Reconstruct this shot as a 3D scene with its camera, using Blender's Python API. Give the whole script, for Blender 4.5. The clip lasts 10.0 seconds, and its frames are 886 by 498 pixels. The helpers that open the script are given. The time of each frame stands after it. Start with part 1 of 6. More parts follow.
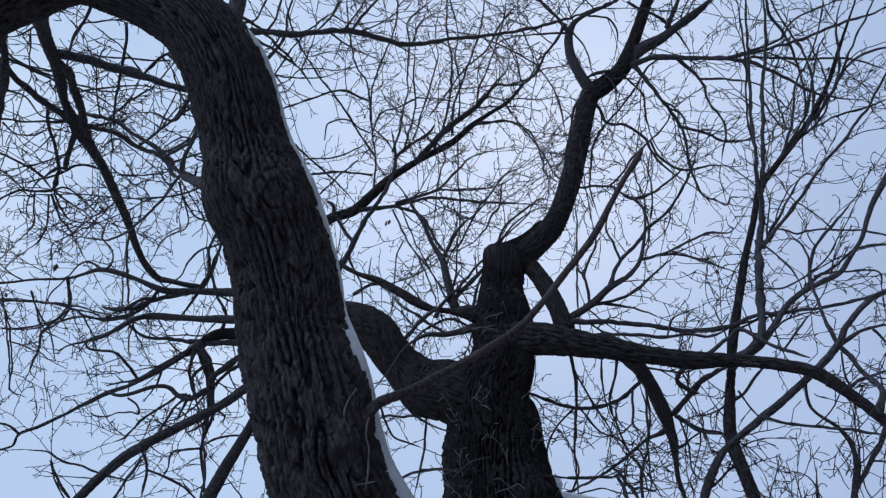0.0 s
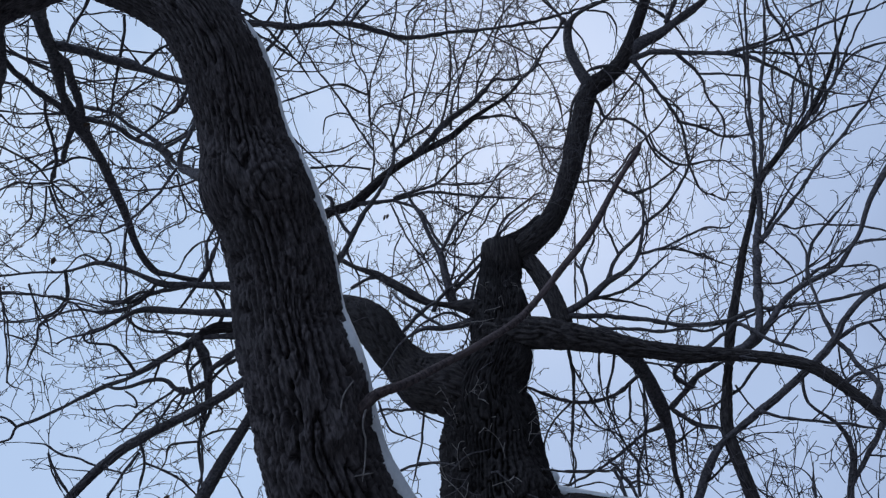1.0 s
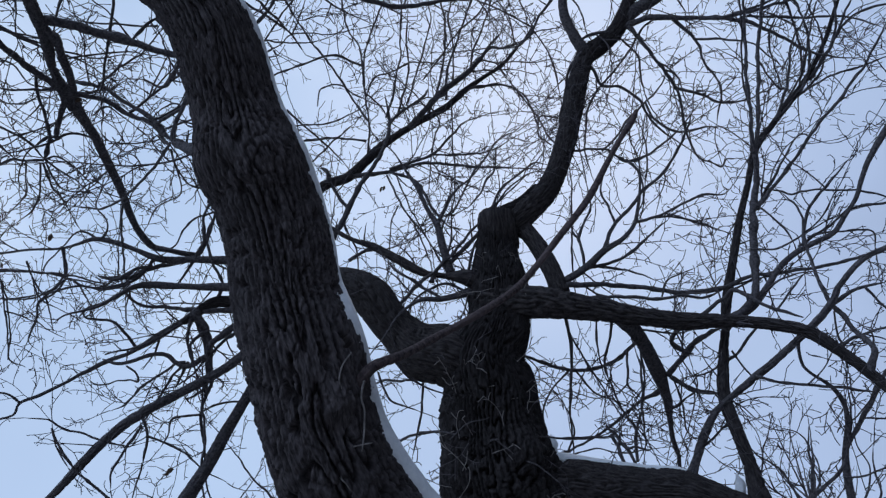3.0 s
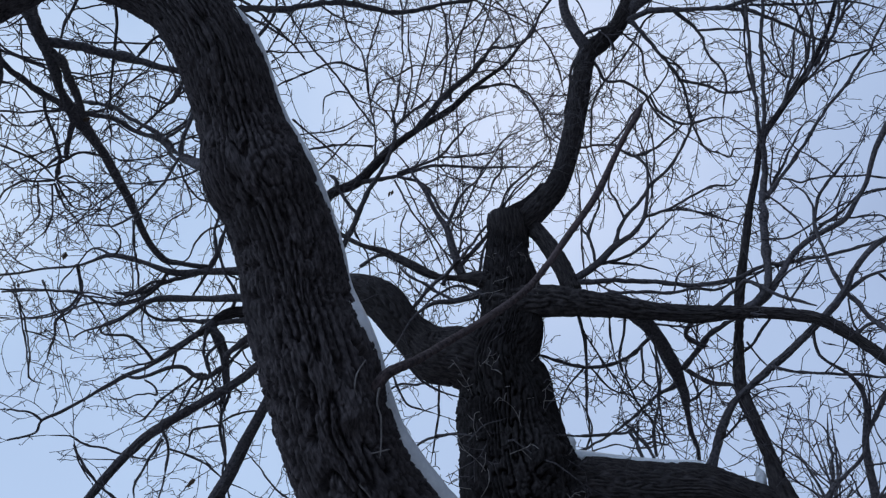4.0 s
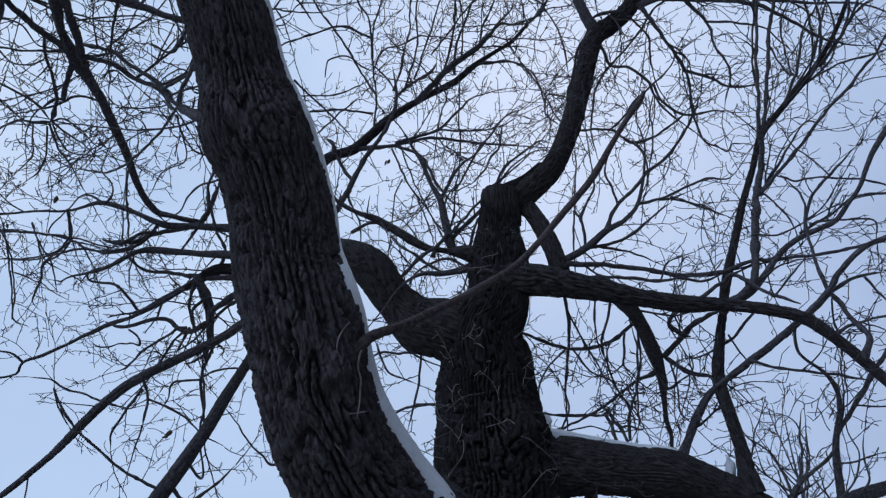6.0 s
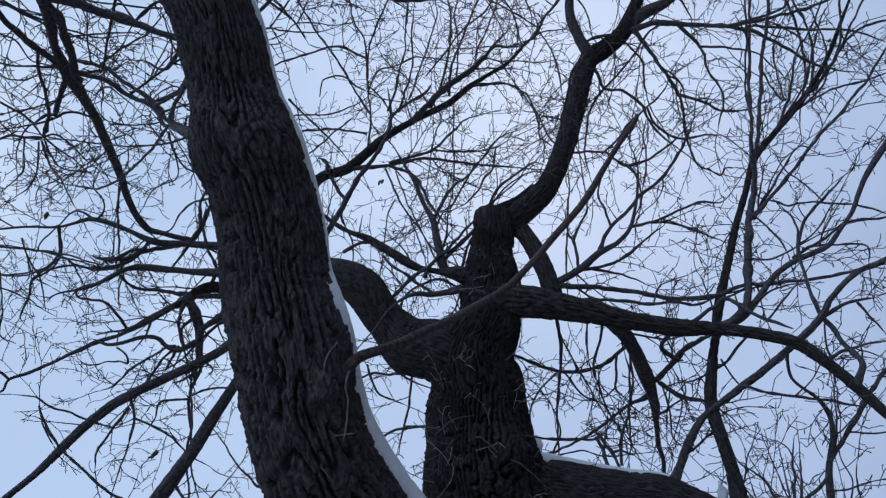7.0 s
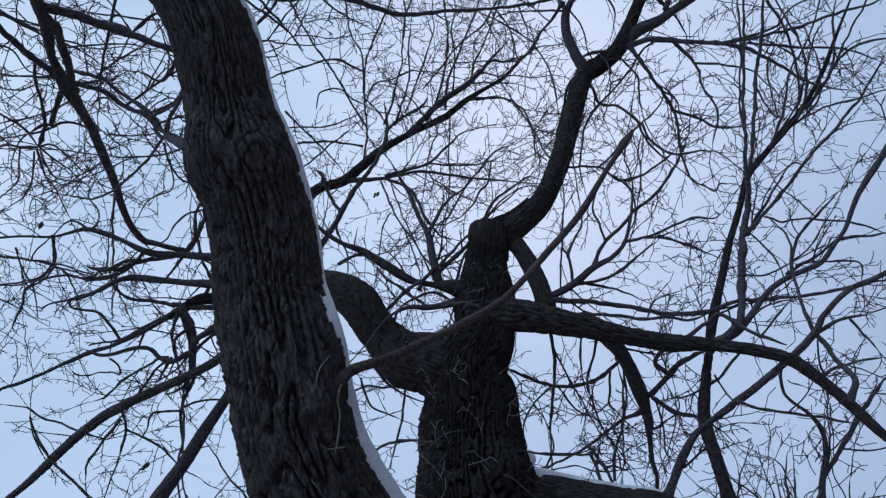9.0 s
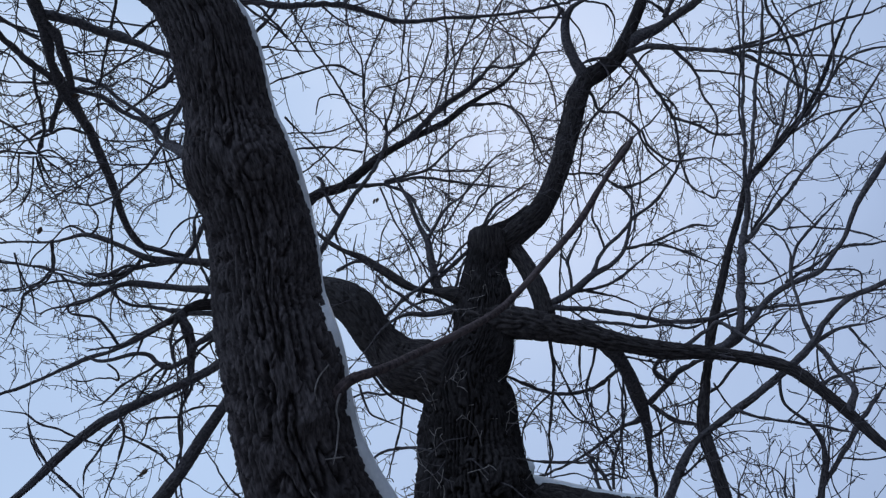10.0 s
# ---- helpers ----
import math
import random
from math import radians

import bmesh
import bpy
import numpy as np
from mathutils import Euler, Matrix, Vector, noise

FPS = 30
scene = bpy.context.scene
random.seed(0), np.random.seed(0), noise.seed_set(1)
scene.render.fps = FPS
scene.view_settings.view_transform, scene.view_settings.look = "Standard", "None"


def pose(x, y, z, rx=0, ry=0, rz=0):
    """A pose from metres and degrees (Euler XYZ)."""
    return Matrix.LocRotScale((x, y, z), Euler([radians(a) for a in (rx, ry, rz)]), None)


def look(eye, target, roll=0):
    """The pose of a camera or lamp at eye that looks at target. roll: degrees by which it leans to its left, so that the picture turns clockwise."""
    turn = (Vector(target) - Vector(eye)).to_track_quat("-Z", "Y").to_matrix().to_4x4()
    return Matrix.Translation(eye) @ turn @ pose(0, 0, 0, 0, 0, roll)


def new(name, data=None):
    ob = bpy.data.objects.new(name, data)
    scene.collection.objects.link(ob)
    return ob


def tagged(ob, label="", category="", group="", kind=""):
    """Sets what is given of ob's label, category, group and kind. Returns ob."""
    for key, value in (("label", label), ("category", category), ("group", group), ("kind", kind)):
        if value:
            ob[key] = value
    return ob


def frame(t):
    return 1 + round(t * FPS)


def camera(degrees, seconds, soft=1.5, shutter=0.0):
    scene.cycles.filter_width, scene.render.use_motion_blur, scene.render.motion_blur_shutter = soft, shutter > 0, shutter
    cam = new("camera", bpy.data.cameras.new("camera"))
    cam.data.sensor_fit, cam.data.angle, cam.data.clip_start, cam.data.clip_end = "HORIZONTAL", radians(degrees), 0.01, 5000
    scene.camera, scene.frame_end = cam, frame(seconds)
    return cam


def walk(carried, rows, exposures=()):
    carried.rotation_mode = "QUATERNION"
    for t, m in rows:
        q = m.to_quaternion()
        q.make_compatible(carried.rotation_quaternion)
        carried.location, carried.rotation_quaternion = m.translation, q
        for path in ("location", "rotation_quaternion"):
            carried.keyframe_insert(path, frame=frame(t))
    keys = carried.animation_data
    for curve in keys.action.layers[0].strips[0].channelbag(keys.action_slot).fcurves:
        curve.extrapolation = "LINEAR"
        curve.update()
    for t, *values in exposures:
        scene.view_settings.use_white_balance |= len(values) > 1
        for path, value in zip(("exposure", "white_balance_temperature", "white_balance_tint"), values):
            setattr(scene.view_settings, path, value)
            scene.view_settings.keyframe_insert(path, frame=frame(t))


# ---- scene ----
cam = camera(60.9, 10.0, soft=1.3)
PATH = [
    (0, (-0.025, 0.211, 1.576), (-0.018, 1.765, 2.835), 0.1),
    (0.5, (-0.021, 0.214, 1.569), (-0.013, 1.769, 2.827), 0.1),
    (1, (-0.02, 0.221, 1.565), (-0.01, 1.781, 2.817), 0.2),
    (1.5, (-0.021, 0.216, 1.57), (-0.009, 1.787, 2.808), 0.3),
    (2, (-0.023, 0.216, 1.575), (-0.005, 1.8, 2.795), 0.3),
    (2.5, (-0.025, 0.215, 1.572), (-0.002, 1.813, 2.775), -0.2),
    (2.7, (-0.018, 0.22, 1.569), (0.001, 1.822, 2.766), -0.2),
    (3.8, (-0.001, 0.203, 1.562), (-0.008, 1.815, 2.745), -2.7),
    (4, (0.002, 0.198, 1.573), (-0.017, 1.806, 2.763), -2.4),
    (4.5, (0.012, 0.223, 1.543), (-0.019, 1.834, 2.729), 0.1),
    (5, (0.013, 0.248, 1.528), (-0.008, 1.89, 2.67), 0.8),
    (5.5, (0.003, 0.234, 1.543), (-0.005, 1.887, 2.669), 0.8),
    (5.7, (0.003, 0.209, 1.544), (-0.001, 1.859, 2.673), 1.1),
    (6.8, (0.027, 0.216, 1.552), (0.036, 1.832, 2.731), 1.9),
    (7, (0.025, 0.227, 1.555), (0.037, 1.837, 2.741), 1.9),
    (7.5, (0.023, 0.221, 1.558), (0.041, 1.822, 2.756), 1.9),
    (8, (0.025, 0.22, 1.562), (0.046, 1.818, 2.765), 1.9),
    (8.5, (0.033, 0.22, 1.563), (0.053, 1.816, 2.769), 2.0),
    (9, (0.033, 0.222, 1.557), (0.054, 1.812, 2.77), 2.2),
    (9.5, (0.033, 0.218, 1.567), (0.053, 1.804, 2.786), 2.3),
    (10, (0.031, 0.211, 1.577), (0.054, 1.796, 2.796), 2.3),
]
walk(cam, [(t, look(eye, target, roll)) for t, eye, target, roll in PATH])


# ---- world and light ----
SUN_DIR = Vector((0.115, 0.66, 0.74)).normalized()      # the bright place in the cloud
world = bpy.data.worlds.new("overcast")
scene.world = world
world.use_nodes = True
wn, wl = world.node_tree.nodes, world.node_tree.links
wn.clear()
w_out = wn.new("ShaderNodeOutputWorld")
w_bg = wn.new("ShaderNodeBackground")
w_geo = wn.new("ShaderNodeTexCoord")
w_sky = wn.new("ShaderNodeTexSky")
w_sky.sky_type = "NISHITA"
w_sky.sun_disc = False
w_sky.sun_elevation = math.asin(SUN_DIR.z)
w_sky.sun_rotation = math.atan2(SUN_DIR.x, SUN_DIR.y)
w_scale = wn.new("ShaderNodeMix")
w_scale.data_type, w_scale.blend_type = "RGBA", "MULTIPLY"
w_scale.inputs[0].default_value = 1.0
w_scale.inputs[7].default_value = (0.1, 0.1, 0.1, 1)
w_noise = wn.new("ShaderNodeTexNoise")
w_noise.inputs["Scale"].default_value = 2.2
w_noise.inputs["Detail"].default_value = 4.0
w_noise.inputs["Roughness"].default_value = 0.5
w_ramp = wn.new("ShaderNodeValToRGB")
for spot, shade in ((0.32, (0.402, 0.520, 0.768, 1)), (0.66, (0.498, 0.652, 0.915, 1))):
    w_ramp.color_ramp.elements.new(spot).color = shade
# end stops push the unseen sides of the sky, added to side-light the stems
w_ramp.color_ramp.elements[0].color = (0.10, 0.13, 0.20, 1)
w_ramp.color_ramp.elements[3].color = (1.15, 1.25, 1.40, 1)
w_dot = wn.new("ShaderNodeVectorMath")
w_dot.operation = "DOT_PRODUCT"
w_dot.inputs[1].default_value = SUN_DIR
w_glow = wn.new("ShaderNodeMapRange")
w_glow.interpolation_type = "SMOOTHSTEP"
w_glow.inputs["From Min"].default_value, w_glow.inputs["From Max"].default_value = 0.93, 1.0
w_glow.inputs["To Max"].default_value = 0.55
w_thin = wn.new("ShaderNodeMix")
w_thin.data_type = "RGBA"
w_thin.inputs[7].default_value = (0.628, 0.742, 0.99, 1)
w_mix = wn.new("ShaderNodeMix")
w_mix.data_type = "RGBA"
w_mix.inputs[0].default_value = 0.88
wl.new(w_geo.outputs["Generated"], w_noise.inputs["Vector"])
wl.new(w_geo.outputs["Generated"], w_dot.inputs[0])
w_side = wn.new("ShaderNodeVectorMath")
w_side.operation = "DOT_PRODUCT"
w_side.inputs[1].default_value = (-0.36, 0.16, 0.30)      # the cloud is thinner towards one side and overhead
w_sum = wn.new("ShaderNodeMath")
w_calm = wn.new("ShaderNodeMath")
w_calm.operation = "MULTIPLY"
w_calm.inputs[1].default_value = 0.55
wl.new(w_geo.outputs["Generated"], w_side.inputs[0])
wl.new(w_noise.outputs["Fac"], w_calm.inputs[0])
wl.new(w_calm.outputs["Value"], w_sum.inputs[0])
wl.new(w_side.outputs["Value"], w_sum.inputs[1])
w_base = wn.new("ShaderNodeMath")
w_base.inputs[1].default_value = -0.045
wl.new(w_sum.outputs["Value"], w_base.inputs[0])
wl.new(w_base.outputs["Value"], w_ramp.inputs["Fac"])
wl.new(w_dot.outputs["Value"], w_glow.inputs["Value"])
wl.new(w_glow.outputs["Result"], w_thin.inputs[0])
wl.new(w_ramp.outputs["Color"], w_thin.inputs[6])
wl.new(w_sky.outputs["Color"], w_scale.inputs[6])
wl.new(w_scale.outputs[2], w_mix.inputs[6])
wl.new(w_thin.outputs[2], w_mix.inputs[7])
wl.new(w_mix.outputs[2], w_bg.inputs["Color"])
# added to the unseen sky: brighter behind left, dimmer right, to side-light the stems
w_low = wn.new("ShaderNodeVectorMath")
w_low.operation = "DOT_PRODUCT"
w_low.inputs[1].default_value = Vector((-0.84, -0.50, 0.22)).normalized()
w_lift = wn.new("ShaderNodeMapRange")
w_lift.interpolation_type = "SMOOTHERSTEP"
w_lift.inputs["From Min"].default_value, w_lift.inputs["From Max"].default_value = 0.24, 0.95
w_lift.inputs["To Min"].default_value, w_lift.inputs["To Max"].default_value = 1.0, 2.1
w_far = wn.new("ShaderNodeVectorMath")
w_far.operation = "DOT_PRODUCT"
w_far.inputs[1].default_value = Vector((0.95, -0.32, 0.05)).normalized()
w_dim = wn.new("ShaderNodeMapRange")
w_dim.interpolation_type = "SMOOTHERSTEP"
w_dim.inputs["From Min"].default_value, w_dim.inputs["From Max"].default_value = 0.28, 0.92
w_dim.inputs["To Min"].default_value, w_dim.inputs["To Max"].default_value = 1.0, 0.2
w_power = wn.new("ShaderNodeMath")
w_power.operation = "MULTIPLY"
wl.new(w_geo.outputs["Generated"], w_low.inputs[0])
wl.new(w_low.outputs["Value"], w_lift.inputs["Value"])
wl.new(w_geo.outputs["Generated"], w_far.inputs[0])
wl.new(w_far.outputs["Value"], w_dim.inputs["Value"])
wl.new(w_lift.outputs["Result"], w_power.inputs[0])
wl.new(w_dim.outputs["Result"], w_power.inputs[1])
wl.new(w_power.outputs["Value"], w_bg.inputs["Strength"])
wl.new(w_bg.outputs["Background"], w_out.inputs["Surface"])

sun_data = bpy.data.lights.new("sun", "SUN")
sun_data.energy, sun_data.angle, sun_data.color = 0.5, radians(30), (1.0, 0.96, 0.92)
sun = new("sun", sun_data)
sun.matrix_world = look(SUN_DIR * 60, (0, 0, 0))


# ---- materials ----
def rough_material(name, dark, light, grain, stretch, bump, roughness, stain=None, specular=0.3, along=False):
    """Two colours mixed by a grain noise and a large blotch noise, with fine relief."""
    m = bpy.data.materials.new(name)
    m.use_nodes = True
    n, l = m.node_tree.nodes, m.node_tree.links
    bsdf = n["Principled BSDF"]
    tc = n.new("ShaderNodeTexCoord")
    mp = n.new("ShaderNodeMapping")
    mp.inputs["Scale"].default_value = stretch
    fine = n.new("ShaderNodeTexNoise")
    fine.inputs["Scale"].default_value, fine.inputs["Detail"].default_value = grain, 6.0
    fine.inputs["Roughness"].default_value = 0.65
    big = n.new("ShaderNodeTexNoise")
    big.inputs["Scale"].default_value, big.inputs["Detail"].default_value = 2.3, 3.0
    ramp = n.new("ShaderNodeValToRGB")
    ramp.color_ramp.elements[0].position, ramp.color_ramp.elements[0].color = 0.36, (*dark, 1)
    ramp.color_ramp.elements[1].position, ramp.color_ramp.elements[1].color = 0.67, (*light, 1)
    mix = n.new("ShaderNodeMix")
    mix.data_type = "RGBA"
    blot = n.new("ShaderNodeMapRange")
    blot.inputs["From Min"].default_value, blot.inputs["From Max"].default_value = 0.52, 0.68
    blot.inputs["To Max"].default_value = 0.6
    mix.inputs[7].default_value = (*(stain or light), 1)
    bp = n.new("ShaderNodeBump")
    bp.inputs["Strength"].default_value, bp.inputs["Distance"].default_value = 0.8, bump
    l.new(tc.outputs["UV" if along else "Object"], mp.inputs["Vector"])
    l.new(mp.outputs["Vector"], fine.inputs["Vector"])
    l.new(tc.outputs["Object"], big.inputs["Vector"])
    l.new(fine.outputs["Fac"], ramp.inputs["Fac"])
    l.new(big.outputs["Fac"], blot.inputs["Value"])
    l.new(blot.outputs["Result"], mix.inputs[0])
    l.new(ramp.outputs["Color"], mix.inputs[6])
    l.new(mix.outputs[2], bsdf.inputs["Base Color"])
    l.new(fine.outputs["Fac"], bp.inputs["Height"])
    l.new(bp.outputs["Normal"], bsdf.inputs["Normal"])
    bsdf.inputs["Roughness"].default_value = roughness
    bsdf.inputs["Specular IOR Level"].default_value = specular
    return m


BARK = rough_material("bark", (0.023, 0.0197, 0.0202), (0.126, 0.108, 0.110), 110, (1, 0.2, 1), 0.006, 0.9, (0.050, 0.0435, 0.0445), 0.15, True)
# darker copy of the bark: the middle stem's shade is put into its colour
SHADED_BARK = rough_material("shaded_bark", (0.010, 0.0086, 0.0086), (0.048, 0.041, 0.041), 110, (1, 0.18, 1), 0.005, 0.85, (0.020, 0.0175, 0.0175), 0.2, True)
BRANCH_BARK = rough_material("branch_bark", (0.045, 0.041, 0.044), (0.145, 0.133, 0.139), 70, (1, 1, 1), 0.003, 0.9, (0.058, 0.053, 0.054), 0.15)
LIMB_BARK = rough_material("limb_bark", (0.018, 0.0155, 0.0155), (0.080, 0.069, 0.068), 110, (1, 0.18, 1), 0.004, 0.88, (0.037, 0.033, 0.033), 0.15, True)
TWIG_BARK = rough_material("twig_bark", (0.038, 0.034, 0.037), (0.100, 0.088, 0.094), 40, (1, 1, 1), 0.001, 0.85, None, 0.15)
DRY_TWIG = rough_material("dry_twig", (0.10, 0.088, 0.084), (0.27, 0.245, 0.235), 40, (1, 1, 1), 0.001, 0.85, None, 0.15)
DEAD_WOOD = rough_material("dead_wood", (0.034, 0.026, 0.027), (0.130, 0.098, 0.096), 55, (1, 1, 1), 0.003, 0.85, None, 0.15)
SNOW = rough_material("snow", (0.74, 0.76, 0.78), (0.88, 0.89, 0.90), 45, (1, 1, 1), 0.004, 0.65, (0.80, 0.81, 0.83), 0.3)
GROUND = rough_material("snowy_litter", (0.10, 0.092, 0.085), (0.36, 0.365, 0.375), 9, (1, 1, 1), 0.02, 0.9, (0.27, 0.27, 0.275), 0.2)
LEAF = rough_material("dead_leaf", (0.06, 0.042, 0.032), (0.13, 0.09, 0.065), 90, (1, 1, 1), 0.001, 0.8, None, 0.2)


# ---- geometry ----
def fract_hash(a, b, c=0.0):
    v = np.sin(a * 127.1 + b * 311.7 + c * 74.7) * 43758.5453
    return v - np.floor(v)


def soft_noise(x, y, z):
    """Smooth value noise, 0 to 1, on arrays."""
    xi, yi, zi = np.floor(x), np.floor(y), np.floor(z)
    u, v, w = x - xi, y - yi, z - zi
    u, v, w = u * u * (3 - 2 * u), v * v * (3 - 2 * v), w * w * (3 - 2 * w)
    total = 0
    for dx in (0, 1):
        for dy in (0, 1):
            for dz in (0, 1):
                total = total + fract_hash(xi + dx, yi + dy, zi + dz) * (u if dx else 1 - u) * (v if dy else 1 - v) * (w if dz else 1 - w)
    return total


def smooth_path(points, step):
    """A Catmull-Rom line through (x, y, z, radius) points, sampled about every step metres."""
    p = np.array(points, float)
    p = np.vstack([2 * p[0] - p[1], p, 2 * p[-1] - p[-2]])
    out = []
    for i in range(1, len(p) - 2):
        coarse = 5 if max(p[i, 2], p[i + 1, 2]) < 2.2 else 1        # the foot of the stems is never seen closely
        n = max(2, int(np.linalg.norm(p[i + 1, :3] - p[i, :3]) / (step * coarse)))
        t = np.linspace(0, 1, n, endpoint=False)[:, None]
        a, b, c, d = p[i - 1], p[i], p[i + 1], p[i + 2]
        out.append(0.5 * (2 * b + (c - a) * t + (2 * a - 5 * b + 4 * c - d) * t ** 2 + (3 * b - a - 3 * c + d) * t ** 3))
    out.append(p[-2][None])
    q = np.vstack(out)
    q[:, 3] = np.maximum(q[:, 3], 0.0012)
    return q


def frames_along(c):
    """Unit tangents and two normals along a line, turned as little as possible."""
    t = np.gradient(c, axis=0)
    t /= np.linalg.norm(t, axis=1)[:, None] + 1e-12
    u = np.zeros_like(t)
    first = np.array((0.25, 0.95, 0.1)) - t[0] * np.dot(t[0], (0.25, 0.95, 0.1))
    u[0] = first / np.linalg.norm(first)
    for i in range(1, len(t)):
        v = u[i - 1] - t[i] * np.dot(u[i - 1], t[i])
        u[i] = v / (np.linalg.norm(v) + 1e-12)
    return t, u, np.cross(t, u)


def mesh_from(name, verts, quads, tris=None, uv=None):
    me = bpy.data.meshes.new(name)
    nq = len(quads)
    nt = 0 if tris is None else len(tris)
    me.vertices.add(len(verts))
    me.vertices.foreach_set("co", np.ascontiguousarray(verts, np.float32).ravel())
    idx = np.asarray(quads, np.int32).ravel()
    if nt:
        idx = np.concatenate([idx, np.asarray(tris, np.int32).ravel()])
    me.loops.add(len(idx))
    me.loops.foreach_set("vertex_index", idx)
    me.polygons.add(nq + nt)
    starts = np.concatenate([np.arange(nq) * 4, nq * 4 + np.arange(nt) * 3]).astype(np.int32)
    me.polygons.foreach_set("loop_start", starts)
    if uv is not None:
        layer = me.uv_layers.new(name="UVMap")
        flat = np.zeros((len(idx), 2), np.float32)
        flat[:len(uv)] = uv
        layer.data.foreach_set("uv", flat.ravel())
    me.update(calc_edges=True)
    me.polygons.foreach_set("use_smooth", np.ones(nq + nt, bool))
    return me


def ring_faces(rows, sides):
    i = np.arange(rows - 1)[:, None] * sides
    j = np.arange(sides)[None, :]
    k = (j + 1) % sides
    return np.stack([i + j, i + k, i + sides + k, i + sides + j], -1).reshape(-1, 4)


def cap_faces(rows, sides, tip, foot):
    j = np.arange(sides)
    k = (j + 1) % sides
    last = (rows - 1) * sides
    return np.vstack([np.stack([last + j, last + k, np.full(sides, tip)], -1), np.stack([k, j, np.full(sides, foot)], -1)])


def ridged(theta, s, around, cell, seed, shift=0.0, join=0.22):
    """Height of furrowed bark, 0 in the furrows to 1 on the ridges: long wavy ridges that part and meet again."""
    around += around % 2
    sn, cs = np.sin(theta), np.cos(theta)
    wide = soft_noise(s * 3.0 + seed, sn * 1.6 + 7, cs * 1.6) - 0.5
    mid = soft_noise(s * 0.85 / cell + seed, sn * 4 + 3, cs * 4) - 0.5
    small = soft_noise(s * 2.6 / cell + seed, sn * 13 + 3, cs * 13) - 0.5
    crumb = soft_noise(s * 95.0 + seed, sn * 36 + 3, cs * 36) - 0.5
    a = theta / (2 * math.pi) * around + shift + 0.8 * wide + 0.5 * mid + 0.32 * small + 0.20 * crumb
    b = s / cell + 1.6 * soft_noise(a * 0.55 + seed, s * 0.8, a * 0 + 4) + 0.35 * small
    ai, bi = np.floor(a), np.floor(b)
    u, v = a - ai, b - bi
    u, v = u * u * (3 - 2 * u), v * v * (3 - 2 * v)
    n = 0
    for da in (0, 1):
        for db in (0, 1):
            key = np.mod(ai + da, around)
            sign = 1 - 2 * np.mod(key, 2)
            flip = np.where(fract_hash(key, bi + db, seed + 2.3) < join, -1.0, 1.0)
            n = n + sign * flip * (0.55 + 0.45 * fract_hash(key, bi + db, seed)) * (u if da else 1 - u) * (v if db else 1 - v)
    gap = 0.04 + 0.26 * soft_noise(s * 11 + seed, sn * 7, cs * 7 + 5)
    mass = np.abs(n)
    edge = np.clip((mass - gap) / 0.17, 0, 1)
    edge = edge * edge * (3 - 2 * edge)
    crack = np.clip(np.abs(soft_noise(a * 1.1 + 11, b * 3.4, a * 0 + seed + 2) - 0.5) / 0.07, 0, 1)     # breaks across a ridge
    streak = soft_noise(a * 5.0, b * 3.0, a * 0 + seed) - 0.5
    flake = soft_noise(a * 3.0 + 31, b * 12.0, a * 0 + seed) - 0.5
    return edge * (0.62 + 0.38 * np.minimum(mass, 1)) - 0.30 * edge * (1 - crack) + 0.16 * edge * streak + 0.17 * edge * flake


def kinked(c, r, seed, low, sharp, nodes=11):
    """Lets a line of wood waver, with small knees at its nodes."""
    c = c.copy()
    s = np.concatenate([[0], np.cumsum(np.linalg.norm(np.diff(c, axis=0), axis=1))])
    ease = np.minimum(1, s / 0.12)
    for k in range(3):
        node = np.floor(s * nodes + seed)
        share = s * nodes + seed - node
        knee = fract_hash(node, node * 0 + k, seed) * (1 - share) + fract_hash(node + 1, node * 0 + k, seed) * share
        c[:, k] += ease * ((soft_noise(s * 5 + seed, s * 0 + k * 9.1, s * 0 + seed) - 0.5) * low + (knee - 0.5) * sharp)
    return c, s


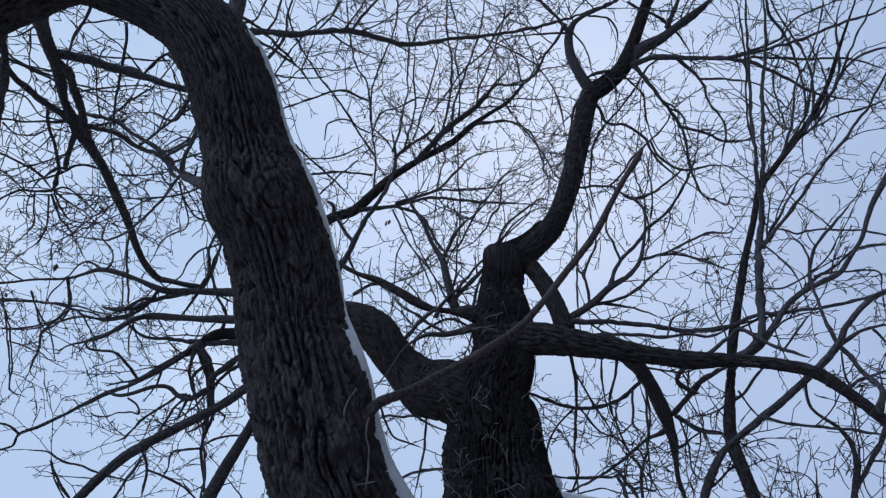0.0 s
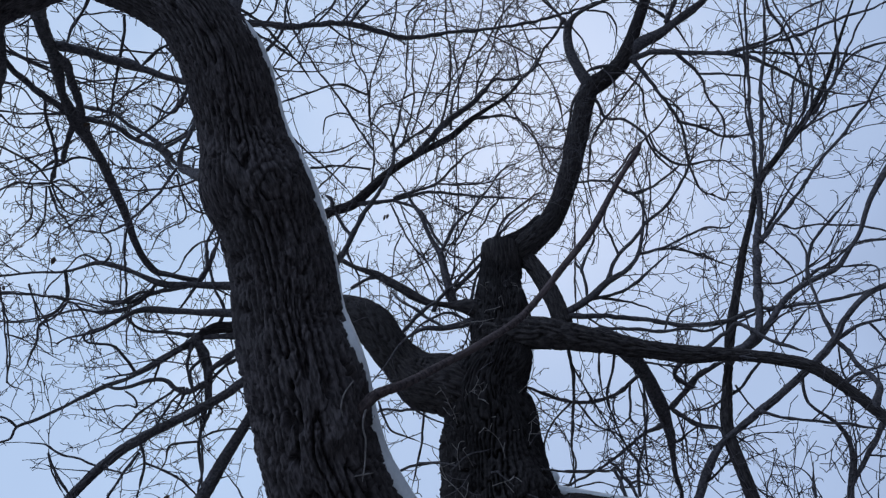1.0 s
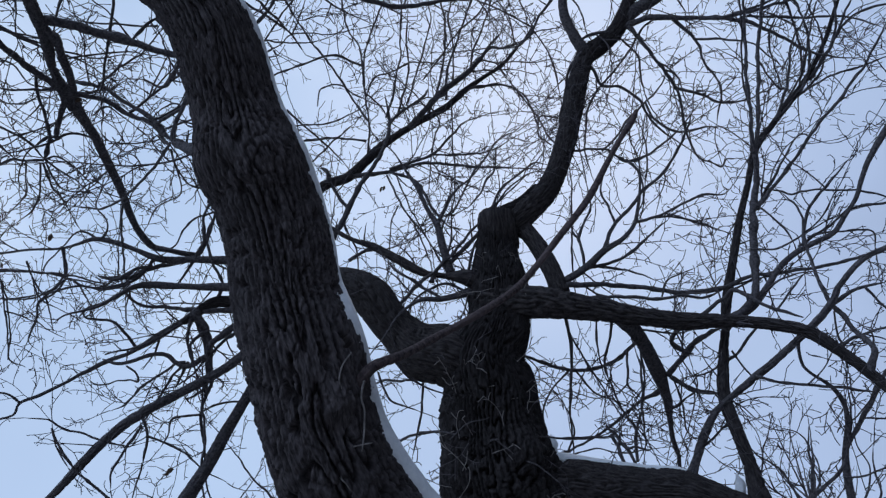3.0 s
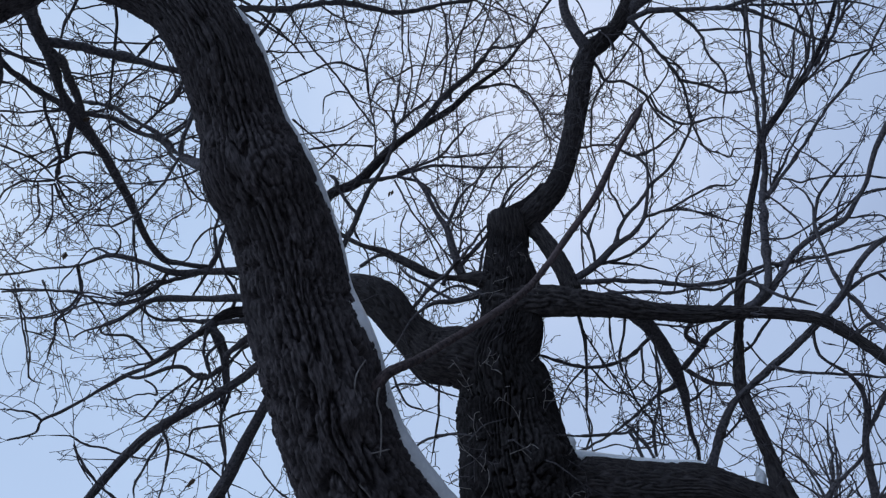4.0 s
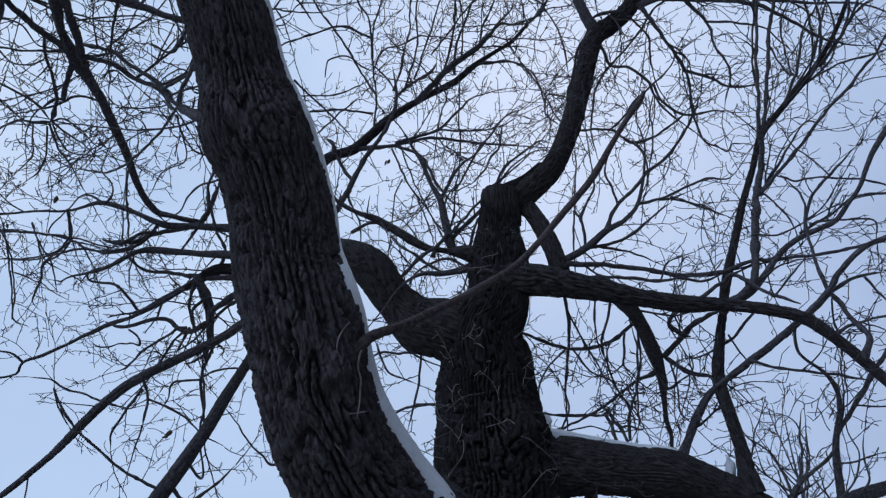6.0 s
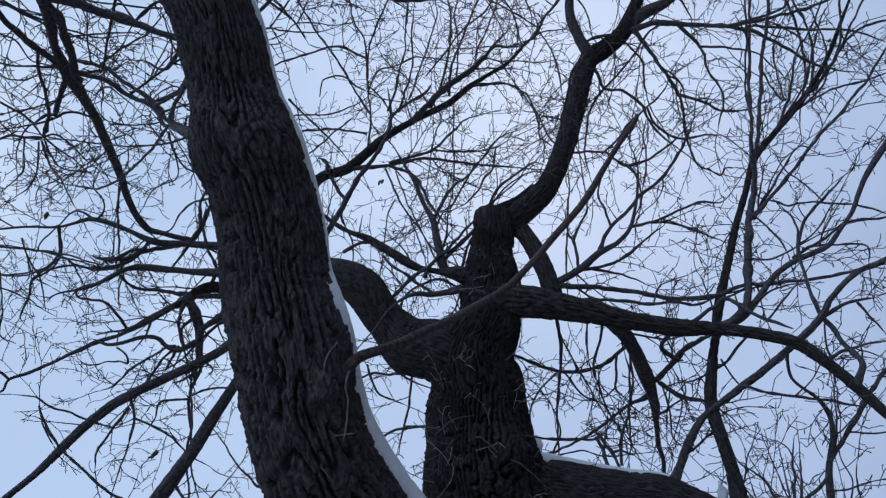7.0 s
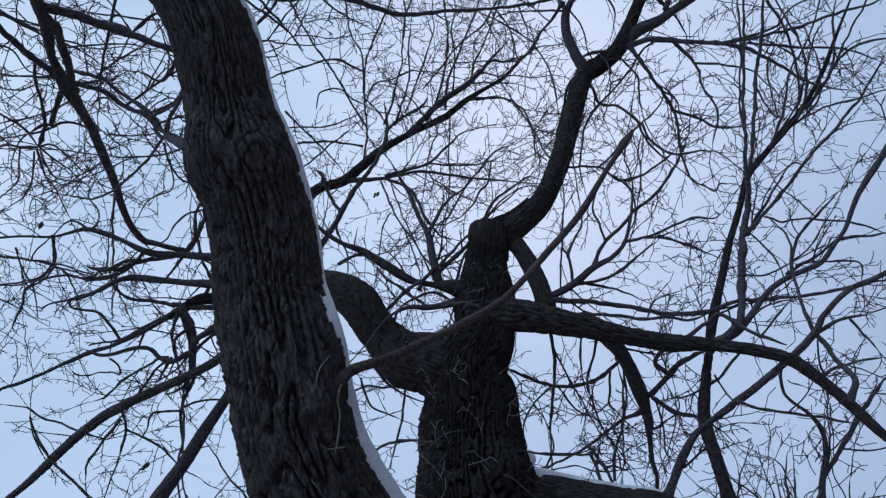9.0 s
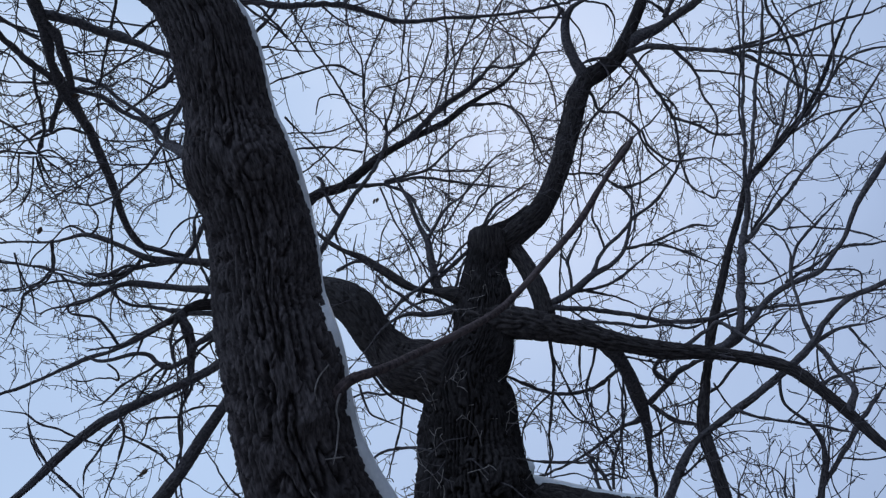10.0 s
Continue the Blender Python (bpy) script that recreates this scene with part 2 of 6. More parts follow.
def bark_tube(name, points, sides, step, width, cell, depth, seed, knots=(), lumps=0.02, waver=0.0, finer=0.0, join=0.22):
    """A stem or limb with furrowed bark as real relief."""
    q = smooth_path(points, step)
    r = q[:, 3]
    c, s = kinked(q[:, :3], r, seed, waver, waver * 0.7)
    t, u, v = frames_along(c)
    th = np.linspace(0, 2 * math.pi, sides, endpoint=False)
    TH, S = np.meshgrid(th, s)
    around = max(5, round(2 * math.pi * np.median(r) / width))
    ray = u[:, None, :] * np.cos(TH)[..., None] + v[:, None, :] * np.sin(TH)[..., None]
    base = c[:, None, :] + ray * r[:, None, None]
    rel = np.minimum(r / np.median(r), 1.3)[:, None]
    shift = np.zeros_like(S)
    for (kx, ky, kz), size, high, rings in knots:       # the ridges run round a knot
        d2 = (base[..., 0] - kx) ** 2 + (base[..., 1] - ky) ** 2 + ((base[..., 2] - kz) * 0.75) ** 2
        near = np.exp(-d2 / (size * 1.5) ** 2)
        m0 = np.argmin(d2) % sides
        turn = np.mod(TH - th[m0] + math.pi, 2 * math.pi) - math.pi
        shift -= 0.32 * near * turn / (2 * math.pi) * around
    h = ridged(TH, S, around, cell, seed, shift, join)
    if finer:       # the ridges split into narrower ones higher up
        share = np.clip((base[..., 2] - finer + 0.5 * (soft_noise(base[..., 0] * 6, base[..., 1] * 6, base[..., 2] * 5) - 0.5)) / 0.3, 0, 1)
        h = h * (1 - share) + share * (0.2 + 0.8 * ridged(TH, S, round(around * 1.25), cell * 0.9, seed + 20, shift * 1.25, join))
    fine = soft_noise(base[..., 0] * 110, base[..., 1] * 110, base[..., 2] * 60) - 0.5
    swell = soft_noise(base[..., 0] * 5 + seed, base[..., 1] * 5, base[..., 2] * 4) - 0.5
    keep = np.ones_like(S)
    extra = np.zeros_like(S)
    for (kx, ky, kz), size, high, rings in knots:
        dx = base - np.array((kx, ky, kz))
        d = np.sqrt(dx[..., 0] ** 2 + dx[..., 1] ** 2 + (dx[..., 2] * 0.8) ** 2)
        near = np.exp(-(d / size) ** 2)
        keep *= 1 - (0.75 if rings else 0.3) * np.exp(-(d / size / 0.8) ** 4)
        warp = soft_noise(base[..., 0] * 13, base[..., 1] * 13, base[..., 2] * 12) - 0.5
        warp2 = soft_noise(base[..., 0] * 48 + 9, base[..., 1] * 48, base[..., 2] * 40) - 0.5
        plates = 0.5 - (1 - np.abs(np.sin(d / size * 4.2 + warp * 8.0 + warp2 * 3.0))) ** 2
        extra += high * near * (1 + 0.9 * warp) + (rings * plates + 0.35 * rings * warp2) * np.exp(-(d / size / 0.95) ** 4)
    out = r[:, None] + depth * rel * ((h - 0.8) * keep + 0.11 * fine) + lumps * swell * rel + extra
    verts = (c[:, None, :] + ray * out[..., None]).reshape(-1, 3)
    n = len(s)
    verts = np.vstack([verts, c[-1] + t[-1] * r[-1] * 0.4, c[0]])
    girth = 2 * math.pi * float(np.median(r))
    i, j = np.meshgrid(np.arange(n - 1), np.arange(sides), indexing="ij")
    corner = [np.stack([(j + dj) / sides * girth, s[i + di]], -1) for di, dj in ((0, 0), (0, 1), (1, 1), (1, 0))]
    uv = np.stack(corner, 2).reshape(-1, 2)
    return mesh_from(name, verts, ring_faces(n, sides), cap_faces(n, sides, n * sides, n * sides + 1), uv)


def plain_tube(name, points, sides, step, rough, seed):
    """A thin branch: round, with knuckles and small kinks."""
    q = smooth_path(points, step)
    r = q[:, 3]
    n = len(q)
    c, s = kinked(q[:, :3], r, seed, 0.005, 0.008, 9)
    c, s = kinked(c, r, seed + 5, 0.0, 0.009, 21)
    r = r * np.minimum(1, 0.4 + 0.6 * (s[-1] - s) / (0.12 * s[-1] + 1e-6))
    t, u, v = frames_along(c)
    th = np.linspace(0, 2 * math.pi, sides, endpoint=False)
    ray = u[:, None, :] * np.cos(th)[None, :, None] + v[:, None, :] * np.sin(th)[None, :, None]
    flat = c[:, None, :] + ray * r[:, None, None]
    bump = soft_noise(flat[..., 0] * 45 + seed, flat[..., 1] * 45, flat[..., 2] * 30) - 0.5
    knuckle = np.maximum(0, soft_noise(s * 26 + seed * 3, s * 0, s * 0 + 2) - 0.66)[:, None]
    out = r[:, None] * (0.95 + rough * bump + 1.1 * knuckle)
    verts = (c[:, None, :] + ray * out[..., None]).reshape(-1, 3)
    verts = np.vstack([verts, c[-1] + t[-1] * r[-1] * 0.6, c[0]])
    return mesh_from(name, verts, ring_faces(n, sides), cap_faces(n, sides, n * sides, n * sides + 1))


def part(name, mesh, material, parent, label=""):
    mesh.materials.append(material)
    ob = new(name, mesh)
    ob.parent = parent
    ob.matrix_parent_inverse = Matrix.Translation(parent.location).inverted()
    return tagged(ob, label)


def thing(name, place, label, category, group="", kind=""):
    ob = new(name)
    ob.location = place
    bpy.context.view_layer.update()
    return tagged(ob, label, category, group, kind)


# ---- twigs ----
class Twigs:
    """Grows fine wood from the branches of one tree and keeps it as thin lines."""

    def __init__(self, seed):
        self.rng = random.Random(seed)
        self.lines = []

    def grow(self, p, d, r, length, level, lift):
        """One twig: a winding shoot with side shoots, and short spurs on those."""
        rng = self.rng
        seg = (0.042, 0.034, 0.022)[level]
        n = max(2, int(length / seg))
        line = [(p.x, p.y, p.z, r)]
        bend = Vector((rng.gauss(0, 1), rng.gauss(0, 1), rng.gauss(0, 1))) * 0.07
        side = rng.choice((-1, 1))
        plane = Vector((rng.gauss(0, 1), rng.gauss(0, 1), rng.gauss(0, 1)))
        home = d.copy()
        for i in range(n):
            kick = Vector((rng.gauss(0, 1), rng.gauss(0, 1), rng.gauss(0, 1))) * (0.085, 0.15, 0.24)[level]
            if rng.random() < 0.22:
                bend = Vector((rng.gauss(0, 1), rng.gauss(0, 1), rng.gauss(0, 1))) * 0.075
            d = (d + kick + bend + 0.08 * home + Vector((0, 0, lift))).normalized()
            p = p + d * seg
            rr = max(0.0023, r * (1 - 0.68 * (i + 1) / n))
            line.append((p.x, p.y, p.z, rr))
            if level < 2 and rng.random() < 0.42:
                spur = (d * rng.uniform(0.1, 0.9) + Vector((rng.gauss(0, 1), rng.gauss(0, 1), rng.gauss(0, 1))) * 0.7).normalized()
                tip = p + spur * rng.uniform(0.010, 0.028)
                end = tip + (spur + Vector((rng.gauss(0, 0.5), rng.gauss(0, 0.5), rng.gauss(0, 0.5)))) * rng.uniform(0.006, 0.014)
                self.lines.append([(p.x, p.y, p.z, 0.0019), (tip.x, tip.y, tip.z, 0.0020), (end.x, end.y, end.z, 0.0026)])
            if level < 2 and i > 0 and rng.random() < (0.50, 0.48)[level]:
                axis = d.cross(plane + 0.6 * Vector((rng.gauss(0, 1), rng.gauss(0, 1), rng.gauss(0, 1)))).normalized()
                child = Matrix.Rotation(radians(rng.uniform(28, 68)) * side, 3, axis) @ d
                side = -side
                # the side shoot leaves a small knee behind
                d = (Matrix.Rotation(radians(rng.uniform(5, 15)) * side, 3, axis) @ d).normalized()
                left = length * (1 - i / n)
                size = max(0.07, left * rng.uniform(0.2, 0.62)) if level == 0 else rng.uniform(0.03, 0.10)
                self.grow(p, child, max(0.0023, rr * 0.8), size, level + 1, lift)
        self.lines.append(line)

    def dress(self, points, amount):
        rng = self.rng
        q = smooth_path(points, 0.05)
        c = q[:, :3]
        t = np.gradient(c, axis=0)
        dist = 0.0
        due = rng.uniform(0.05, 0.2)
        for i in range(1, len(c)):
            dist += float(np.linalg.norm(c[i] - c[i - 1]))
            if dist < due:
                continue
            rich = 0.5 + 0.75 * min(1.0, max(0.0, (float(c[i][2]) - 3.3) / 1.3)) + 0.4 * min(1.0, max(0.0, (float(c[i][2]) - 5.4) / 0.6))       # the crown is richer than the low wood
            due += rng.uniform(0.15, 0.52) / max(amount * rich, 0.01)
            d = Vector(t[i]).normalized()
            axis = d.cross(Vector((rng.gauss(0, 1), rng.gauss(0, 1), rng.gauss(0, 1)))).normalized()
            way = Matrix.Rotation(radians(rng.uniform(35, 80)), 3, axis) @ d
            if q[i, 3] > 0.045:
                continue
            r = min(0.0075, max(0.003, q[i, 3] * 0.6)) * rng.uniform(0.6, 1.1)
            self.grow(Vector(c[i]), way, r, rng.uniform(0.12, 0.38) if rng.random() < 0.42 else rng.uniform(0.35, 0.95), 0, 0.012)
        end = Vector(c[-1])
        if q[-1, 3] < 0.02 and amount > 0.45:
            self.grow(end, Vector(t[-1]).normalized(), max(0.003, float(q[-1, 3])), rng.uniform(0.25, 0.6), 0, 0.01)

    def whiskers(self, points, low, high, count):
        """Short dead shoots that hang about the bark of a stem."""
        rng = self.rng
        q = smooth_path(points, 0.05)
        q = q[(q[:, 2] > low) & (q[:, 2] < high)]
        for i in range(count):
            x, y, z, r = q[min(len(q) - 1, int(rng.random() ** 1.4 * len(q)))]
            a = rng.uniform(0, 2 * math.pi)
            out = Vector((math.cos(a), math.sin(a), 0))
            way = (out * rng.uniform(0.2, 0.7) + Vector((-out.y, out.x, 0)) * rng.uniform(-1, 1) + Vector((0, 0, rng.uniform(-0.4, 0.9)))).normalized()
            self.grow(Vector((x, y, z)) + out * (r - 0.004), way, rng.uniform(0.002, 0.0032), rng.uniform(0.05, 0.26), 1, 0.02)

    def mesh(self, name):
        sides = 3
        V, Q = [], []
        off = 0
        th = np.linspace(0, 2 * math.pi, sides, endpoint=False)
        for line in self.lines:
            a = np.array(line)
            if len(a) > 5:      # cut the corners once
                mid = np.empty((2 * len(a) - 2, 4))
                mid[0::2] = 0.78 * a[:-1] + 0.22 * a[1:]
                mid[1::2] = 0.22 * a[:-1] + 0.78 * a[1:]
                mid[0], mid[-1] = a[0], a[-1]
                a = mid
            c, r = a[:, :3], a[:, 3]
            t, u, v = frames_along(c)
            ray = u[:, None, :] * np.cos(th)[None, :, None] + v[:, None, :] * np.sin(th)[None, :, None]
            V.append((c[:, None, :] + ray * r[:, None, None]).reshape(-1, 3))
            Q.append(ring_faces(len(a), sides) + off)
            off += len(a) * sides
        return mesh_from(name, np.vstack(V), np.vstack(Q))


dry_shoots = Twigs(47)
seeds = iter(range(1, 5000))
growth = {}
carriers = []       # stems and limbs that can bear branches, with points along them


def bearer(owner, points):
    """The stem or limb of this tree from which a branch springs, or the tree itself."""
    best, found = 0.45, owner
    ends = np.array([points[0][:3], points[-1][:3]])
    weight = (1.0, 1.6)
    for ob, line in carriers:
        if ob.parent != owner:
            continue
        for e, w in zip(ends, weight):
            d = float(np.min(np.linalg.norm(line - e, axis=1))) * w
            if d < best:
                best, found = d, ob
    return found


def carry(ob, points):
    carriers.append((ob, smooth_path(points, 0.05)[:, :3]))
    return ob


def stem(owner, points, amount):
    n = next(seeds)
    rough = n == 2
    if rough:
        me = bark_tube("stem", points, 400, 0.006, 0.021, 0.060, 0.046, n * 3.1, KNOTS_MIDDLE, 0.065, join=0.2)
    else:
        me = bark_tube("stem", points, 500, 0.005, 0.029, 0.11, 0.046, n * 3.1, KNOTS, 0.012, finer=3.0, join=0.15)
    growth[owner.name].dress(points, amount)
    if rough:
        dry_shoots.whiskers(points, 1.9, 4.0, 130)
    else:
        dry_shoots.whiskers(points, 2.2, 2.75, 3)
    # the rough stem takes the bark whose colour is darkened for shade
    return carry(part("stem", me, SHADED_BARK if rough else BARK, owner, "thick stem with dark shaggy bark, shade put into its colour" if rough else "thick stem with deeply furrowed grey-brown bark"), points)


def limb(owner, points, amount):
    n = next(seeds)
    r = max(p[3] for p in points)
    if r > 0.05:
        me = bark_tube("limb", points, max(52, int(r * 1000)), 0.0075, 0.013, 0.05, min(0.016, r * 0.16), n * 3.1, (), min(0.03, r * 0.26))
    else:
        me = bark_tube("limb", points, 40, 0.012, 0.014, 0.07, r * 0.24, n * 3.1, (), r * 0.3, 0.007)
    growth[owner.name].dress(points, amount)
    return carry(part("limb", me, LIMB_BARK if r > 0.05 and owner is tree else BRANCH_BARK, owner), points)


def branch(owner, points, amount):
    n = next(seeds)
    r = max(p[3] for p in points)
    if r > 0.024:
        me = bark_tube("branch", points, 30, 0.014, 0.014, 0.10, r * 0.10, n * 3.1, (), r * 0.35, 0.007)
    else:
        me = plain_tube("branch", points, 8, 0.014, 0.35, n * 1.7)
    growth[owner.name].dress(points, amount)
    return part("branch", me, LIMB_BARK if r > 0.045 else BRANCH_BARK, bearer(owner, points))


def dead_branch(owner, points, amount):
    n = next(seeds)
    me = bark_tube("dead_branch", points, 40, 0.010, 0.010, 0.04, 0.003, n * 3.1, (), 0.006)
    growth[owner.name].dress(points, amount)
    return part("dead_branch", me, DEAD_WOOD, owner, "dead reddish-brown branch broken off at the tip")


def dry_shoot(owner, points):
    """A thin pale shoot that creeps over the bark."""
    me = plain_tube("dry_shoot", points, 6, 0.008, 0.3, next(seeds) * 1.7)
    return part("dry_shoot", me, DRY_TWIG, bearer(owner, points), "thin pale dead shoot")


# ---- ground ----
def build_ground():
    n, size = 120, 2500.0
    k = np.linspace(-1, 1, n)
    k = np.sign(k) * np.abs(k) ** 3 * size
    X, Y = np.meshgrid(k, k)
    Z = (soft_noise(X * 0.6 + 40, Y * 0.6 + 40, X * 0) - 0.5) * 0.12 - 0.04
    verts = np.stack([X, Y, Z], -1).reshape(-1, 3)
    i = (np.arange(n - 1)[:, None] * n + np.arange(n - 1)[None, :]).ravel()
    me = mesh_from("ground", verts, np.stack([i, i + 1, i + n + 1, i + n], -1))
    me.materials.append(GROUND)
    return tagged(new("ground", me), "thin patchy snow over brown leaf litter", "ground", kind="structure")


ground = build_ground()

# ---- the large tree ----
# place, size, height of the swelling and of the rings of bark round it
KNOTS = (((-0.600, 2.155, 3.40), 0.105, 0.026, 0.024), ((-0.354, 2.552, 2.640), 0.055, 0.034, 0.007), ((-0.345, 2.56, 2.575), 0.045, -0.034, 0.0), ((-0.675, 2.46, 2.93), 0.065, -0.012, 0.006), ((-0.72, 2.26, 3.30), 0.05, 0.010, 0.006))
KNOTS_MIDDLE = (((0.46, 3.66, 3.62), 0.09, 0.035, 0.012), ((0.42, 3.74, 2.98), 0.10, 0.04, 0.012), ((0.20, 3.72, 3.35), 0.08, 0.03, 0.0), ((0.44, 3.60, 3.95), 0.07, 0.025, 0.0))
tree = thing("tree", (0.28, 3.62, 0), "huge bare winter tree with several furrowed stems", "tree")
growth[tree.name] = Twigs(11)
part("trunk", bark_tube("trunk", [(0.28, 3.62, -0.15, 0.75), (0.28, 3.62, 0.15, 0.60), (0.28, 3.62, 0.5, 0.52), (0.28, 3.64, 0.9, 0.47), (0.28, 3.68, 1.3, 0.36)],
                        160, 0.012, 0.04, 0.14, 0.024, 77.0, (), 0.05), BARK, tree, "short broad trunk that forks low")
LEANING = [(0.26, 3.50, 0.50, 0.330), (0.20, 3.38, 1.10, 0.290), (0.04, 3.28, 2.12, 0.267), (-0.17, 3.08, 2.29, 0.234), (-0.29, 2.94, 2.42, 0.214), (-0.39, 2.81, 2.56, 0.209), (-0.44, 2.72, 2.69, 0.205), (-0.49, 2.63, 2.86, 0.207), (-0.56, 2.56, 3.05, 0.198), (-0.60, 2.47, 3.24, 0.190), (-0.66, 2.36, 3.42, 0.189), (-0.71, 2.29, 3.51, 0.198), (-0.74, 2.24, 3.60, 0.181), (-0.77, 2.18, 3.69, 0.158), (-0.83, 2.05, 3.87, 0.153), (-0.89, 1.98, 3.98, 0.149), (-0.98, 1.92, 4.08, 0.137), (-1.11, 1.88, 4.16, 0.129), (-1.27, 1.85, 4.23, 0.126), (-1.46, 1.83, 4.28, 0.122), (-1.68, 1.89, 4.25, 0.117), (-1.84, 1.95, 4.21, 0.113), (-2.10, 2.08, 4.16, 0.101)]
stem(tree, LEANING, 0.3)
stem(tree, [(0.300, 3.720, 0.500, 0.400), (0.330, 3.800, 1.200, 0.370), (0.330, 4.170, 2.150, 0.404), (0.340, 4.150, 2.450, 0.372), (0.350, 4.110, 2.720, 0.336), (0.305, 4.060, 2.941, 0.321), (0.280, 4.000, 3.150, 0.268), (0.270, 3.930, 3.330, 0.244), (0.250, 3.860, 3.520, 0.210), (0.320, 3.820, 3.700, 0.174), (0.340, 3.770, 3.890, 0.163), (0.330, 3.730, 4.100, 0.130), (0.340, 3.700, 4.250, 0.122), (0.395, 3.681, 4.330, 0.097), (0.502, 3.662, 4.412, 0.074), (0.605, 3.662, 4.542, 0.058)], 0.1)
limb(tree, [(0.362, 3.710, 4.285, 0.096), (0.487, 3.652, 4.352, 0.080), (0.650, 3.652, 4.552, 0.066), (0.781, 3.621, 4.862, 0.063), (0.880, 3.540, 5.200, 0.064), (0.936, 3.477, 5.441, 0.069), (0.981, 3.464, 5.554, 0.069), (1.071, 3.448, 5.621, 0.062), (1.193, 3.396, 5.735, 0.057), (1.281, 3.294, 5.899, 0.041), (1.380, 3.130, 6.140, 0.036), (1.440, 2.990, 6.330, 0.029), (1.560, 2.760, 6.660, 0.020)], 1)
limb(tree, [(0.380, 3.690, 4.320, 0.093), (0.483, 3.675, 4.273, 0.065), (0.560, 3.653, 4.126, 0.055), (0.621, 3.644, 3.955, 0.051), (0.657, 3.650, 3.800, 0.049)], 1)
limb(tree, [(0.260, 3.760, 3.810, 0.108), (0.480, 3.673, 3.763, 0.084), (0.640, 3.627, 3.717, 0.080), (0.840, 3.591, 3.655, 0.064), (1.032, 3.561, 3.599, 0.053), (1.240, 3.516, 3.542, 0.042), (1.440, 3.460, 3.506, 0.033), (1.611, 3.364, 3.424, 0.030), (1.720, 3.300, 3.350, 0.028), (1.830, 3.280, 3.240, 0.027), (1.930, 3.260, 3.100, 0.025), (2.040, 3.230, 2.920, 0.020), (2.170, 3.190, 2.810, 0.013)], 1)
LOW = [(0.36, 4.09, 2.89, 0.222), (0.51, 4.03, 2.86, 0.182), (0.72, 3.93, 2.82, 0.141), (0.96, 3.86, 2.78, 0.119), (1.18, 3.81, 2.75, 0.109), (1.36, 3.80, 2.67, 0.099), (1.50, 3.79, 2.60, 0.085), (1.66, 3.77, 2.53, 0.068), (1.85, 3.77, 2.49, 0.052), (2.10, 3.75, 2.48, 0.037)]
limb(tree, LOW, 0.2)
limb(tree, [(0.190, 3.900, 3.470, 0.175), (0.040, 3.840, 3.520, 0.164), (-0.127, 3.848, 3.586, 0.145), (-0.267, 3.820, 3.727, 0.116), (-0.380, 3.810, 3.870, 0.118), (-0.510, 3.860, 3.990, 0.101), (-0.730, 3.980, 4.110, 0.092), (-1.010, 4.170, 4.190, 0.081), (-1.290, 4.330, 4.210, 0.042), (-1.460, 4.340, 4.200, 0.034), (-1.580, 4.370, 4.130, 0.026), (-1.650, 4.390, 4.080, 0.017)], 0.5)
branch(tree, [(-0.810, 1.940, 4.030, 0.034), (-0.820, 1.900, 4.080, 0.033), (-0.820, 1.890, 4.180, 0.029), (-0.820, 1.840, 4.340, 0.025), (-0.800, 1.750, 4.620, 0.018)], 1)
dead_branch(tree, [(-0.29, 2.59, 2.74, 0.0200), (-0.27, 2.57, 2.76, 0.0190), (-0.23, 2.58, 2.81, 0.0185), (-0.14, 2.67, 2.90, 0.0180), (-0.04, 2.81, 3.04, 0.0165), (0.15, 2.99, 3.26, 0.0160), (0.34, 3.13, 3.48, 0.0160), (0.47, 3.20, 3.67, 0.0160), (0.60, 3.24, 3.87, 0.0169), (0.79, 3.29, 4.16, 0.0169), (0.945, 3.32, 4.46, 0.0160), (1.025, 3.30, 4.60, 0.0160), (1.08, 3.27, 4.68, 0.0178), (1.135, 3.29, 4.78, 0.0186), (1.165, 3.30, 4.85, 0.0127)], 0.15)
limb(tree, [(0.350, 3.760, 4.180, 0.109), (0.340, 3.690, 4.250, 0.115), (0.330, 3.650, 4.310, 0.112), (0.330, 3.640, 4.350, 0.102), (0.330, 3.630, 4.360, 0.083)], 0)
branch(tree, [(0.968, 3.447, 5.578, 0.040), (0.890, 3.370, 5.670, 0.035), (0.830, 3.290, 5.810, 0.029), (0.840, 3.220, 5.910, 0.025), (0.920, 3.170, 5.990, 0.015), (1.160, 3.110, 6.100, 0.0097), (1.380, 3.010, 6.220, 0.0061)], 1.21)
branch(tree, [(0.840, 3.240, 5.900, 0.017), (0.780, 3.200, 6.000, 0.012), (0.660, 3.140, 6.120, 0.0098), (0.580, 3.060, 6.360, 0.0076)], 1.18)
branch(tree, [(-0.850, 1.960, 4.060, 0.017), (-0.800, 2.020, 4.160, 0.014), (-0.650, 2.190, 4.390, 0.014), (-0.460, 2.370, 4.670, 0.013), (-0.210, 2.610, 4.900, 0.013), (0.040, 2.760, 5.160, 0.0103), (0.270, 2.850, 5.330, 0.0096), (0.550, 2.910, 5.500, 0.0099), (0.780, 2.960, 5.670, 0.0091), (1.020, 2.980, 5.850, 0.0072)], 1.42)
branch(tree, [(-0.460, 2.370, 4.670, 0.0082), (-0.390, 2.350, 4.810, 0.0067), (-0.280, 2.320, 4.960, 0.0054), (-0.170, 2.260, 5.120, 0.0029)], 1.12)
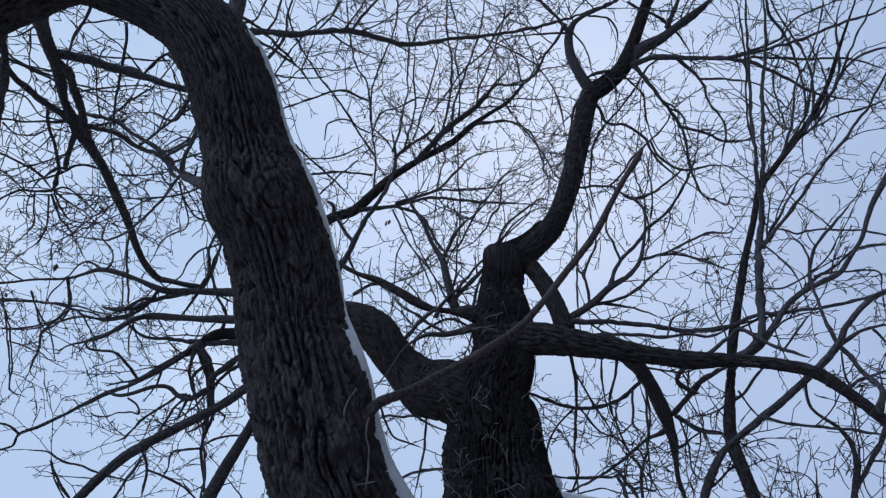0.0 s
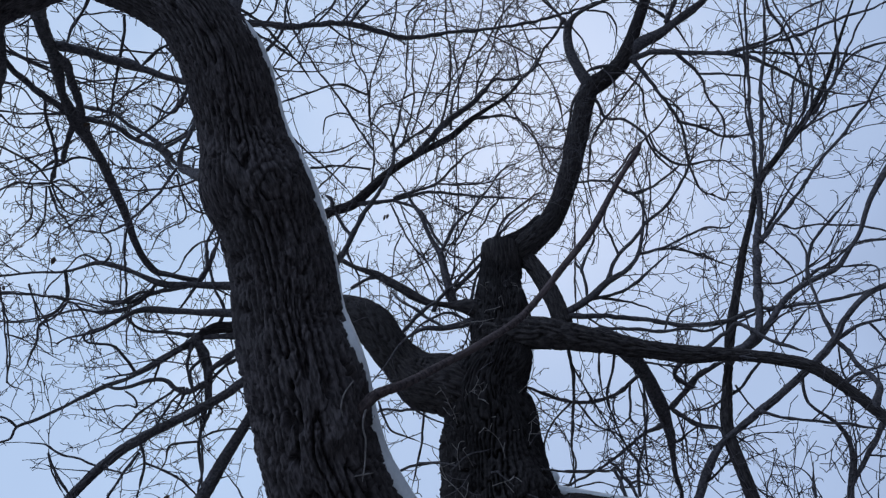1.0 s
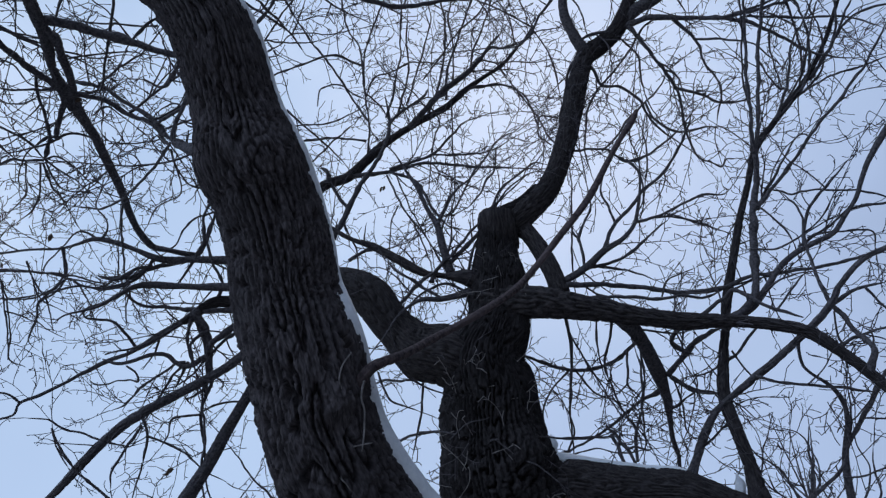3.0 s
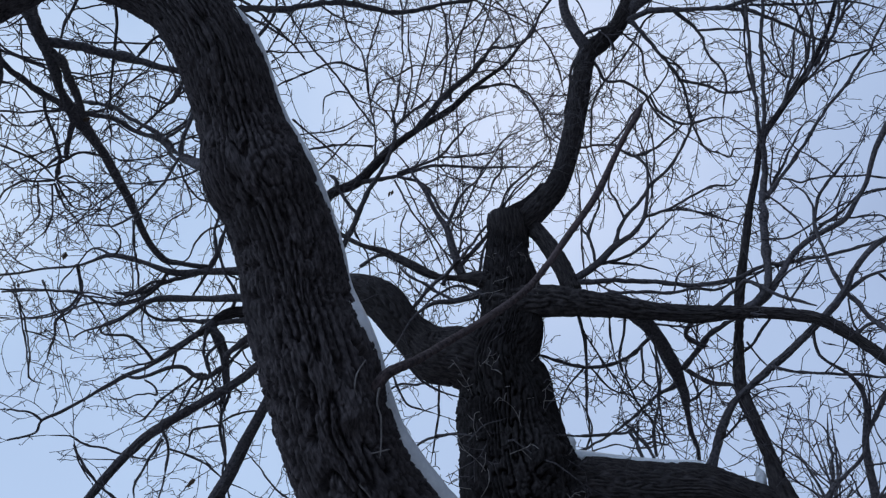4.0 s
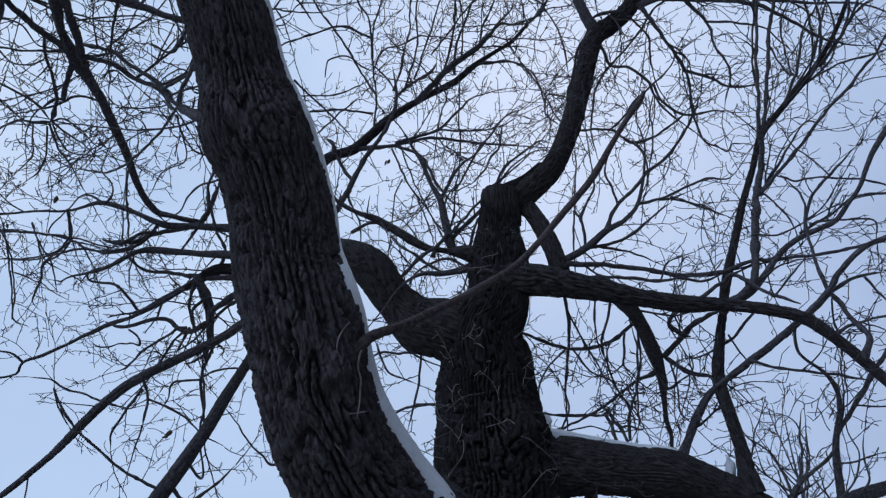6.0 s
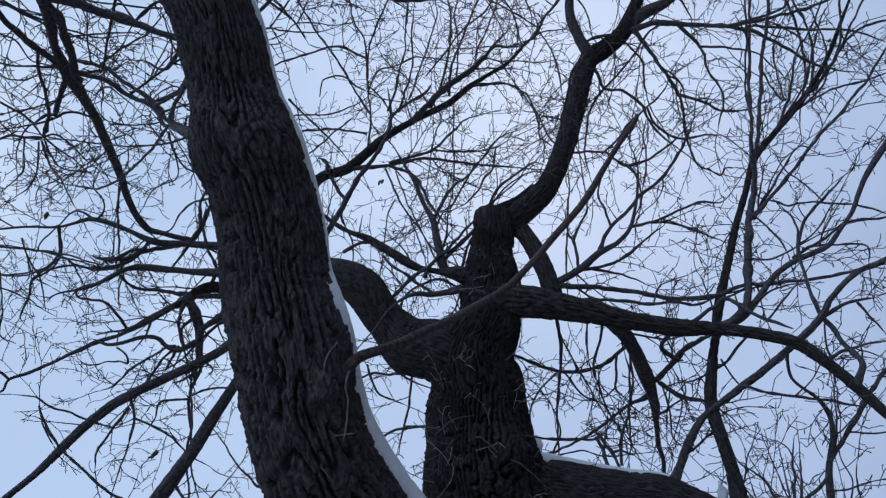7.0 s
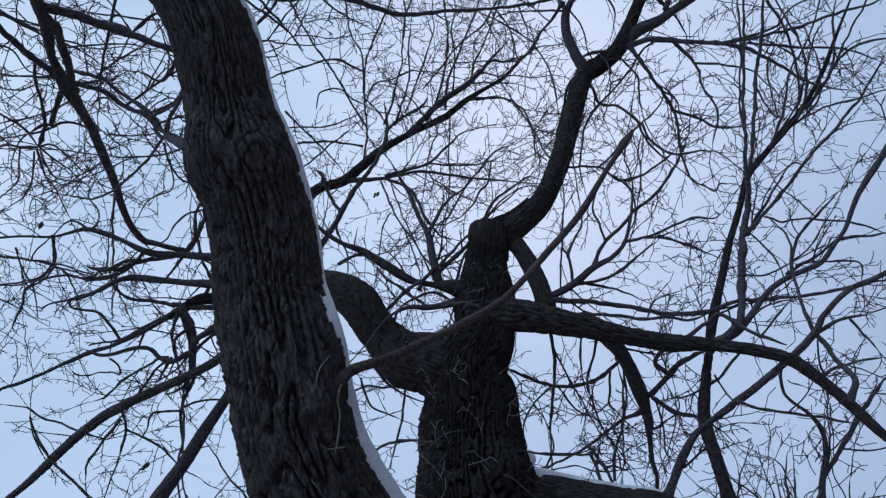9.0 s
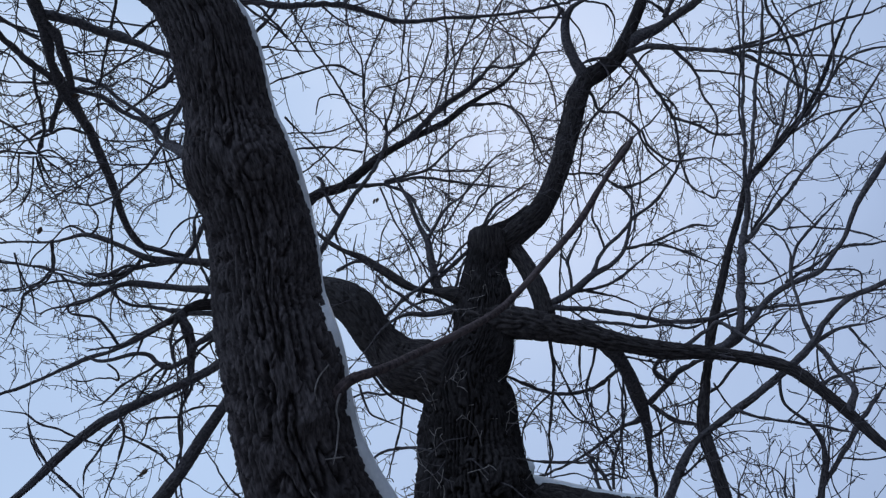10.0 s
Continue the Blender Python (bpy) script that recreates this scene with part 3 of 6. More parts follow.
branch(tree, [(1.250, 3.379, 5.760, 0.024), (1.300, 3.370, 5.680, 0.017), (1.400, 3.440, 5.530, 0.0118), (1.510, 3.520, 5.420, 0.0107), (1.590, 3.610, 5.310, 0.0096), (1.640, 3.760, 5.140, 0.0085), (1.720, 3.860, 5.000, 0.0073), (1.870, 3.860, 4.920, 0.0040)], 1.01)
branch(tree, [(1.212, 3.392, 5.744, 0.024), (1.402, 3.285, 5.713, 0.018), (1.620, 3.220, 5.620, 0.015), (1.810, 3.120, 5.470, 0.013), (1.980, 3.090, 5.340, 0.0100), (2.140, 3.100, 5.180, 0.0088), (2.250, 3.040, 5.010, 0.0065), (2.420, 2.990, 4.940, 0.0034)], 1)
branch(tree, [(1.520, 3.270, 5.690, 0.0118), (1.660, 3.320, 5.530, 0.0094), (1.700, 3.390, 5.380, 0.0083), (1.790, 3.450, 5.220, 0.0071), (1.780, 3.630, 5.060, 0.0040)], 1)
branch(tree, [(1.660, 3.320, 5.530, 0.0083), (1.810, 3.250, 5.440, 0.0071), (1.960, 3.210, 5.330, 0.0054), (2.110, 3.270, 5.200, 0.0037)], 1)
branch(tree, [(1.560, 3.570, 5.350, 0.0107), (1.700, 3.540, 5.250, 0.0094), (1.790, 3.520, 5.160, 0.0082), (1.940, 3.470, 5.120, 0.0056), (2.060, 3.380, 5.140, 0.0039)], 1)
branch(tree, [(1.780, 3.120, 5.490, 0.0113), (1.960, 3.040, 5.460, 0.0101), (2.160, 2.930, 5.430, 0.0089), (2.360, 2.800, 5.410, 0.0077), (2.580, 2.650, 5.360, 0.0050)], 1)
branch(tree, [(1.900, 3.090, 5.460, 0.0091), (2.170, 3.030, 5.360, 0.0079), (2.390, 2.960, 5.280, 0.0067), (2.570, 2.950, 5.150, 0.0036)], 1)
branch(tree, [(0.945, 3.454, 5.460, 0.017), (1.010, 3.480, 5.440, 0.0118), (1.070, 3.540, 5.350, 0.0106), (1.180, 3.500, 5.280, 0.0094), (1.290, 3.540, 5.210, 0.0094), (1.400, 3.640, 5.070, 0.0072), (1.590, 3.700, 4.930, 0.0040)], 1.22)
branch(tree, [(0.890, 3.460, 5.330, 0.0105), (0.830, 3.600, 5.290, 0.0084), (0.810, 3.750, 5.230, 0.0074), (0.860, 3.860, 5.180, 0.0042)], 1.57)
branch(tree, [(0.610, 3.630, 3.840, 0.020), (0.780, 3.650, 3.850, 0.015), (0.970, 3.660, 3.860, 0.015), (1.320, 3.640, 3.800, 0.014), (1.510, 3.570, 3.780, 0.013), (1.650, 3.490, 3.800, 0.0108), (1.930, 3.360, 3.760, 0.0094), (2.170, 3.210, 3.740, 0.0075), (2.350, 3.090, 3.720, 0.0039)], 0.98)
branch(tree, [(1.300, 3.550, 3.550, 0.016), (1.450, 3.490, 3.650, 0.0106), (1.510, 3.440, 3.680, 0.0106), (1.630, 3.400, 3.550, 0.0092), (1.750, 3.330, 3.440, 0.0074)], 0.3)
branch(tree, [(1.920, 3.260, 3.110, 0.022), (1.950, 3.210, 3.210, 0.014), (1.910, 3.240, 3.330, 0.013), (1.870, 3.260, 3.460, 0.0110), (1.830, 3.240, 3.620, 0.0091), (1.840, 3.240, 3.810, 0.0076), (1.850, 3.210, 4.020, 0.0058), (1.780, 3.240, 4.200, 0.0031)], 1)
branch(tree, [(1.830, 3.270, 3.240, 0.0096), (1.900, 3.270, 3.290, 0.0079), (2.000, 3.200, 3.300, 0.0061), (2.080, 3.150, 3.290, 0.0036)], 1)
limb(tree, [(0.900, 3.610, 3.680, 0.043), (0.980, 3.670, 3.630, 0.042), (1.070, 3.780, 3.610, 0.039), (1.160, 3.930, 3.570, 0.036), (1.240, 4.070, 3.510, 0.035), (1.277, 4.160, 3.460, 0.030), (1.301, 4.215, 3.416, 0.027), (1.320, 4.296, 3.356, 0.015), (1.344, 4.375, 3.266, 0.013), (1.376, 4.441, 3.165, 0.0115), (1.360, 4.520, 3.020, 0.0077)], 0.4)
branch(tree, [(1.280, 4.060, 3.510, 0.019), (1.350, 3.940, 3.570, 0.016), (1.390, 3.750, 3.570, 0.015), (1.440, 3.570, 3.530, 0.0106)], 0.5)
branch(tree, [(1.240, 4.100, 3.440, 0.014), (1.110, 4.270, 3.410, 0.0095), (0.980, 4.450, 3.350, 0.0086), (0.800, 4.610, 3.300, 0.0078), (0.610, 4.760, 3.270, 0.0053)], 0.5)
branch(tree, [(1.060, 3.750, 3.560, 0.012), (0.910, 3.930, 3.510, 0.0112), (0.740, 4.020, 3.530, 0.0102), (0.510, 3.980, 3.580, 0.0092), (0.420, 3.930, 3.590, 0.0092)], 0.74)
branch(tree, [(1.290, 4.060, 3.500, 0.0093), (1.410, 4.060, 3.410, 0.0082), (1.510, 3.940, 3.330, 0.0059)], 1)
limb(tree, [(1.500, 3.750, 2.650, 0.053), (1.480, 3.730, 2.740, 0.043), (1.471, 3.719, 2.871, 0.031), (1.432, 3.689, 3.061, 0.029), (1.419, 3.690, 3.200, 0.028), (1.436, 3.659, 3.341, 0.027), (1.480, 3.630, 3.530, 0.026), (1.520, 3.590, 3.710, 0.025), (1.603, 3.539, 3.970, 0.023), (1.670, 3.500, 4.170, 0.022), (1.755, 3.430, 4.400, 0.021), (1.826, 3.381, 4.599, 0.019), (1.970, 3.340, 4.780, 0.018), (2.170, 3.210, 5.000, 0.014), (2.310, 3.100, 5.220, 0.0117), (2.390, 2.970, 5.410, 0.0092), (2.470, 2.800, 5.600, 0.0065)], 1)
branch(tree, [(1.440, 3.520, 3.500, 0.024), (1.610, 3.470, 3.660, 0.020), (1.670, 3.460, 3.910, 0.021), (1.730, 3.420, 4.190, 0.020), (1.780, 3.370, 4.390, 0.017), (1.790, 3.290, 4.630, 0.013), (1.810, 3.210, 4.920, 0.0107), (1.830, 3.100, 5.210, 0.0099), (1.830, 2.930, 5.470, 0.0079), (1.810, 2.660, 5.780, 0.0037)], 1)
branch(tree, [(1.790, 3.320, 4.520, 0.0116), (1.850, 3.230, 4.800, 0.0106), (1.900, 3.090, 5.180, 0.0108), (1.930, 2.930, 5.420, 0.0099), (1.930, 2.800, 5.640, 0.0069), (1.920, 2.640, 5.870, 0.0037)], 1)
branch(tree, [(1.740, 3.420, 4.190, 0.0113), (1.920, 3.300, 4.380, 0.0101), (2.080, 3.170, 4.560, 0.0092), (2.240, 3.060, 4.710, 0.0092), (2.370, 2.950, 4.860, 0.0074), (2.490, 2.780, 5.050, 0.0048)], 1)
branch(tree, [(2.090, 3.170, 4.860, 0.0086), (2.160, 3.090, 5.030, 0.0077), (2.160, 2.980, 5.260, 0.0067), (2.080, 2.910, 5.490, 0.0068), (2.030, 2.870, 5.680, 0.0054), (1.960, 2.770, 5.770, 0.0037)], 1)
branch(tree, [(1.940, 3.260, 4.720, 0.0095), (2.020, 3.160, 4.910, 0.0076), (2.070, 3.040, 5.130, 0.0067), (2.180, 2.870, 5.330, 0.0051), (2.230, 2.650, 5.580, 0.0036)], 1)
limb(tree, [(1.180, 3.790, 2.800, 0.039), (1.230, 3.760, 2.890, 0.027), (1.290, 3.720, 3.020, 0.024), (1.350, 3.680, 3.110, 0.019), (1.420, 3.660, 3.170, 0.016), (1.530, 3.580, 3.240, 0.017), (1.640, 3.430, 3.300, 0.017), (1.730, 3.290, 3.350, 0.016), (1.840, 3.230, 3.450, 0.016), (1.900, 3.200, 3.540, 0.015), (2.010, 3.130, 3.640, 0.014), (2.110, 3.040, 3.660, 0.0106), (2.230, 2.920, 3.690, 0.0064)], 0.55)
branch(tree, [(1.940, 3.810, 2.590, 0.028), (1.930, 3.780, 2.690, 0.019), (1.930, 3.720, 2.870, 0.017), (1.960, 3.620, 3.070, 0.014), (1.900, 3.550, 3.170, 0.0113), (1.790, 3.510, 3.240, 0.0092), (1.760, 3.500, 3.290, 0.0092), (1.750, 3.460, 3.370, 0.0082), (1.780, 3.410, 3.430, 0.0056)], 0.25)
branch(tree, [(1.940, 3.690, 2.930, 0.012), (2.040, 3.640, 3.060, 0.012), (2.140, 3.580, 3.200, 0.013), (2.300, 3.500, 3.390, 0.0084)], 1)
branch(tree, [(1.530, 3.520, 3.230, 0.0083), (1.660, 3.540, 3.200, 0.0075), (1.880, 3.500, 3.160, 0.0074), (2.050, 3.430, 3.090, 0.0050)], 0.1)
branch(tree, [(1.650, 3.800, 2.520, 0.020), (1.670, 3.760, 2.630, 0.015), (1.730, 3.710, 2.710, 0.0098), (1.850, 3.670, 2.800, 0.0089), (1.920, 3.660, 2.900, 0.0073)], 0.6)
limb(tree, [(1.690, 3.780, 2.520, 0.044), (1.840, 3.800, 2.590, 0.036), (2.000, 3.820, 2.660, 0.033), (2.210, 3.850, 2.730, 0.030), (2.500, 3.870, 2.840, 0.023)], 1)
branch(tree, [(0.980, 3.870, 2.890, 0.0076), (0.950, 3.890, 3.000, 0.0086), (0.920, 3.930, 3.070, 0.0087), (0.900, 3.930, 3.120, 0.0079), (0.870, 3.960, 3.160, 0.0059)], 0.4)
branch(tree, [(1.000, 3.950, 2.970, 0.0087), (1.010, 3.940, 3.100, 0.0079), (1.060, 3.910, 3.270, 0.0071), (1.070, 3.830, 3.430, 0.0059), (1.040, 3.780, 3.540, 0.0045)], 0.69)
branch(tree, [(0.330, 3.840, 2.990, 0.0068), (0.480, 3.900, 3.060, 0.0058), (0.640, 3.970, 3.110, 0.0059), (0.890, 4.020, 3.130, 0.0045)], 0.5)
branch(tree, [(1.020, 3.930, 2.700, 0.052), (1.000, 3.960, 2.600, 0.044), (1.000, 4.010, 2.430, 0.046), (0.990, 4.060, 2.190, 0.047), (1.010, 4.190, 1.870, 0.054), (1.000, 3.750, 0.000, 0.090)], 0)
branch(tree, [(1.110, 3.940, 2.560, 0.012), (1.150, 3.960, 2.640, 0.0114), (1.270, 3.970, 2.670, 0.0092), (1.410, 3.980, 2.640, 0.0067)], 0.2)
branch(tree, [(0.300, 3.790, 3.940, 0.069), (0.160, 3.730, 3.960, 0.045), (0.039, 3.761, 3.998, 0.027), (-0.090, 3.790, 4.040, 0.024), (-0.250, 3.820, 4.160, 0.021), (-0.400, 3.850, 4.280, 0.018), (-0.500, 3.860, 4.330, 0.012), (-0.630, 3.900, 4.430, 0.0101), (-0.770, 3.900, 4.560, 0.0070)], 1.16)
branch(tree, [(0.270, 3.770, 3.970, 0.038), (0.160, 3.770, 3.890, 0.023), (0.010, 3.750, 3.840, 0.017), (-0.100, 3.710, 3.810, 0.013), (-0.200, 3.700, 3.730, 0.0090), (-0.270, 3.700, 3.620, 0.0059)], 1.62)
branch(tree, [(0.010, 3.750, 3.840, 0.0092), (-0.150, 3.740, 3.950, 0.0084), (-0.230, 3.750, 4.010, 0.0064), (-0.320, 3.780, 4.130, 0.0036)], 1)
branch(tree, [(0.180, 3.730, 3.850, 0.0092), (0.040, 3.790, 3.960, 0.0084), (-0.070, 3.810, 3.930, 0.0075), (-0.160, 3.850, 3.870, 0.0048), (-0.210, 3.910, 3.760, 0.0034)], 1.15)
branch(tree, [(0.010, 4.180, 3.240, 0.0093), (-0.130, 4.280, 3.270, 0.0085), (-0.230, 4.380, 3.270, 0.0076), (-0.320, 4.500, 3.230, 0.0036)], 1)
branch(tree, [(-0.000, 4.060, 3.500, 0.0084), (-0.100, 4.150, 3.550, 0.0086), (-0.240, 4.240, 3.580, 0.0077), (-0.360, 4.320, 3.620, 0.0068), (-0.510, 4.440, 3.570, 0.0054)], 1)
branch(tree, [(-0.100, 4.150, 3.550, 0.0076), (-0.110, 4.210, 3.430, 0.0076), (-0.130, 4.270, 3.280, 0.0065), (-0.160, 4.330, 3.150, 0.0034)], 1)
branch(tree, [(-0.360, 4.120, 3.580, 0.0065), (-0.300, 4.190, 3.450, 0.0065), (-0.210, 4.210, 3.410, 0.0050), (-0.120, 4.230, 3.380, 0.0034)], 1)
limb(tree, [(-1.010, 4.170, 4.190, 0.051), (-0.980, 4.160, 4.490, 0.048), (-0.920, 4.170, 4.830, 0.042), (-0.820, 4.230, 5.090, 0.037), (-0.650, 4.240, 5.190, 0.037), (-0.520, 4.210, 5.320, 0.032), (-0.390, 4.170, 5.450, 0.030), (-0.170, 4.150, 5.630, 0.026), (0.060, 4.130, 5.790, 0.025), (0.200, 4.070, 5.900, 0.023), (0.320, 4.040, 5.990, 0.019), (0.490, 3.980, 6.090, 0.015), (0.610, 3.940, 6.240, 0.0103)], 1)
branch(tree, [(-0.360, 4.010, 5.470, 0.013), (-0.270, 3.980, 5.570, 0.0103), (-0.110, 3.910, 5.650, 0.0103), (-0.060, 3.860, 5.690, 0.0078)], 0.38)
branch(tree, [(-0.760, 4.230, 5.110, 0.013), (-0.700, 4.260, 5.000, 0.012), (-0.640, 4.270, 4.930, 0.017), (-0.660, 4.340, 4.840, 0.0112), (-0.620, 4.400, 4.770, 0.0088)], 0.5)
branch(tree, [(-0.670, 4.240, 5.190, 0.020), (-0.350, 4.200, 5.200, 0.013), (-0.100, 4.170, 5.250, 0.0114), (0.220, 4.180, 5.230, 0.0090), (0.560, 4.170, 5.200, 0.0064)], 1.26)
branch(tree, [(-0.350, 4.200, 5.200, 0.0114), (-0.160, 4.180, 5.090, 0.0100), (-0.070, 4.200, 4.910, 0.0099), (0.050, 4.220, 4.730, 0.0074), (0.170, 4.160, 4.640, 0.0042)], 1.15)
branch(tree, [(0.060, 4.090, 5.820, 0.0119), (0.080, 3.930, 6.020, 0.0094), (0.190, 3.760, 6.280, 0.0081), (0.270, 3.620, 6.510, 0.0069), (0.310, 3.430, 6.750, 0.0050)], 1.23)
branch(tree, [(-0.070, 4.120, 5.720, 0.0106), (0.020, 3.960, 5.930, 0.0093), (0.060, 3.740, 6.180, 0.0080), (0.010, 3.530, 6.450, 0.0068), (0.050, 3.310, 6.710, 0.0048)], 1.22)
branch(tree, [(-0.510, 4.080, 5.590, 0.0092), (-0.610, 4.050, 5.750, 0.0080), (-0.790, 3.900, 5.980, 0.0080), (-0.960, 3.790, 6.170, 0.0068), (-1.130, 3.600, 6.400, 0.0068), (-1.200, 3.330, 6.570, 0.0048)], 1.16)
branch(tree, [(-0.550, 3.890, 5.970, 0.0093), (-0.770, 3.780, 5.960, 0.0079), (-0.980, 3.810, 5.900, 0.0067), (-1.140, 3.830, 5.830, 0.0065), (-1.300, 3.870, 5.750, 0.0065)], 1.11)
branch(tree, [(-0.520, 4.110, 5.420, 0.0078), (-0.750, 4.040, 5.380, 0.0077), (-0.940, 4.000, 5.310, 0.0064), (-1.090, 4.010, 5.260, 0.0062)], 1)
branch(tree, [(0.210, 4.060, 5.910, 0.012), (0.490, 4.030, 5.910, 0.0081), (0.660, 4.090, 5.830, 0.0068), (0.770, 4.270, 5.640, 0.0050)], 1.4)
branch(tree, [(-1.280, 4.230, 4.450, 0.030), (-1.600, 4.190, 4.440, 0.025), (-1.810, 4.170, 4.430, 0.023), (-2.030, 4.140, 4.510, 0.018), (-2.230, 4.130, 4.560, 0.015), (-2.460, 4.170, 4.520, 0.0106), (-2.680, 4.170, 4.510, 0.0093), (-2.920, 4.170, 4.480, 0.0080), (-3.160, 4.140, 4.470, 0.0048)], 1)
branch(tree, [(-1.280, 4.240, 4.250, 0.025), (-1.630, 4.240, 4.260, 0.021), (-1.870, 4.250, 4.280, 0.021), (-1.970, 4.230, 4.240, 0.017), (-2.070, 4.230, 4.160, 0.015)], 0.5)
branch(tree, [(-1.250, 4.330, 4.140, 0.021), (-1.510, 4.350, 4.150, 0.018), (-1.770, 4.360, 4.180, 0.013), (-1.960, 4.370, 4.220, 0.0105), (-2.090, 4.370, 4.340, 0.0073), (-2.160, 4.340, 4.520, 0.0059), (-2.180, 4.250, 4.790, 0.0043)], 1)
branch(tree, [(-1.540, 4.340, 4.150, 0.029), (-1.660, 4.400, 4.090, 0.025), (-1.760, 4.440, 4.050, 0.021), (-2.000, 4.570, 3.980, 0.018), (-2.210, 4.660, 3.950, 0.015), (-2.470, 4.760, 3.860, 0.0118), (-2.660, 4.820, 3.790, 0.0117), (-2.780, 4.830, 3.740, 0.0117), (-2.840, 4.890, 3.680, 0.0095), (-3.000, 4.870, 3.630, 0.0058)], 0.1)
branch(tree, [(-1.980, 4.570, 3.990, 0.013), (-2.030, 4.450, 4.040, 0.0104), (-2.110, 4.380, 4.090, 0.0093), (-2.240, 4.320, 4.080, 0.0081), (-2.250, 4.290, 4.120, 0.0081), (-2.150, 4.300, 4.190, 0.0071), (-2.030, 4.300, 4.290, 0.0058)], 0.3)
branch(tree, [(-1.470, 4.460, 3.880, 0.021), (-1.620, 4.500, 3.830, 0.017), (-1.770, 4.470, 3.900, 0.014), (-1.910, 4.480, 3.870, 0.013), (-2.040, 4.490, 3.850, 0.0113), (-2.150, 4.490, 3.880, 0.0103)], 0.2)
limb(tree, [(-0.920, 4.230, 3.940, 0.042), (-1.200, 4.338, 3.826, 0.032), (-1.340, 4.400, 3.750, 0.029), (-1.530, 4.440, 3.650, 0.029), (-1.722, 4.474, 3.557, 0.031), (-1.911, 4.506, 3.445, 0.030), (-2.050, 4.545, 3.320, 0.026), (-2.170, 4.556, 3.139, 0.024), (-2.299, 4.596, 2.998, 0.021), (-2.490, 4.620, 2.800, 0.015), (-2.690, 4.660, 2.690, 0.0099)], 0.9)
branch(tree, [(-1.570, 4.350, 4.120, 0.016), (-1.480, 4.380, 4.030, 0.013), (-1.560, 4.360, 3.900, 0.0101), (-1.520, 4.460, 3.750, 0.0069)], 0.6)
branch(tree, [(-1.470, 4.350, 4.180, 0.016), (-1.410, 4.290, 4.310, 0.0116), (-1.470, 4.190, 4.420, 0.0094), (-1.530, 4.150, 4.620, 0.0084), (-1.490, 4.120, 4.840, 0.0074), (-1.570, 4.080, 5.010, 0.0061)], 1)
branch(tree, [(-1.580, 4.190, 4.440, 0.0116), (-1.540, 4.190, 4.560, 0.0095), (-1.480, 4.090, 4.720, 0.0084), (-1.500, 3.990, 4.830, 0.0073), (-1.610, 3.950, 4.990, 0.0042)], 1)
branch(tree, [(-2.780, 4.830, 3.740, 0.0095), (-2.860, 4.770, 3.780, 0.0072), (-3.020, 4.780, 3.810, 0.0058)], 1.5)
limb(tree, [(-1.620, 1.910, 4.250, 0.041), (-1.680, 2.020, 4.280, 0.034), (-1.740, 2.170, 4.350, 0.031), (-1.790, 2.330, 4.410, 0.030), (-1.840, 2.500, 4.460, 0.025), (-1.910, 2.680, 4.520, 0.021), (-1.930, 2.800, 4.550, 0.025), (-1.930, 2.900, 4.560, 0.038), (-1.930, 3.010, 4.580, 0.029), (-1.940, 3.160, 4.620, 0.026), (-1.940, 3.310, 4.630, 0.025), (-1.940, 3.460, 4.620, 0.025), (-1.920, 3.660, 4.580, 0.024), (-1.900, 3.880, 4.500, 0.020), (-1.840, 4.070, 4.460, 0.020), (-1.750, 4.160, 4.490, 0.018), (-1.580, 4.230, 4.480, 0.013)], 0.6)
branch(tree, [(-1.780, 2.370, 4.420, 0.017), (-1.790, 2.460, 4.460, 0.020), (-1.810, 2.590, 4.490, 0.019), (-1.840, 2.730, 4.520, 0.020), (-1.880, 2.840, 4.550, 0.019), (-1.930, 2.910, 4.550, 0.018)], 0.2)
branch(tree, [(-1.770, 2.320, 4.420, 0.022), (-1.650, 2.380, 4.450, 0.021), (-1.540, 2.440, 4.460, 0.021), (-1.390, 2.480, 4.440, 0.017), (-1.230, 2.520, 4.410, 0.013), (-1.060, 2.570, 4.430, 0.0101)], 0.6)
branch(tree, [(-2.220, 2.390, 4.570, 0.017), (-2.150, 2.480, 4.550, 0.016), (-2.080, 2.630, 4.550, 0.017), (-2.010, 2.760, 4.560, 0.017), (-1.930, 2.860, 4.560, 0.022), (-1.870, 2.880, 4.550, 0.016), (-1.720, 2.870, 4.500, 0.013), (-1.580, 2.890, 4.410, 0.013), (-1.410, 2.820, 4.270, 0.0114), (-1.230, 2.700, 4.040, 0.013)], 0.7)
limb(tree, [(-0.850, 2.270, 3.560, 0.032), (-0.930, 2.310, 3.590, 0.025), (-1.020, 2.390, 3.690, 0.019), (-1.120, 2.500, 3.830, 0.015), (-1.140, 2.520, 3.960, 0.0110), (-1.140, 2.540, 4.080, 0.0112), (-1.150, 2.550, 4.220, 0.0085), (-1.230, 2.530, 4.340, 0.0051)], 0.7)
branch(tree, [(-1.940, 2.910, 4.550, 0.018), (-2.000, 3.010, 4.490, 0.016), (-2.020, 3.070, 4.420, 0.015)], 0.2)
branch(tree, [(-1.930, 2.840, 4.550, 0.0087), (-2.090, 2.790, 4.480, 0.0056), (-2.220, 2.730, 4.440, 0.0054), (-2.320, 2.700, 4.380, 0.0028)], 1)
branch(tree, [(-2.140, 2.450, 4.570, 0.0074), (-2.040, 2.530, 4.580, 0.0067), (-1.890, 2.560, 4.520, 0.0067)], 0.7)
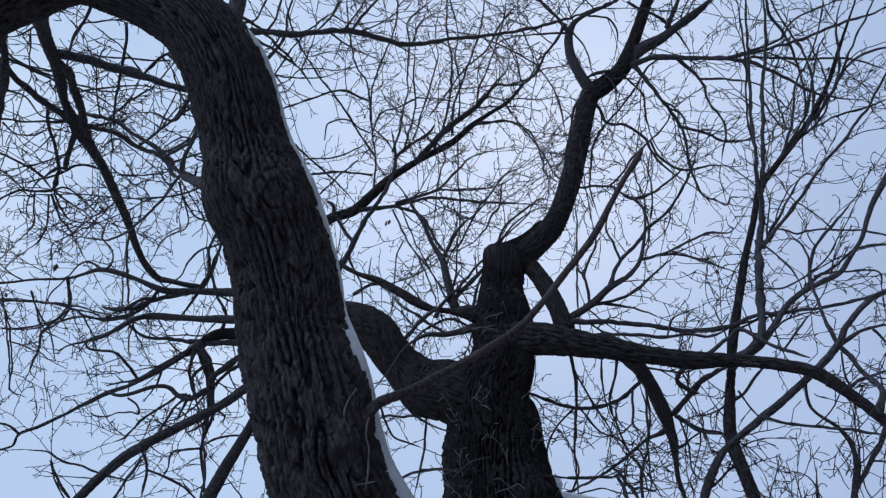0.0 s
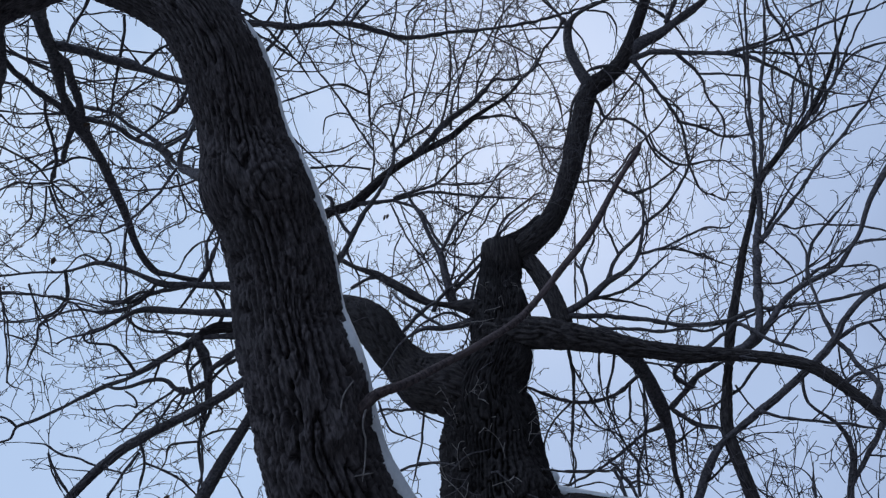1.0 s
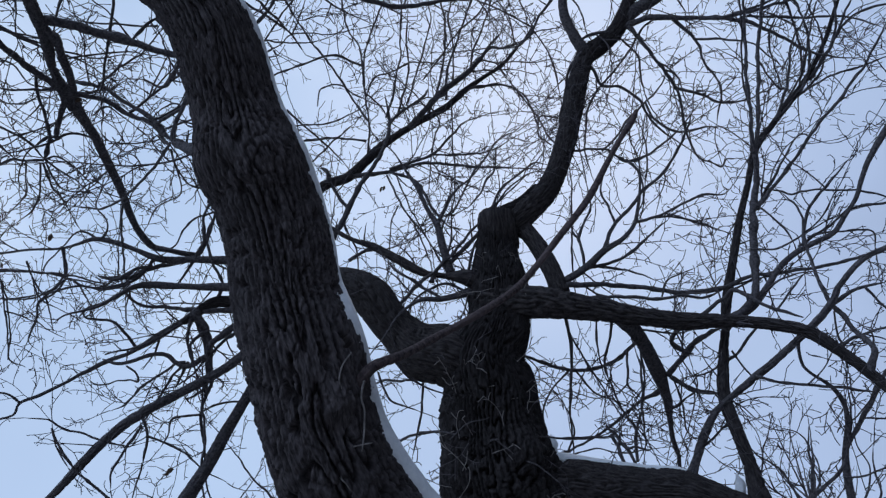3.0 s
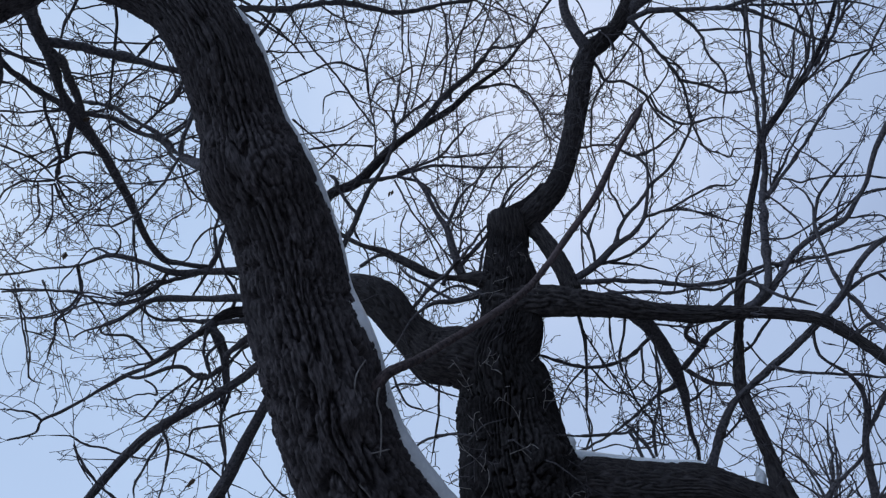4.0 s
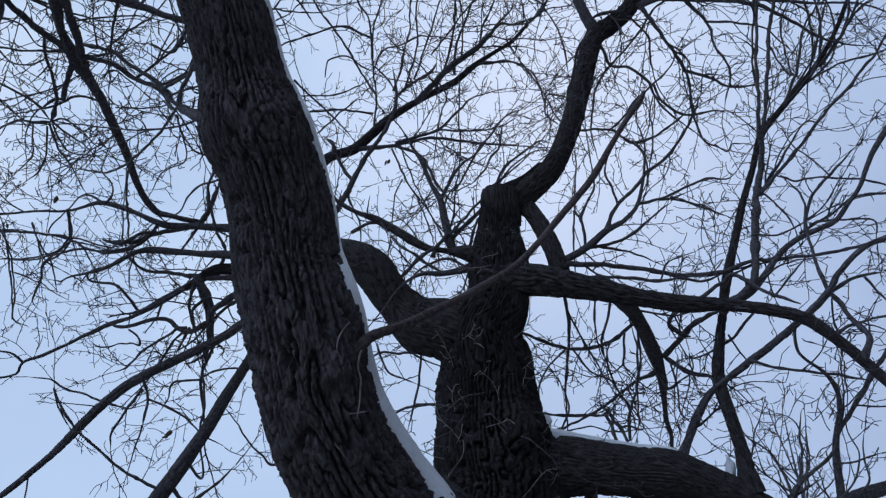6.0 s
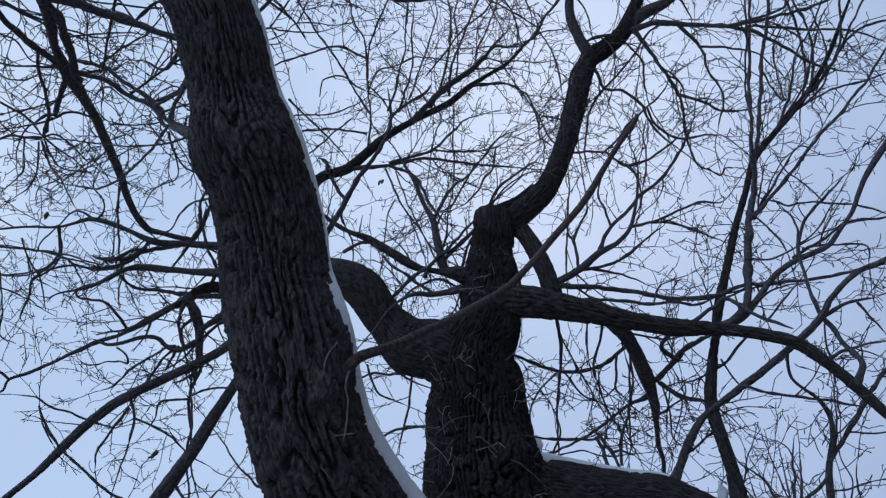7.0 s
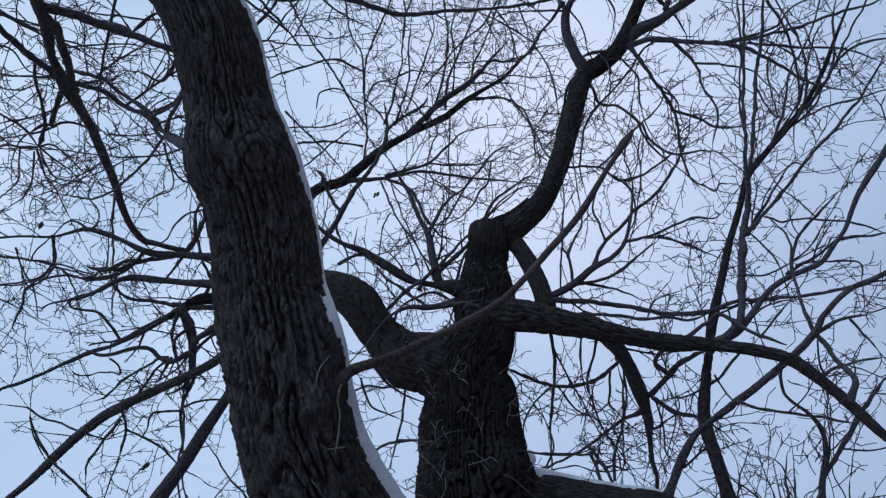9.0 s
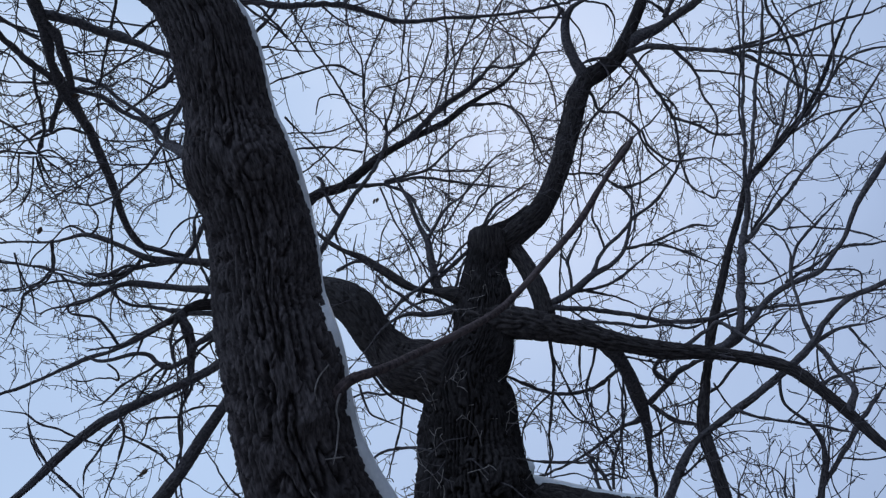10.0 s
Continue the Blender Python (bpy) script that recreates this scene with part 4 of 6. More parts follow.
branch(tree, [(-1.840, 2.000, 4.260, 0.020), (-1.880, 2.140, 4.270, 0.017), (-1.920, 2.280, 4.220, 0.017), (-1.960, 2.390, 4.170, 0.014), (-2.010, 2.500, 4.110, 0.0085), (-2.090, 2.620, 4.010, 0.0048)], 0.5)
branch(tree, [(-0.950, 2.130, 4.480, 0.0077), (-0.860, 2.340, 4.610, 0.0064), (-0.770, 2.580, 4.710, 0.0056), (-0.700, 2.830, 4.790, 0.0031)], 1)
branch(tree, [(-0.990, 2.620, 4.620, 0.0085), (-0.820, 2.490, 4.770, 0.0068), (-0.790, 2.380, 4.850, 0.0054), (-0.700, 2.250, 4.950, 0.0028)], 1)
branch(tree, [(-0.210, 4.130, 5.570, 0.023), (-0.090, 4.060, 5.690, 0.023), (0.060, 3.970, 5.810, 0.023), (0.220, 3.900, 5.910, 0.021), (0.310, 3.840, 5.980, 0.016), (0.380, 3.800, 6.050, 0.0110), (0.480, 3.810, 6.070, 0.0091), (0.610, 3.790, 6.110, 0.0076)], 1.25)
branch(tree, [(-0.510, 4.180, 5.350, 0.0089), (-0.500, 4.080, 5.500, 0.0074), (-0.520, 3.950, 5.660, 0.0074), (-0.540, 3.780, 5.840, 0.0074), (-0.560, 3.700, 5.950, 0.0061), (-0.640, 3.610, 6.040, 0.0061), (-0.670, 3.520, 6.150, 0.0061), (-0.700, 3.370, 6.280, 0.0059), (-0.710, 3.230, 6.410, 0.0042)], 0.97)
branch(tree, [(-0.540, 3.960, 5.830, 0.0062), (-0.540, 3.830, 5.990, 0.0062), (-0.490, 3.700, 6.130, 0.0062), (-0.400, 3.570, 6.280, 0.0062), (-0.350, 3.450, 6.400, 0.0062), (-0.360, 3.300, 6.530, 0.0043)], 0.98)
branch(tree, [(-0.370, 3.930, 5.470, 0.0073), (-0.320, 3.850, 5.600, 0.0073), (-0.290, 3.740, 5.730, 0.0059), (-0.260, 3.680, 5.830, 0.0059), (-0.270, 3.600, 5.930, 0.0059), (-0.250, 3.470, 6.060, 0.0059), (-0.260, 3.360, 6.180, 0.0059), (-0.160, 3.290, 6.270, 0.0059), (-0.050, 3.230, 6.340, 0.0042)], 1.24)
branch(tree, [(-0.300, 4.010, 5.540, 0.0074), (-0.240, 3.880, 5.710, 0.0074), (-0.210, 3.780, 5.840, 0.0061), (-0.220, 3.640, 5.990, 0.0061), (-0.210, 3.530, 6.110, 0.0042)], 0.88)
branch(tree, [(-0.230, 3.950, 5.610, 0.0074), (-0.170, 3.850, 5.740, 0.0061), (-0.100, 3.690, 5.920, 0.0061), (-0.050, 3.550, 6.060, 0.0042), (-0.070, 3.440, 6.180, 0.0042), (-0.030, 3.290, 6.310, 0.0042)], 1.25)
branch(tree, [(-0.530, 4.020, 5.780, 0.0062), (-0.470, 3.940, 5.900, 0.0062), (-0.320, 3.930, 5.960, 0.0062), (-0.200, 3.910, 6.030, 0.0064), (0.020, 3.940, 6.050, 0.0045), (0.190, 3.980, 6.050, 0.0045)], 0.88)
branch(tree, [(-0.110, 3.880, 5.800, 0.0061), (0.010, 3.780, 5.930, 0.0061), (0.160, 3.650, 6.070, 0.0061), (0.300, 3.570, 6.160, 0.0061), (0.400, 3.430, 6.280, 0.0061), (0.560, 3.280, 6.400, 0.0042)], 1.24)
branch(tree, [(0.110, 3.950, 5.880, 0.0062), (0.110, 3.760, 6.070, 0.0062), (0.080, 3.650, 6.200, 0.0062), (0.100, 3.530, 6.320, 0.0043), (0.050, 3.390, 6.450, 0.0043), (0.010, 3.270, 6.560, 0.0043)], 1.21)
branch(tree, [(0.240, 3.960, 5.990, 0.0077), (0.260, 3.870, 6.110, 0.0077), (0.330, 3.770, 6.220, 0.0064), (0.390, 3.630, 6.350, 0.0064), (0.440, 3.510, 6.470, 0.0062), (0.460, 3.380, 6.590, 0.0043)], 1.24)
branch(tree, [(0.800, 3.160, 5.900, 0.013), (0.760, 3.250, 5.880, 0.0099), (0.700, 3.350, 5.860, 0.0085), (0.650, 3.450, 5.830, 0.0086), (0.600, 3.540, 5.810, 0.0072), (0.520, 3.600, 5.810, 0.0059), (0.370, 3.630, 5.840, 0.0059)], 0.88)
branch(tree, [(0.640, 3.400, 5.760, 0.0071), (0.530, 3.370, 5.830, 0.0056), (0.400, 3.340, 5.910, 0.0056), (0.250, 3.320, 5.970, 0.0058)], 1)
branch(tree, [(0.640, 3.410, 5.750, 0.0056), (0.730, 3.510, 5.700, 0.0056), (0.770, 3.590, 5.660, 0.0058), (0.820, 3.700, 5.600, 0.0058), (0.850, 3.800, 5.540, 0.0040)], 0.88)
branch(tree, [(0.810, 3.240, 5.910, 0.0084), (0.610, 3.280, 5.950, 0.0056), (0.440, 3.330, 5.980, 0.0058), (0.330, 3.400, 5.970, 0.0040)], 1)
branch(tree, [(-1.090, 3.340, 5.460, 0.0053), (-1.010, 3.330, 5.520, 0.0037), (-0.940, 3.310, 5.600, 0.0053), (-0.700, 3.350, 5.650, 0.0039), (-0.520, 3.360, 5.710, 0.0039)], 0.66)
branch(tree, [(-1.260, 3.270, 5.470, 0.0081), (-1.090, 3.310, 5.520, 0.0068), (-0.960, 3.360, 5.560, 0.0054), (-0.770, 3.380, 5.620, 0.0039)], 0.62)
branch(tree, [(-1.120, 2.780, 5.230, 0.0074), (-1.060, 2.850, 5.240, 0.0075), (-0.970, 2.930, 5.240, 0.0075), (-0.880, 3.010, 5.240, 0.0062)], 0.3)
branch(tree, [(-1.120, 3.340, 5.580, 0.0054), (-1.050, 3.290, 5.680, 0.0054), (-0.960, 3.210, 5.790, 0.0054), (-0.850, 3.160, 5.890, 0.0054), (-0.750, 3.120, 5.970, 0.0039), (-0.690, 3.020, 6.080, 0.0039)], 0.75)
branch(tree, [(-0.950, 3.340, 5.630, 0.0054), (-0.910, 3.280, 5.720, 0.0054), (-0.870, 3.220, 5.810, 0.0037), (-0.850, 3.100, 5.930, 0.0037)], 0.71)
branch(tree, [(-1.050, 2.510, 4.940, 0.0069), (-0.990, 2.520, 4.990, 0.0053), (-0.950, 2.480, 5.060, 0.0054), (-0.890, 2.410, 5.150, 0.0040)], 0.9)
branch(tree, [(-0.990, 2.680, 5.090, 0.0072), (-0.940, 2.640, 5.160, 0.0058), (-0.910, 2.580, 5.250, 0.0058), (-0.880, 2.500, 5.340, 0.0029)], 0.9)
branch(tree, [(-0.720, 2.700, 5.130, 0.0058), (-0.630, 2.650, 5.220, 0.0058), (-0.600, 2.620, 5.290, 0.0043), (-0.550, 2.560, 5.370, 0.0031)], 0.94)
branch(tree, [(-0.730, 3.080, 5.860, 0.0053), (-0.630, 3.140, 5.860, 0.0054), (-0.480, 3.160, 5.910, 0.0039), (-0.260, 3.160, 5.960, 0.0039)], 1)
branch(tree, [(-0.530, 3.860, 5.660, 0.0059), (-0.430, 3.950, 5.630, 0.0061), (-0.380, 4.030, 5.600, 0.0061)], 0.88)
branch(tree, [(-0.840, 3.840, 5.490, 0.0040), (-0.820, 3.770, 5.580, 0.0058), (-0.700, 3.770, 5.630, 0.0059), (-0.590, 3.840, 5.620, 0.0059), (-0.510, 3.890, 5.600, 0.0059)], 1)
branch(tree, [(-1.110, 3.840, 5.280, 0.0056), (-0.920, 3.870, 5.340, 0.0058), (-0.740, 3.900, 5.400, 0.0058), (-0.540, 3.870, 5.500, 0.0040), (-0.470, 3.840, 5.580, 0.0042)], 0.94)
branch(tree, [(-1.030, 3.770, 5.380, 0.0085), (-0.950, 3.860, 5.350, 0.0072), (-0.850, 3.960, 5.320, 0.0072), (-0.740, 4.070, 5.270, 0.0059), (-0.660, 4.160, 5.230, 0.0042)], 0.82)
branch(tree, [(-0.940, 4.060, 5.100, 0.0058), (-0.860, 4.050, 5.180, 0.0058), (-0.740, 4.000, 5.300, 0.0058), (-0.590, 3.940, 5.420, 0.0042)], 0.74)
branch(tree, [(-0.780, 4.230, 5.100, 0.018), (-0.790, 4.190, 5.190, 0.014), (-0.840, 4.190, 5.230, 0.0074)], 0.2)
branch(tree, [(-0.350, 4.190, 5.210, 0.012), (-0.060, 4.150, 5.310, 0.0104), (0.060, 4.100, 5.410, 0.0089), (0.160, 4.040, 5.500, 0.0074), (0.220, 4.040, 5.550, 0.0061)], 1.29)
branch(tree, [(-0.060, 4.090, 5.260, 0.0073), (0.180, 4.110, 5.280, 0.0073), (0.380, 4.100, 5.310, 0.0059), (0.520, 4.060, 5.380, 0.0042)], 1.43)
branch(tree, [(0.090, 3.920, 5.640, 0.0042), (0.100, 4.020, 5.400, 0.0059), (0.110, 4.120, 5.160, 0.0058), (0.100, 4.200, 4.910, 0.0058), (0.040, 4.240, 4.700, 0.0039)], 0.98)
branch(tree, [(0.090, 4.090, 4.730, 0.0069), (0.170, 4.020, 4.860, 0.0070), (0.240, 3.950, 4.980, 0.0070), (0.320, 3.900, 5.060, 0.0070), (0.430, 3.830, 5.170, 0.0056), (0.530, 3.820, 5.210, 0.0039)], 1.71)
branch(tree, [(0.360, 3.660, 4.890, 0.0067), (0.350, 3.710, 4.760, 0.0067), (0.290, 3.720, 4.690, 0.0079), (0.260, 3.740, 4.600, 0.0065), (0.170, 3.760, 4.500, 0.0050)], 1.19)
branch(tree, [(-0.050, 4.030, 5.670, 0.0075), (0.010, 4.080, 5.570, 0.0061), (-0.040, 4.140, 5.450, 0.0061), (-0.050, 4.190, 5.350, 0.0061)], 0.91)
branch(tree, [(0.800, 3.810, 5.090, 0.0083), (0.760, 3.870, 5.180, 0.0071), (0.660, 3.820, 5.390, 0.0058), (0.550, 3.790, 5.580, 0.0059), (0.480, 3.780, 5.730, 0.0042)], 1.39)
branch(tree, [(0.750, 3.830, 5.090, 0.0054), (0.670, 3.810, 5.170, 0.0054), (0.680, 3.740, 5.270, 0.0056), (0.810, 3.760, 5.270, 0.0056)], 0.93)
branch(tree, [(0.320, 3.750, 4.490, 0.0105), (0.370, 3.710, 4.580, 0.0078), (0.500, 3.650, 4.680, 0.0078), (0.580, 3.620, 4.740, 0.0050), (0.660, 3.640, 4.740, 0.0034)], 1.02)
branch(tree, [(0.060, 3.790, 4.040, 0.028), (0.020, 3.730, 4.180, 0.021), (-0.010, 3.680, 4.300, 0.017), (-0.070, 3.640, 4.400, 0.0117), (-0.130, 3.580, 4.510, 0.0118), (-0.180, 3.560, 4.580, 0.0090), (-0.240, 3.510, 4.670, 0.0048)], 0.94)
branch(tree, [(-0.010, 3.670, 4.290, 0.0117), (0.040, 3.620, 4.410, 0.0102), (0.090, 3.590, 4.490, 0.0089), (0.180, 3.560, 4.560, 0.0062), (0.280, 3.490, 4.670, 0.0033)], 1.5)
branch(tree, [(0.030, 3.780, 4.060, 0.017), (0.140, 3.730, 4.170, 0.013), (0.240, 3.690, 4.270, 0.0102), (0.330, 3.630, 4.390, 0.0076)], 1.34)
branch(tree, [(-0.050, 3.780, 3.970, 0.0114), (-0.010, 3.770, 4.050, 0.0100), (0.110, 3.710, 4.170, 0.0087), (0.240, 3.640, 4.300, 0.0075), (0.320, 3.600, 4.390, 0.0061), (0.440, 3.550, 4.480, 0.0047), (0.530, 3.510, 4.560, 0.0033)], 1.23)
branch(tree, [(-0.160, 3.730, 4.380, 0.0048), (-0.070, 3.770, 4.270, 0.0047), (0.010, 3.820, 4.130, 0.0061), (0.040, 3.820, 4.060, 0.0061)], 0.9)
branch(tree, [(-0.330, 3.770, 4.780, 0.0067), (-0.230, 3.820, 4.570, 0.0065), (-0.140, 3.840, 4.410, 0.0050), (-0.060, 3.870, 4.200, 0.0048), (-0.040, 3.830, 4.070, 0.0047)], 1)
branch(tree, [(-0.270, 3.860, 4.840, 0.0053), (-0.210, 3.890, 4.680, 0.0051), (-0.140, 3.920, 4.520, 0.0051), (-0.040, 3.960, 4.350, 0.0050)], 0.9)
branch(tree, [(-0.250, 3.750, 4.510, 0.0050), (-0.290, 3.780, 4.420, 0.0048), (-0.290, 3.810, 4.330, 0.0048), (-0.300, 3.860, 4.210, 0.0048)], 0.7)
branch(tree, [(-0.756, 4.107, 4.326, 0.020), (-0.700, 4.098, 4.511, 0.020), (-0.637, 4.091, 4.669, 0.019), (-0.547, 4.047, 4.901, 0.017), (-0.420, 4.000, 5.120, 0.013), (-0.350, 3.950, 5.320, 0.014), (-0.350, 3.930, 5.470, 0.012), (-0.380, 3.880, 5.660, 0.0074)], 0.32)
branch(tree, [(-0.550, 3.930, 4.230, 0.012), (-0.460, 3.880, 4.260, 0.0105), (-0.380, 3.850, 4.270, 0.0104)], 0.4)
branch(tree, [(-0.270, 3.780, 3.770, 0.013), (-0.230, 3.790, 3.820, 0.0112), (-0.130, 3.760, 3.930, 0.0113), (-0.030, 3.740, 4.010, 0.0114)], 0.5)
branch(tree, [(0.140, 3.780, 3.970, 0.0114), (0.170, 3.750, 4.060, 0.0100), (0.200, 3.710, 4.170, 0.0075), (0.240, 3.690, 4.230, 0.0061)], 1.19)
branch(tree, [(0.940, 3.420, 5.580, 0.0098), (0.960, 3.390, 5.640, 0.0098), (1.030, 3.380, 5.670, 0.0098), (1.140, 3.370, 5.680, 0.0098)], 0.25)
branch(tree, [(0.940, 3.400, 5.510, 0.0113), (0.870, 3.500, 5.480, 0.0098), (0.850, 3.640, 5.400, 0.0084), (0.840, 3.750, 5.340, 0.0071)], 0.9)
branch(tree, [(0.960, 3.160, 5.990, 0.0070), (1.090, 3.170, 5.990, 0.0070), (1.160, 3.240, 5.960, 0.0071), (1.180, 3.340, 5.930, 0.0040)], 1)
branch(tree, [(0.860, 3.230, 5.900, 0.0070), (0.950, 3.320, 5.860, 0.0056), (1.000, 3.440, 5.790, 0.0056)], 1.25)
branch(tree, [(1.200, 3.414, 5.765, 0.042), (1.318, 3.322, 5.834, 0.036), (1.465, 3.248, 5.879, 0.034), (1.600, 3.150, 5.940, 0.025), (1.730, 3.060, 5.990, 0.017), (1.850, 2.960, 6.040, 0.0113), (1.980, 2.820, 6.110, 0.0068)], 0.71)
branch(tree, [(1.470, 3.260, 5.910, 0.019), (1.570, 3.220, 5.930, 0.013), (1.690, 3.140, 5.980, 0.0099), (1.760, 3.070, 6.030, 0.0070), (1.820, 2.950, 6.120, 0.0037)], 0.7)
branch(tree, [(1.490, 3.210, 5.930, 0.017), (1.530, 3.140, 6.000, 0.015), (1.580, 3.040, 6.080, 0.013), (1.650, 2.900, 6.180, 0.0069)], 0.7)
branch(tree, [(1.230, 3.110, 6.080, 0.0084), (1.310, 3.150, 6.070, 0.0085), (1.390, 3.180, 6.060, 0.0100), (1.480, 3.220, 6.040, 0.0116), (1.540, 3.260, 6.030, 0.013)], 0.5)
branch(tree, [(1.480, 3.500, 5.450, 0.0069), (1.550, 3.520, 5.440, 0.0070), (1.610, 3.570, 5.420, 0.0070)], 0.4)
branch(tree, [(1.430, 3.320, 5.740, 0.0070), (1.350, 3.370, 5.700, 0.0070), (1.280, 3.460, 5.610, 0.0070), (1.180, 3.570, 5.510, 0.0070), (1.090, 3.640, 5.440, 0.0084), (1.010, 3.720, 5.340, 0.0084), (0.990, 3.840, 5.190, 0.0071), (0.990, 3.920, 5.060, 0.0056), (1.040, 4.010, 4.910, 0.0039)], 1.08)
branch(tree, [(1.170, 3.380, 5.720, 0.0084), (1.200, 3.430, 5.710, 0.0071), (1.290, 3.480, 5.680, 0.0071), (1.360, 3.550, 5.640, 0.0071), (1.390, 3.670, 5.570, 0.0072), (1.430, 3.770, 5.510, 0.0058)], 0.82)
branch(tree, [(1.770, 3.120, 5.490, 0.0093), (2.030, 3.010, 5.490, 0.0078), (2.100, 2.930, 5.550, 0.0064), (2.180, 2.870, 5.590, 0.0064), (2.320, 2.800, 5.590, 0.0048), (2.490, 2.720, 5.580, 0.0033)], 0.8)
branch(tree, [(1.960, 2.790, 5.760, 0.0078), (2.020, 2.940, 5.670, 0.0093), (2.100, 3.000, 5.630, 0.0079), (2.170, 3.080, 5.570, 0.0080), (2.230, 3.170, 5.520, 0.0080), (2.290, 3.280, 5.430, 0.0068), (2.330, 3.430, 5.330, 0.0068), (2.340, 3.560, 5.260, 0.0053)], 0.9)
branch(tree, [(2.170, 3.170, 4.960, 0.0117), (2.260, 3.030, 5.060, 0.0102), (2.290, 2.940, 5.150, 0.0075), (2.280, 2.860, 5.260, 0.0061), (2.270, 2.780, 5.360, 0.0047), (2.300, 2.660, 5.470, 0.0031)], 0.45)
branch(tree, [(2.240, 3.030, 5.030, 0.0075), (2.310, 2.910, 5.120, 0.0061), (2.390, 2.840, 5.160, 0.0059), (2.500, 2.800, 5.160, 0.0059), (2.640, 2.760, 5.130, 0.0031)], 0.45)
branch(tree, [(2.260, 2.980, 5.060, 0.0061), (2.320, 2.810, 5.190, 0.0059), (2.370, 2.710, 5.270, 0.0059), (2.410, 2.600, 5.350, 0.0045)], 0.45)
branch(tree, [(2.120, 3.200, 4.890, 0.0061), (2.260, 3.100, 4.920, 0.0061), (2.380, 3.060, 4.930, 0.0059), (2.500, 3.000, 4.940, 0.0045), (2.640, 2.930, 4.920, 0.0031)], 0.45)
branch(tree, [(1.870, 3.350, 4.970, 0.0064), (1.840, 3.250, 5.120, 0.0064), (1.820, 3.040, 5.340, 0.0064), (1.790, 2.910, 5.490, 0.0048), (1.750, 2.770, 5.640, 0.0034)], 0.8)
branch(tree, [(1.910, 3.160, 5.120, 0.0064), (2.050, 3.270, 4.990, 0.0048), (1.980, 3.110, 5.210, 0.0048), (2.020, 2.960, 5.340, 0.0033)], 0.45)
branch(tree, [(2.040, 3.340, 4.890, 0.0077), (2.140, 3.170, 5.020, 0.0062), (2.170, 3.020, 5.160, 0.0062), (2.190, 2.910, 5.280, 0.0047), (2.250, 2.810, 5.360, 0.0033)], 0.45)
branch(tree, [(2.080, 3.300, 4.900, 0.0076), (2.210, 3.180, 4.970, 0.0062), (2.250, 3.100, 5.050, 0.0062), (2.220, 2.980, 5.210, 0.0047), (2.150, 2.890, 5.360, 0.0033)], 0.45)
branch(tree, [(0.770, 3.640, 4.840, 0.0093), (0.810, 3.650, 4.860, 0.0080), (1.020, 3.630, 4.860, 0.0080), (1.100, 3.670, 4.840, 0.0080), (1.190, 3.700, 4.820, 0.0094), (1.330, 3.660, 4.850, 0.0080), (1.470, 3.580, 4.930, 0.0067), (1.530, 3.540, 4.980, 0.0051)], 1.24)
branch(tree, [(1.030, 3.670, 4.880, 0.0067), (1.120, 3.620, 4.950, 0.0067), (1.190, 3.550, 5.030, 0.0067), (1.300, 3.480, 5.110, 0.0067), (1.400, 3.390, 5.190, 0.0051), (1.440, 3.320, 5.280, 0.0036)], 1.09)
branch(tree, [(1.150, 3.610, 4.750, 0.0078), (1.210, 3.610, 4.650, 0.0078), (1.230, 3.650, 4.520, 0.0064), (1.210, 3.690, 4.410, 0.0048)], 1.36)
branch(tree, [(1.230, 3.640, 4.530, 0.0104), (1.370, 3.620, 4.660, 0.0091), (1.460, 3.600, 4.790, 0.0092), (1.540, 3.570, 4.930, 0.0080), (1.610, 3.530, 5.090, 0.0051)], 1.13)
branch(tree, [(1.280, 3.470, 5.000, 0.0036), (1.260, 3.520, 4.900, 0.0050), (1.280, 3.580, 4.770, 0.0050), (1.260, 3.680, 4.600, 0.0064)], 1.19)
branch(tree, [(1.330, 3.550, 5.190, 0.0081), (1.390, 3.630, 5.120, 0.0082), (1.500, 3.680, 5.070, 0.0082), (1.600, 3.690, 5.070, 0.0082), (1.730, 3.660, 5.080, 0.0053), (1.830, 3.660, 5.070, 0.0037)], 0.93)
branch(tree, [(1.780, 3.860, 4.970, 0.0054), (1.860, 3.890, 4.940, 0.0054), (1.900, 3.870, 4.990, 0.0054), (1.970, 3.870, 5.000, 0.0037)], 1.6)
branch(tree, [(0.610, 3.660, 3.840, 0.027), (0.690, 3.680, 3.900, 0.020), (0.830, 3.660, 3.990, 0.018), (0.920, 3.650, 4.080, 0.018), (1.040, 3.640, 4.160, 0.015), (1.120, 3.620, 4.250, 0.013), (1.160, 3.570, 4.390, 0.0102), (1.180, 3.510, 4.540, 0.0062)], 1.02)
branch(tree, [(0.940, 3.670, 4.110, 0.013), (1.010, 3.620, 4.260, 0.0115), (1.130, 3.570, 4.370, 0.0116), (1.200, 3.550, 4.460, 0.0102), (1.310, 3.520, 4.550, 0.0076), (1.390, 3.480, 4.650, 0.0048)], 1.26)
branch(tree, [(1.120, 3.630, 4.270, 0.0116), (1.250, 3.600, 4.290, 0.0087), (1.390, 3.550, 4.340, 0.0074), (1.520, 3.510, 4.380, 0.0074), (1.630, 3.500, 4.370, 0.0045), (1.690, 3.470, 4.420, 0.0031)], 1.06)
branch(tree, [(1.250, 3.620, 4.300, 0.0075), (1.370, 3.620, 4.300, 0.0061), (1.510, 3.630, 4.260, 0.0061), (1.660, 3.640, 4.200, 0.0031)], 0.98)
branch(tree, [(0.850, 3.710, 4.010, 0.0099), (1.030, 3.670, 4.050, 0.0086), (1.160, 3.610, 4.130, 0.0073), (1.290, 3.530, 4.220, 0.0045)], 1.48)
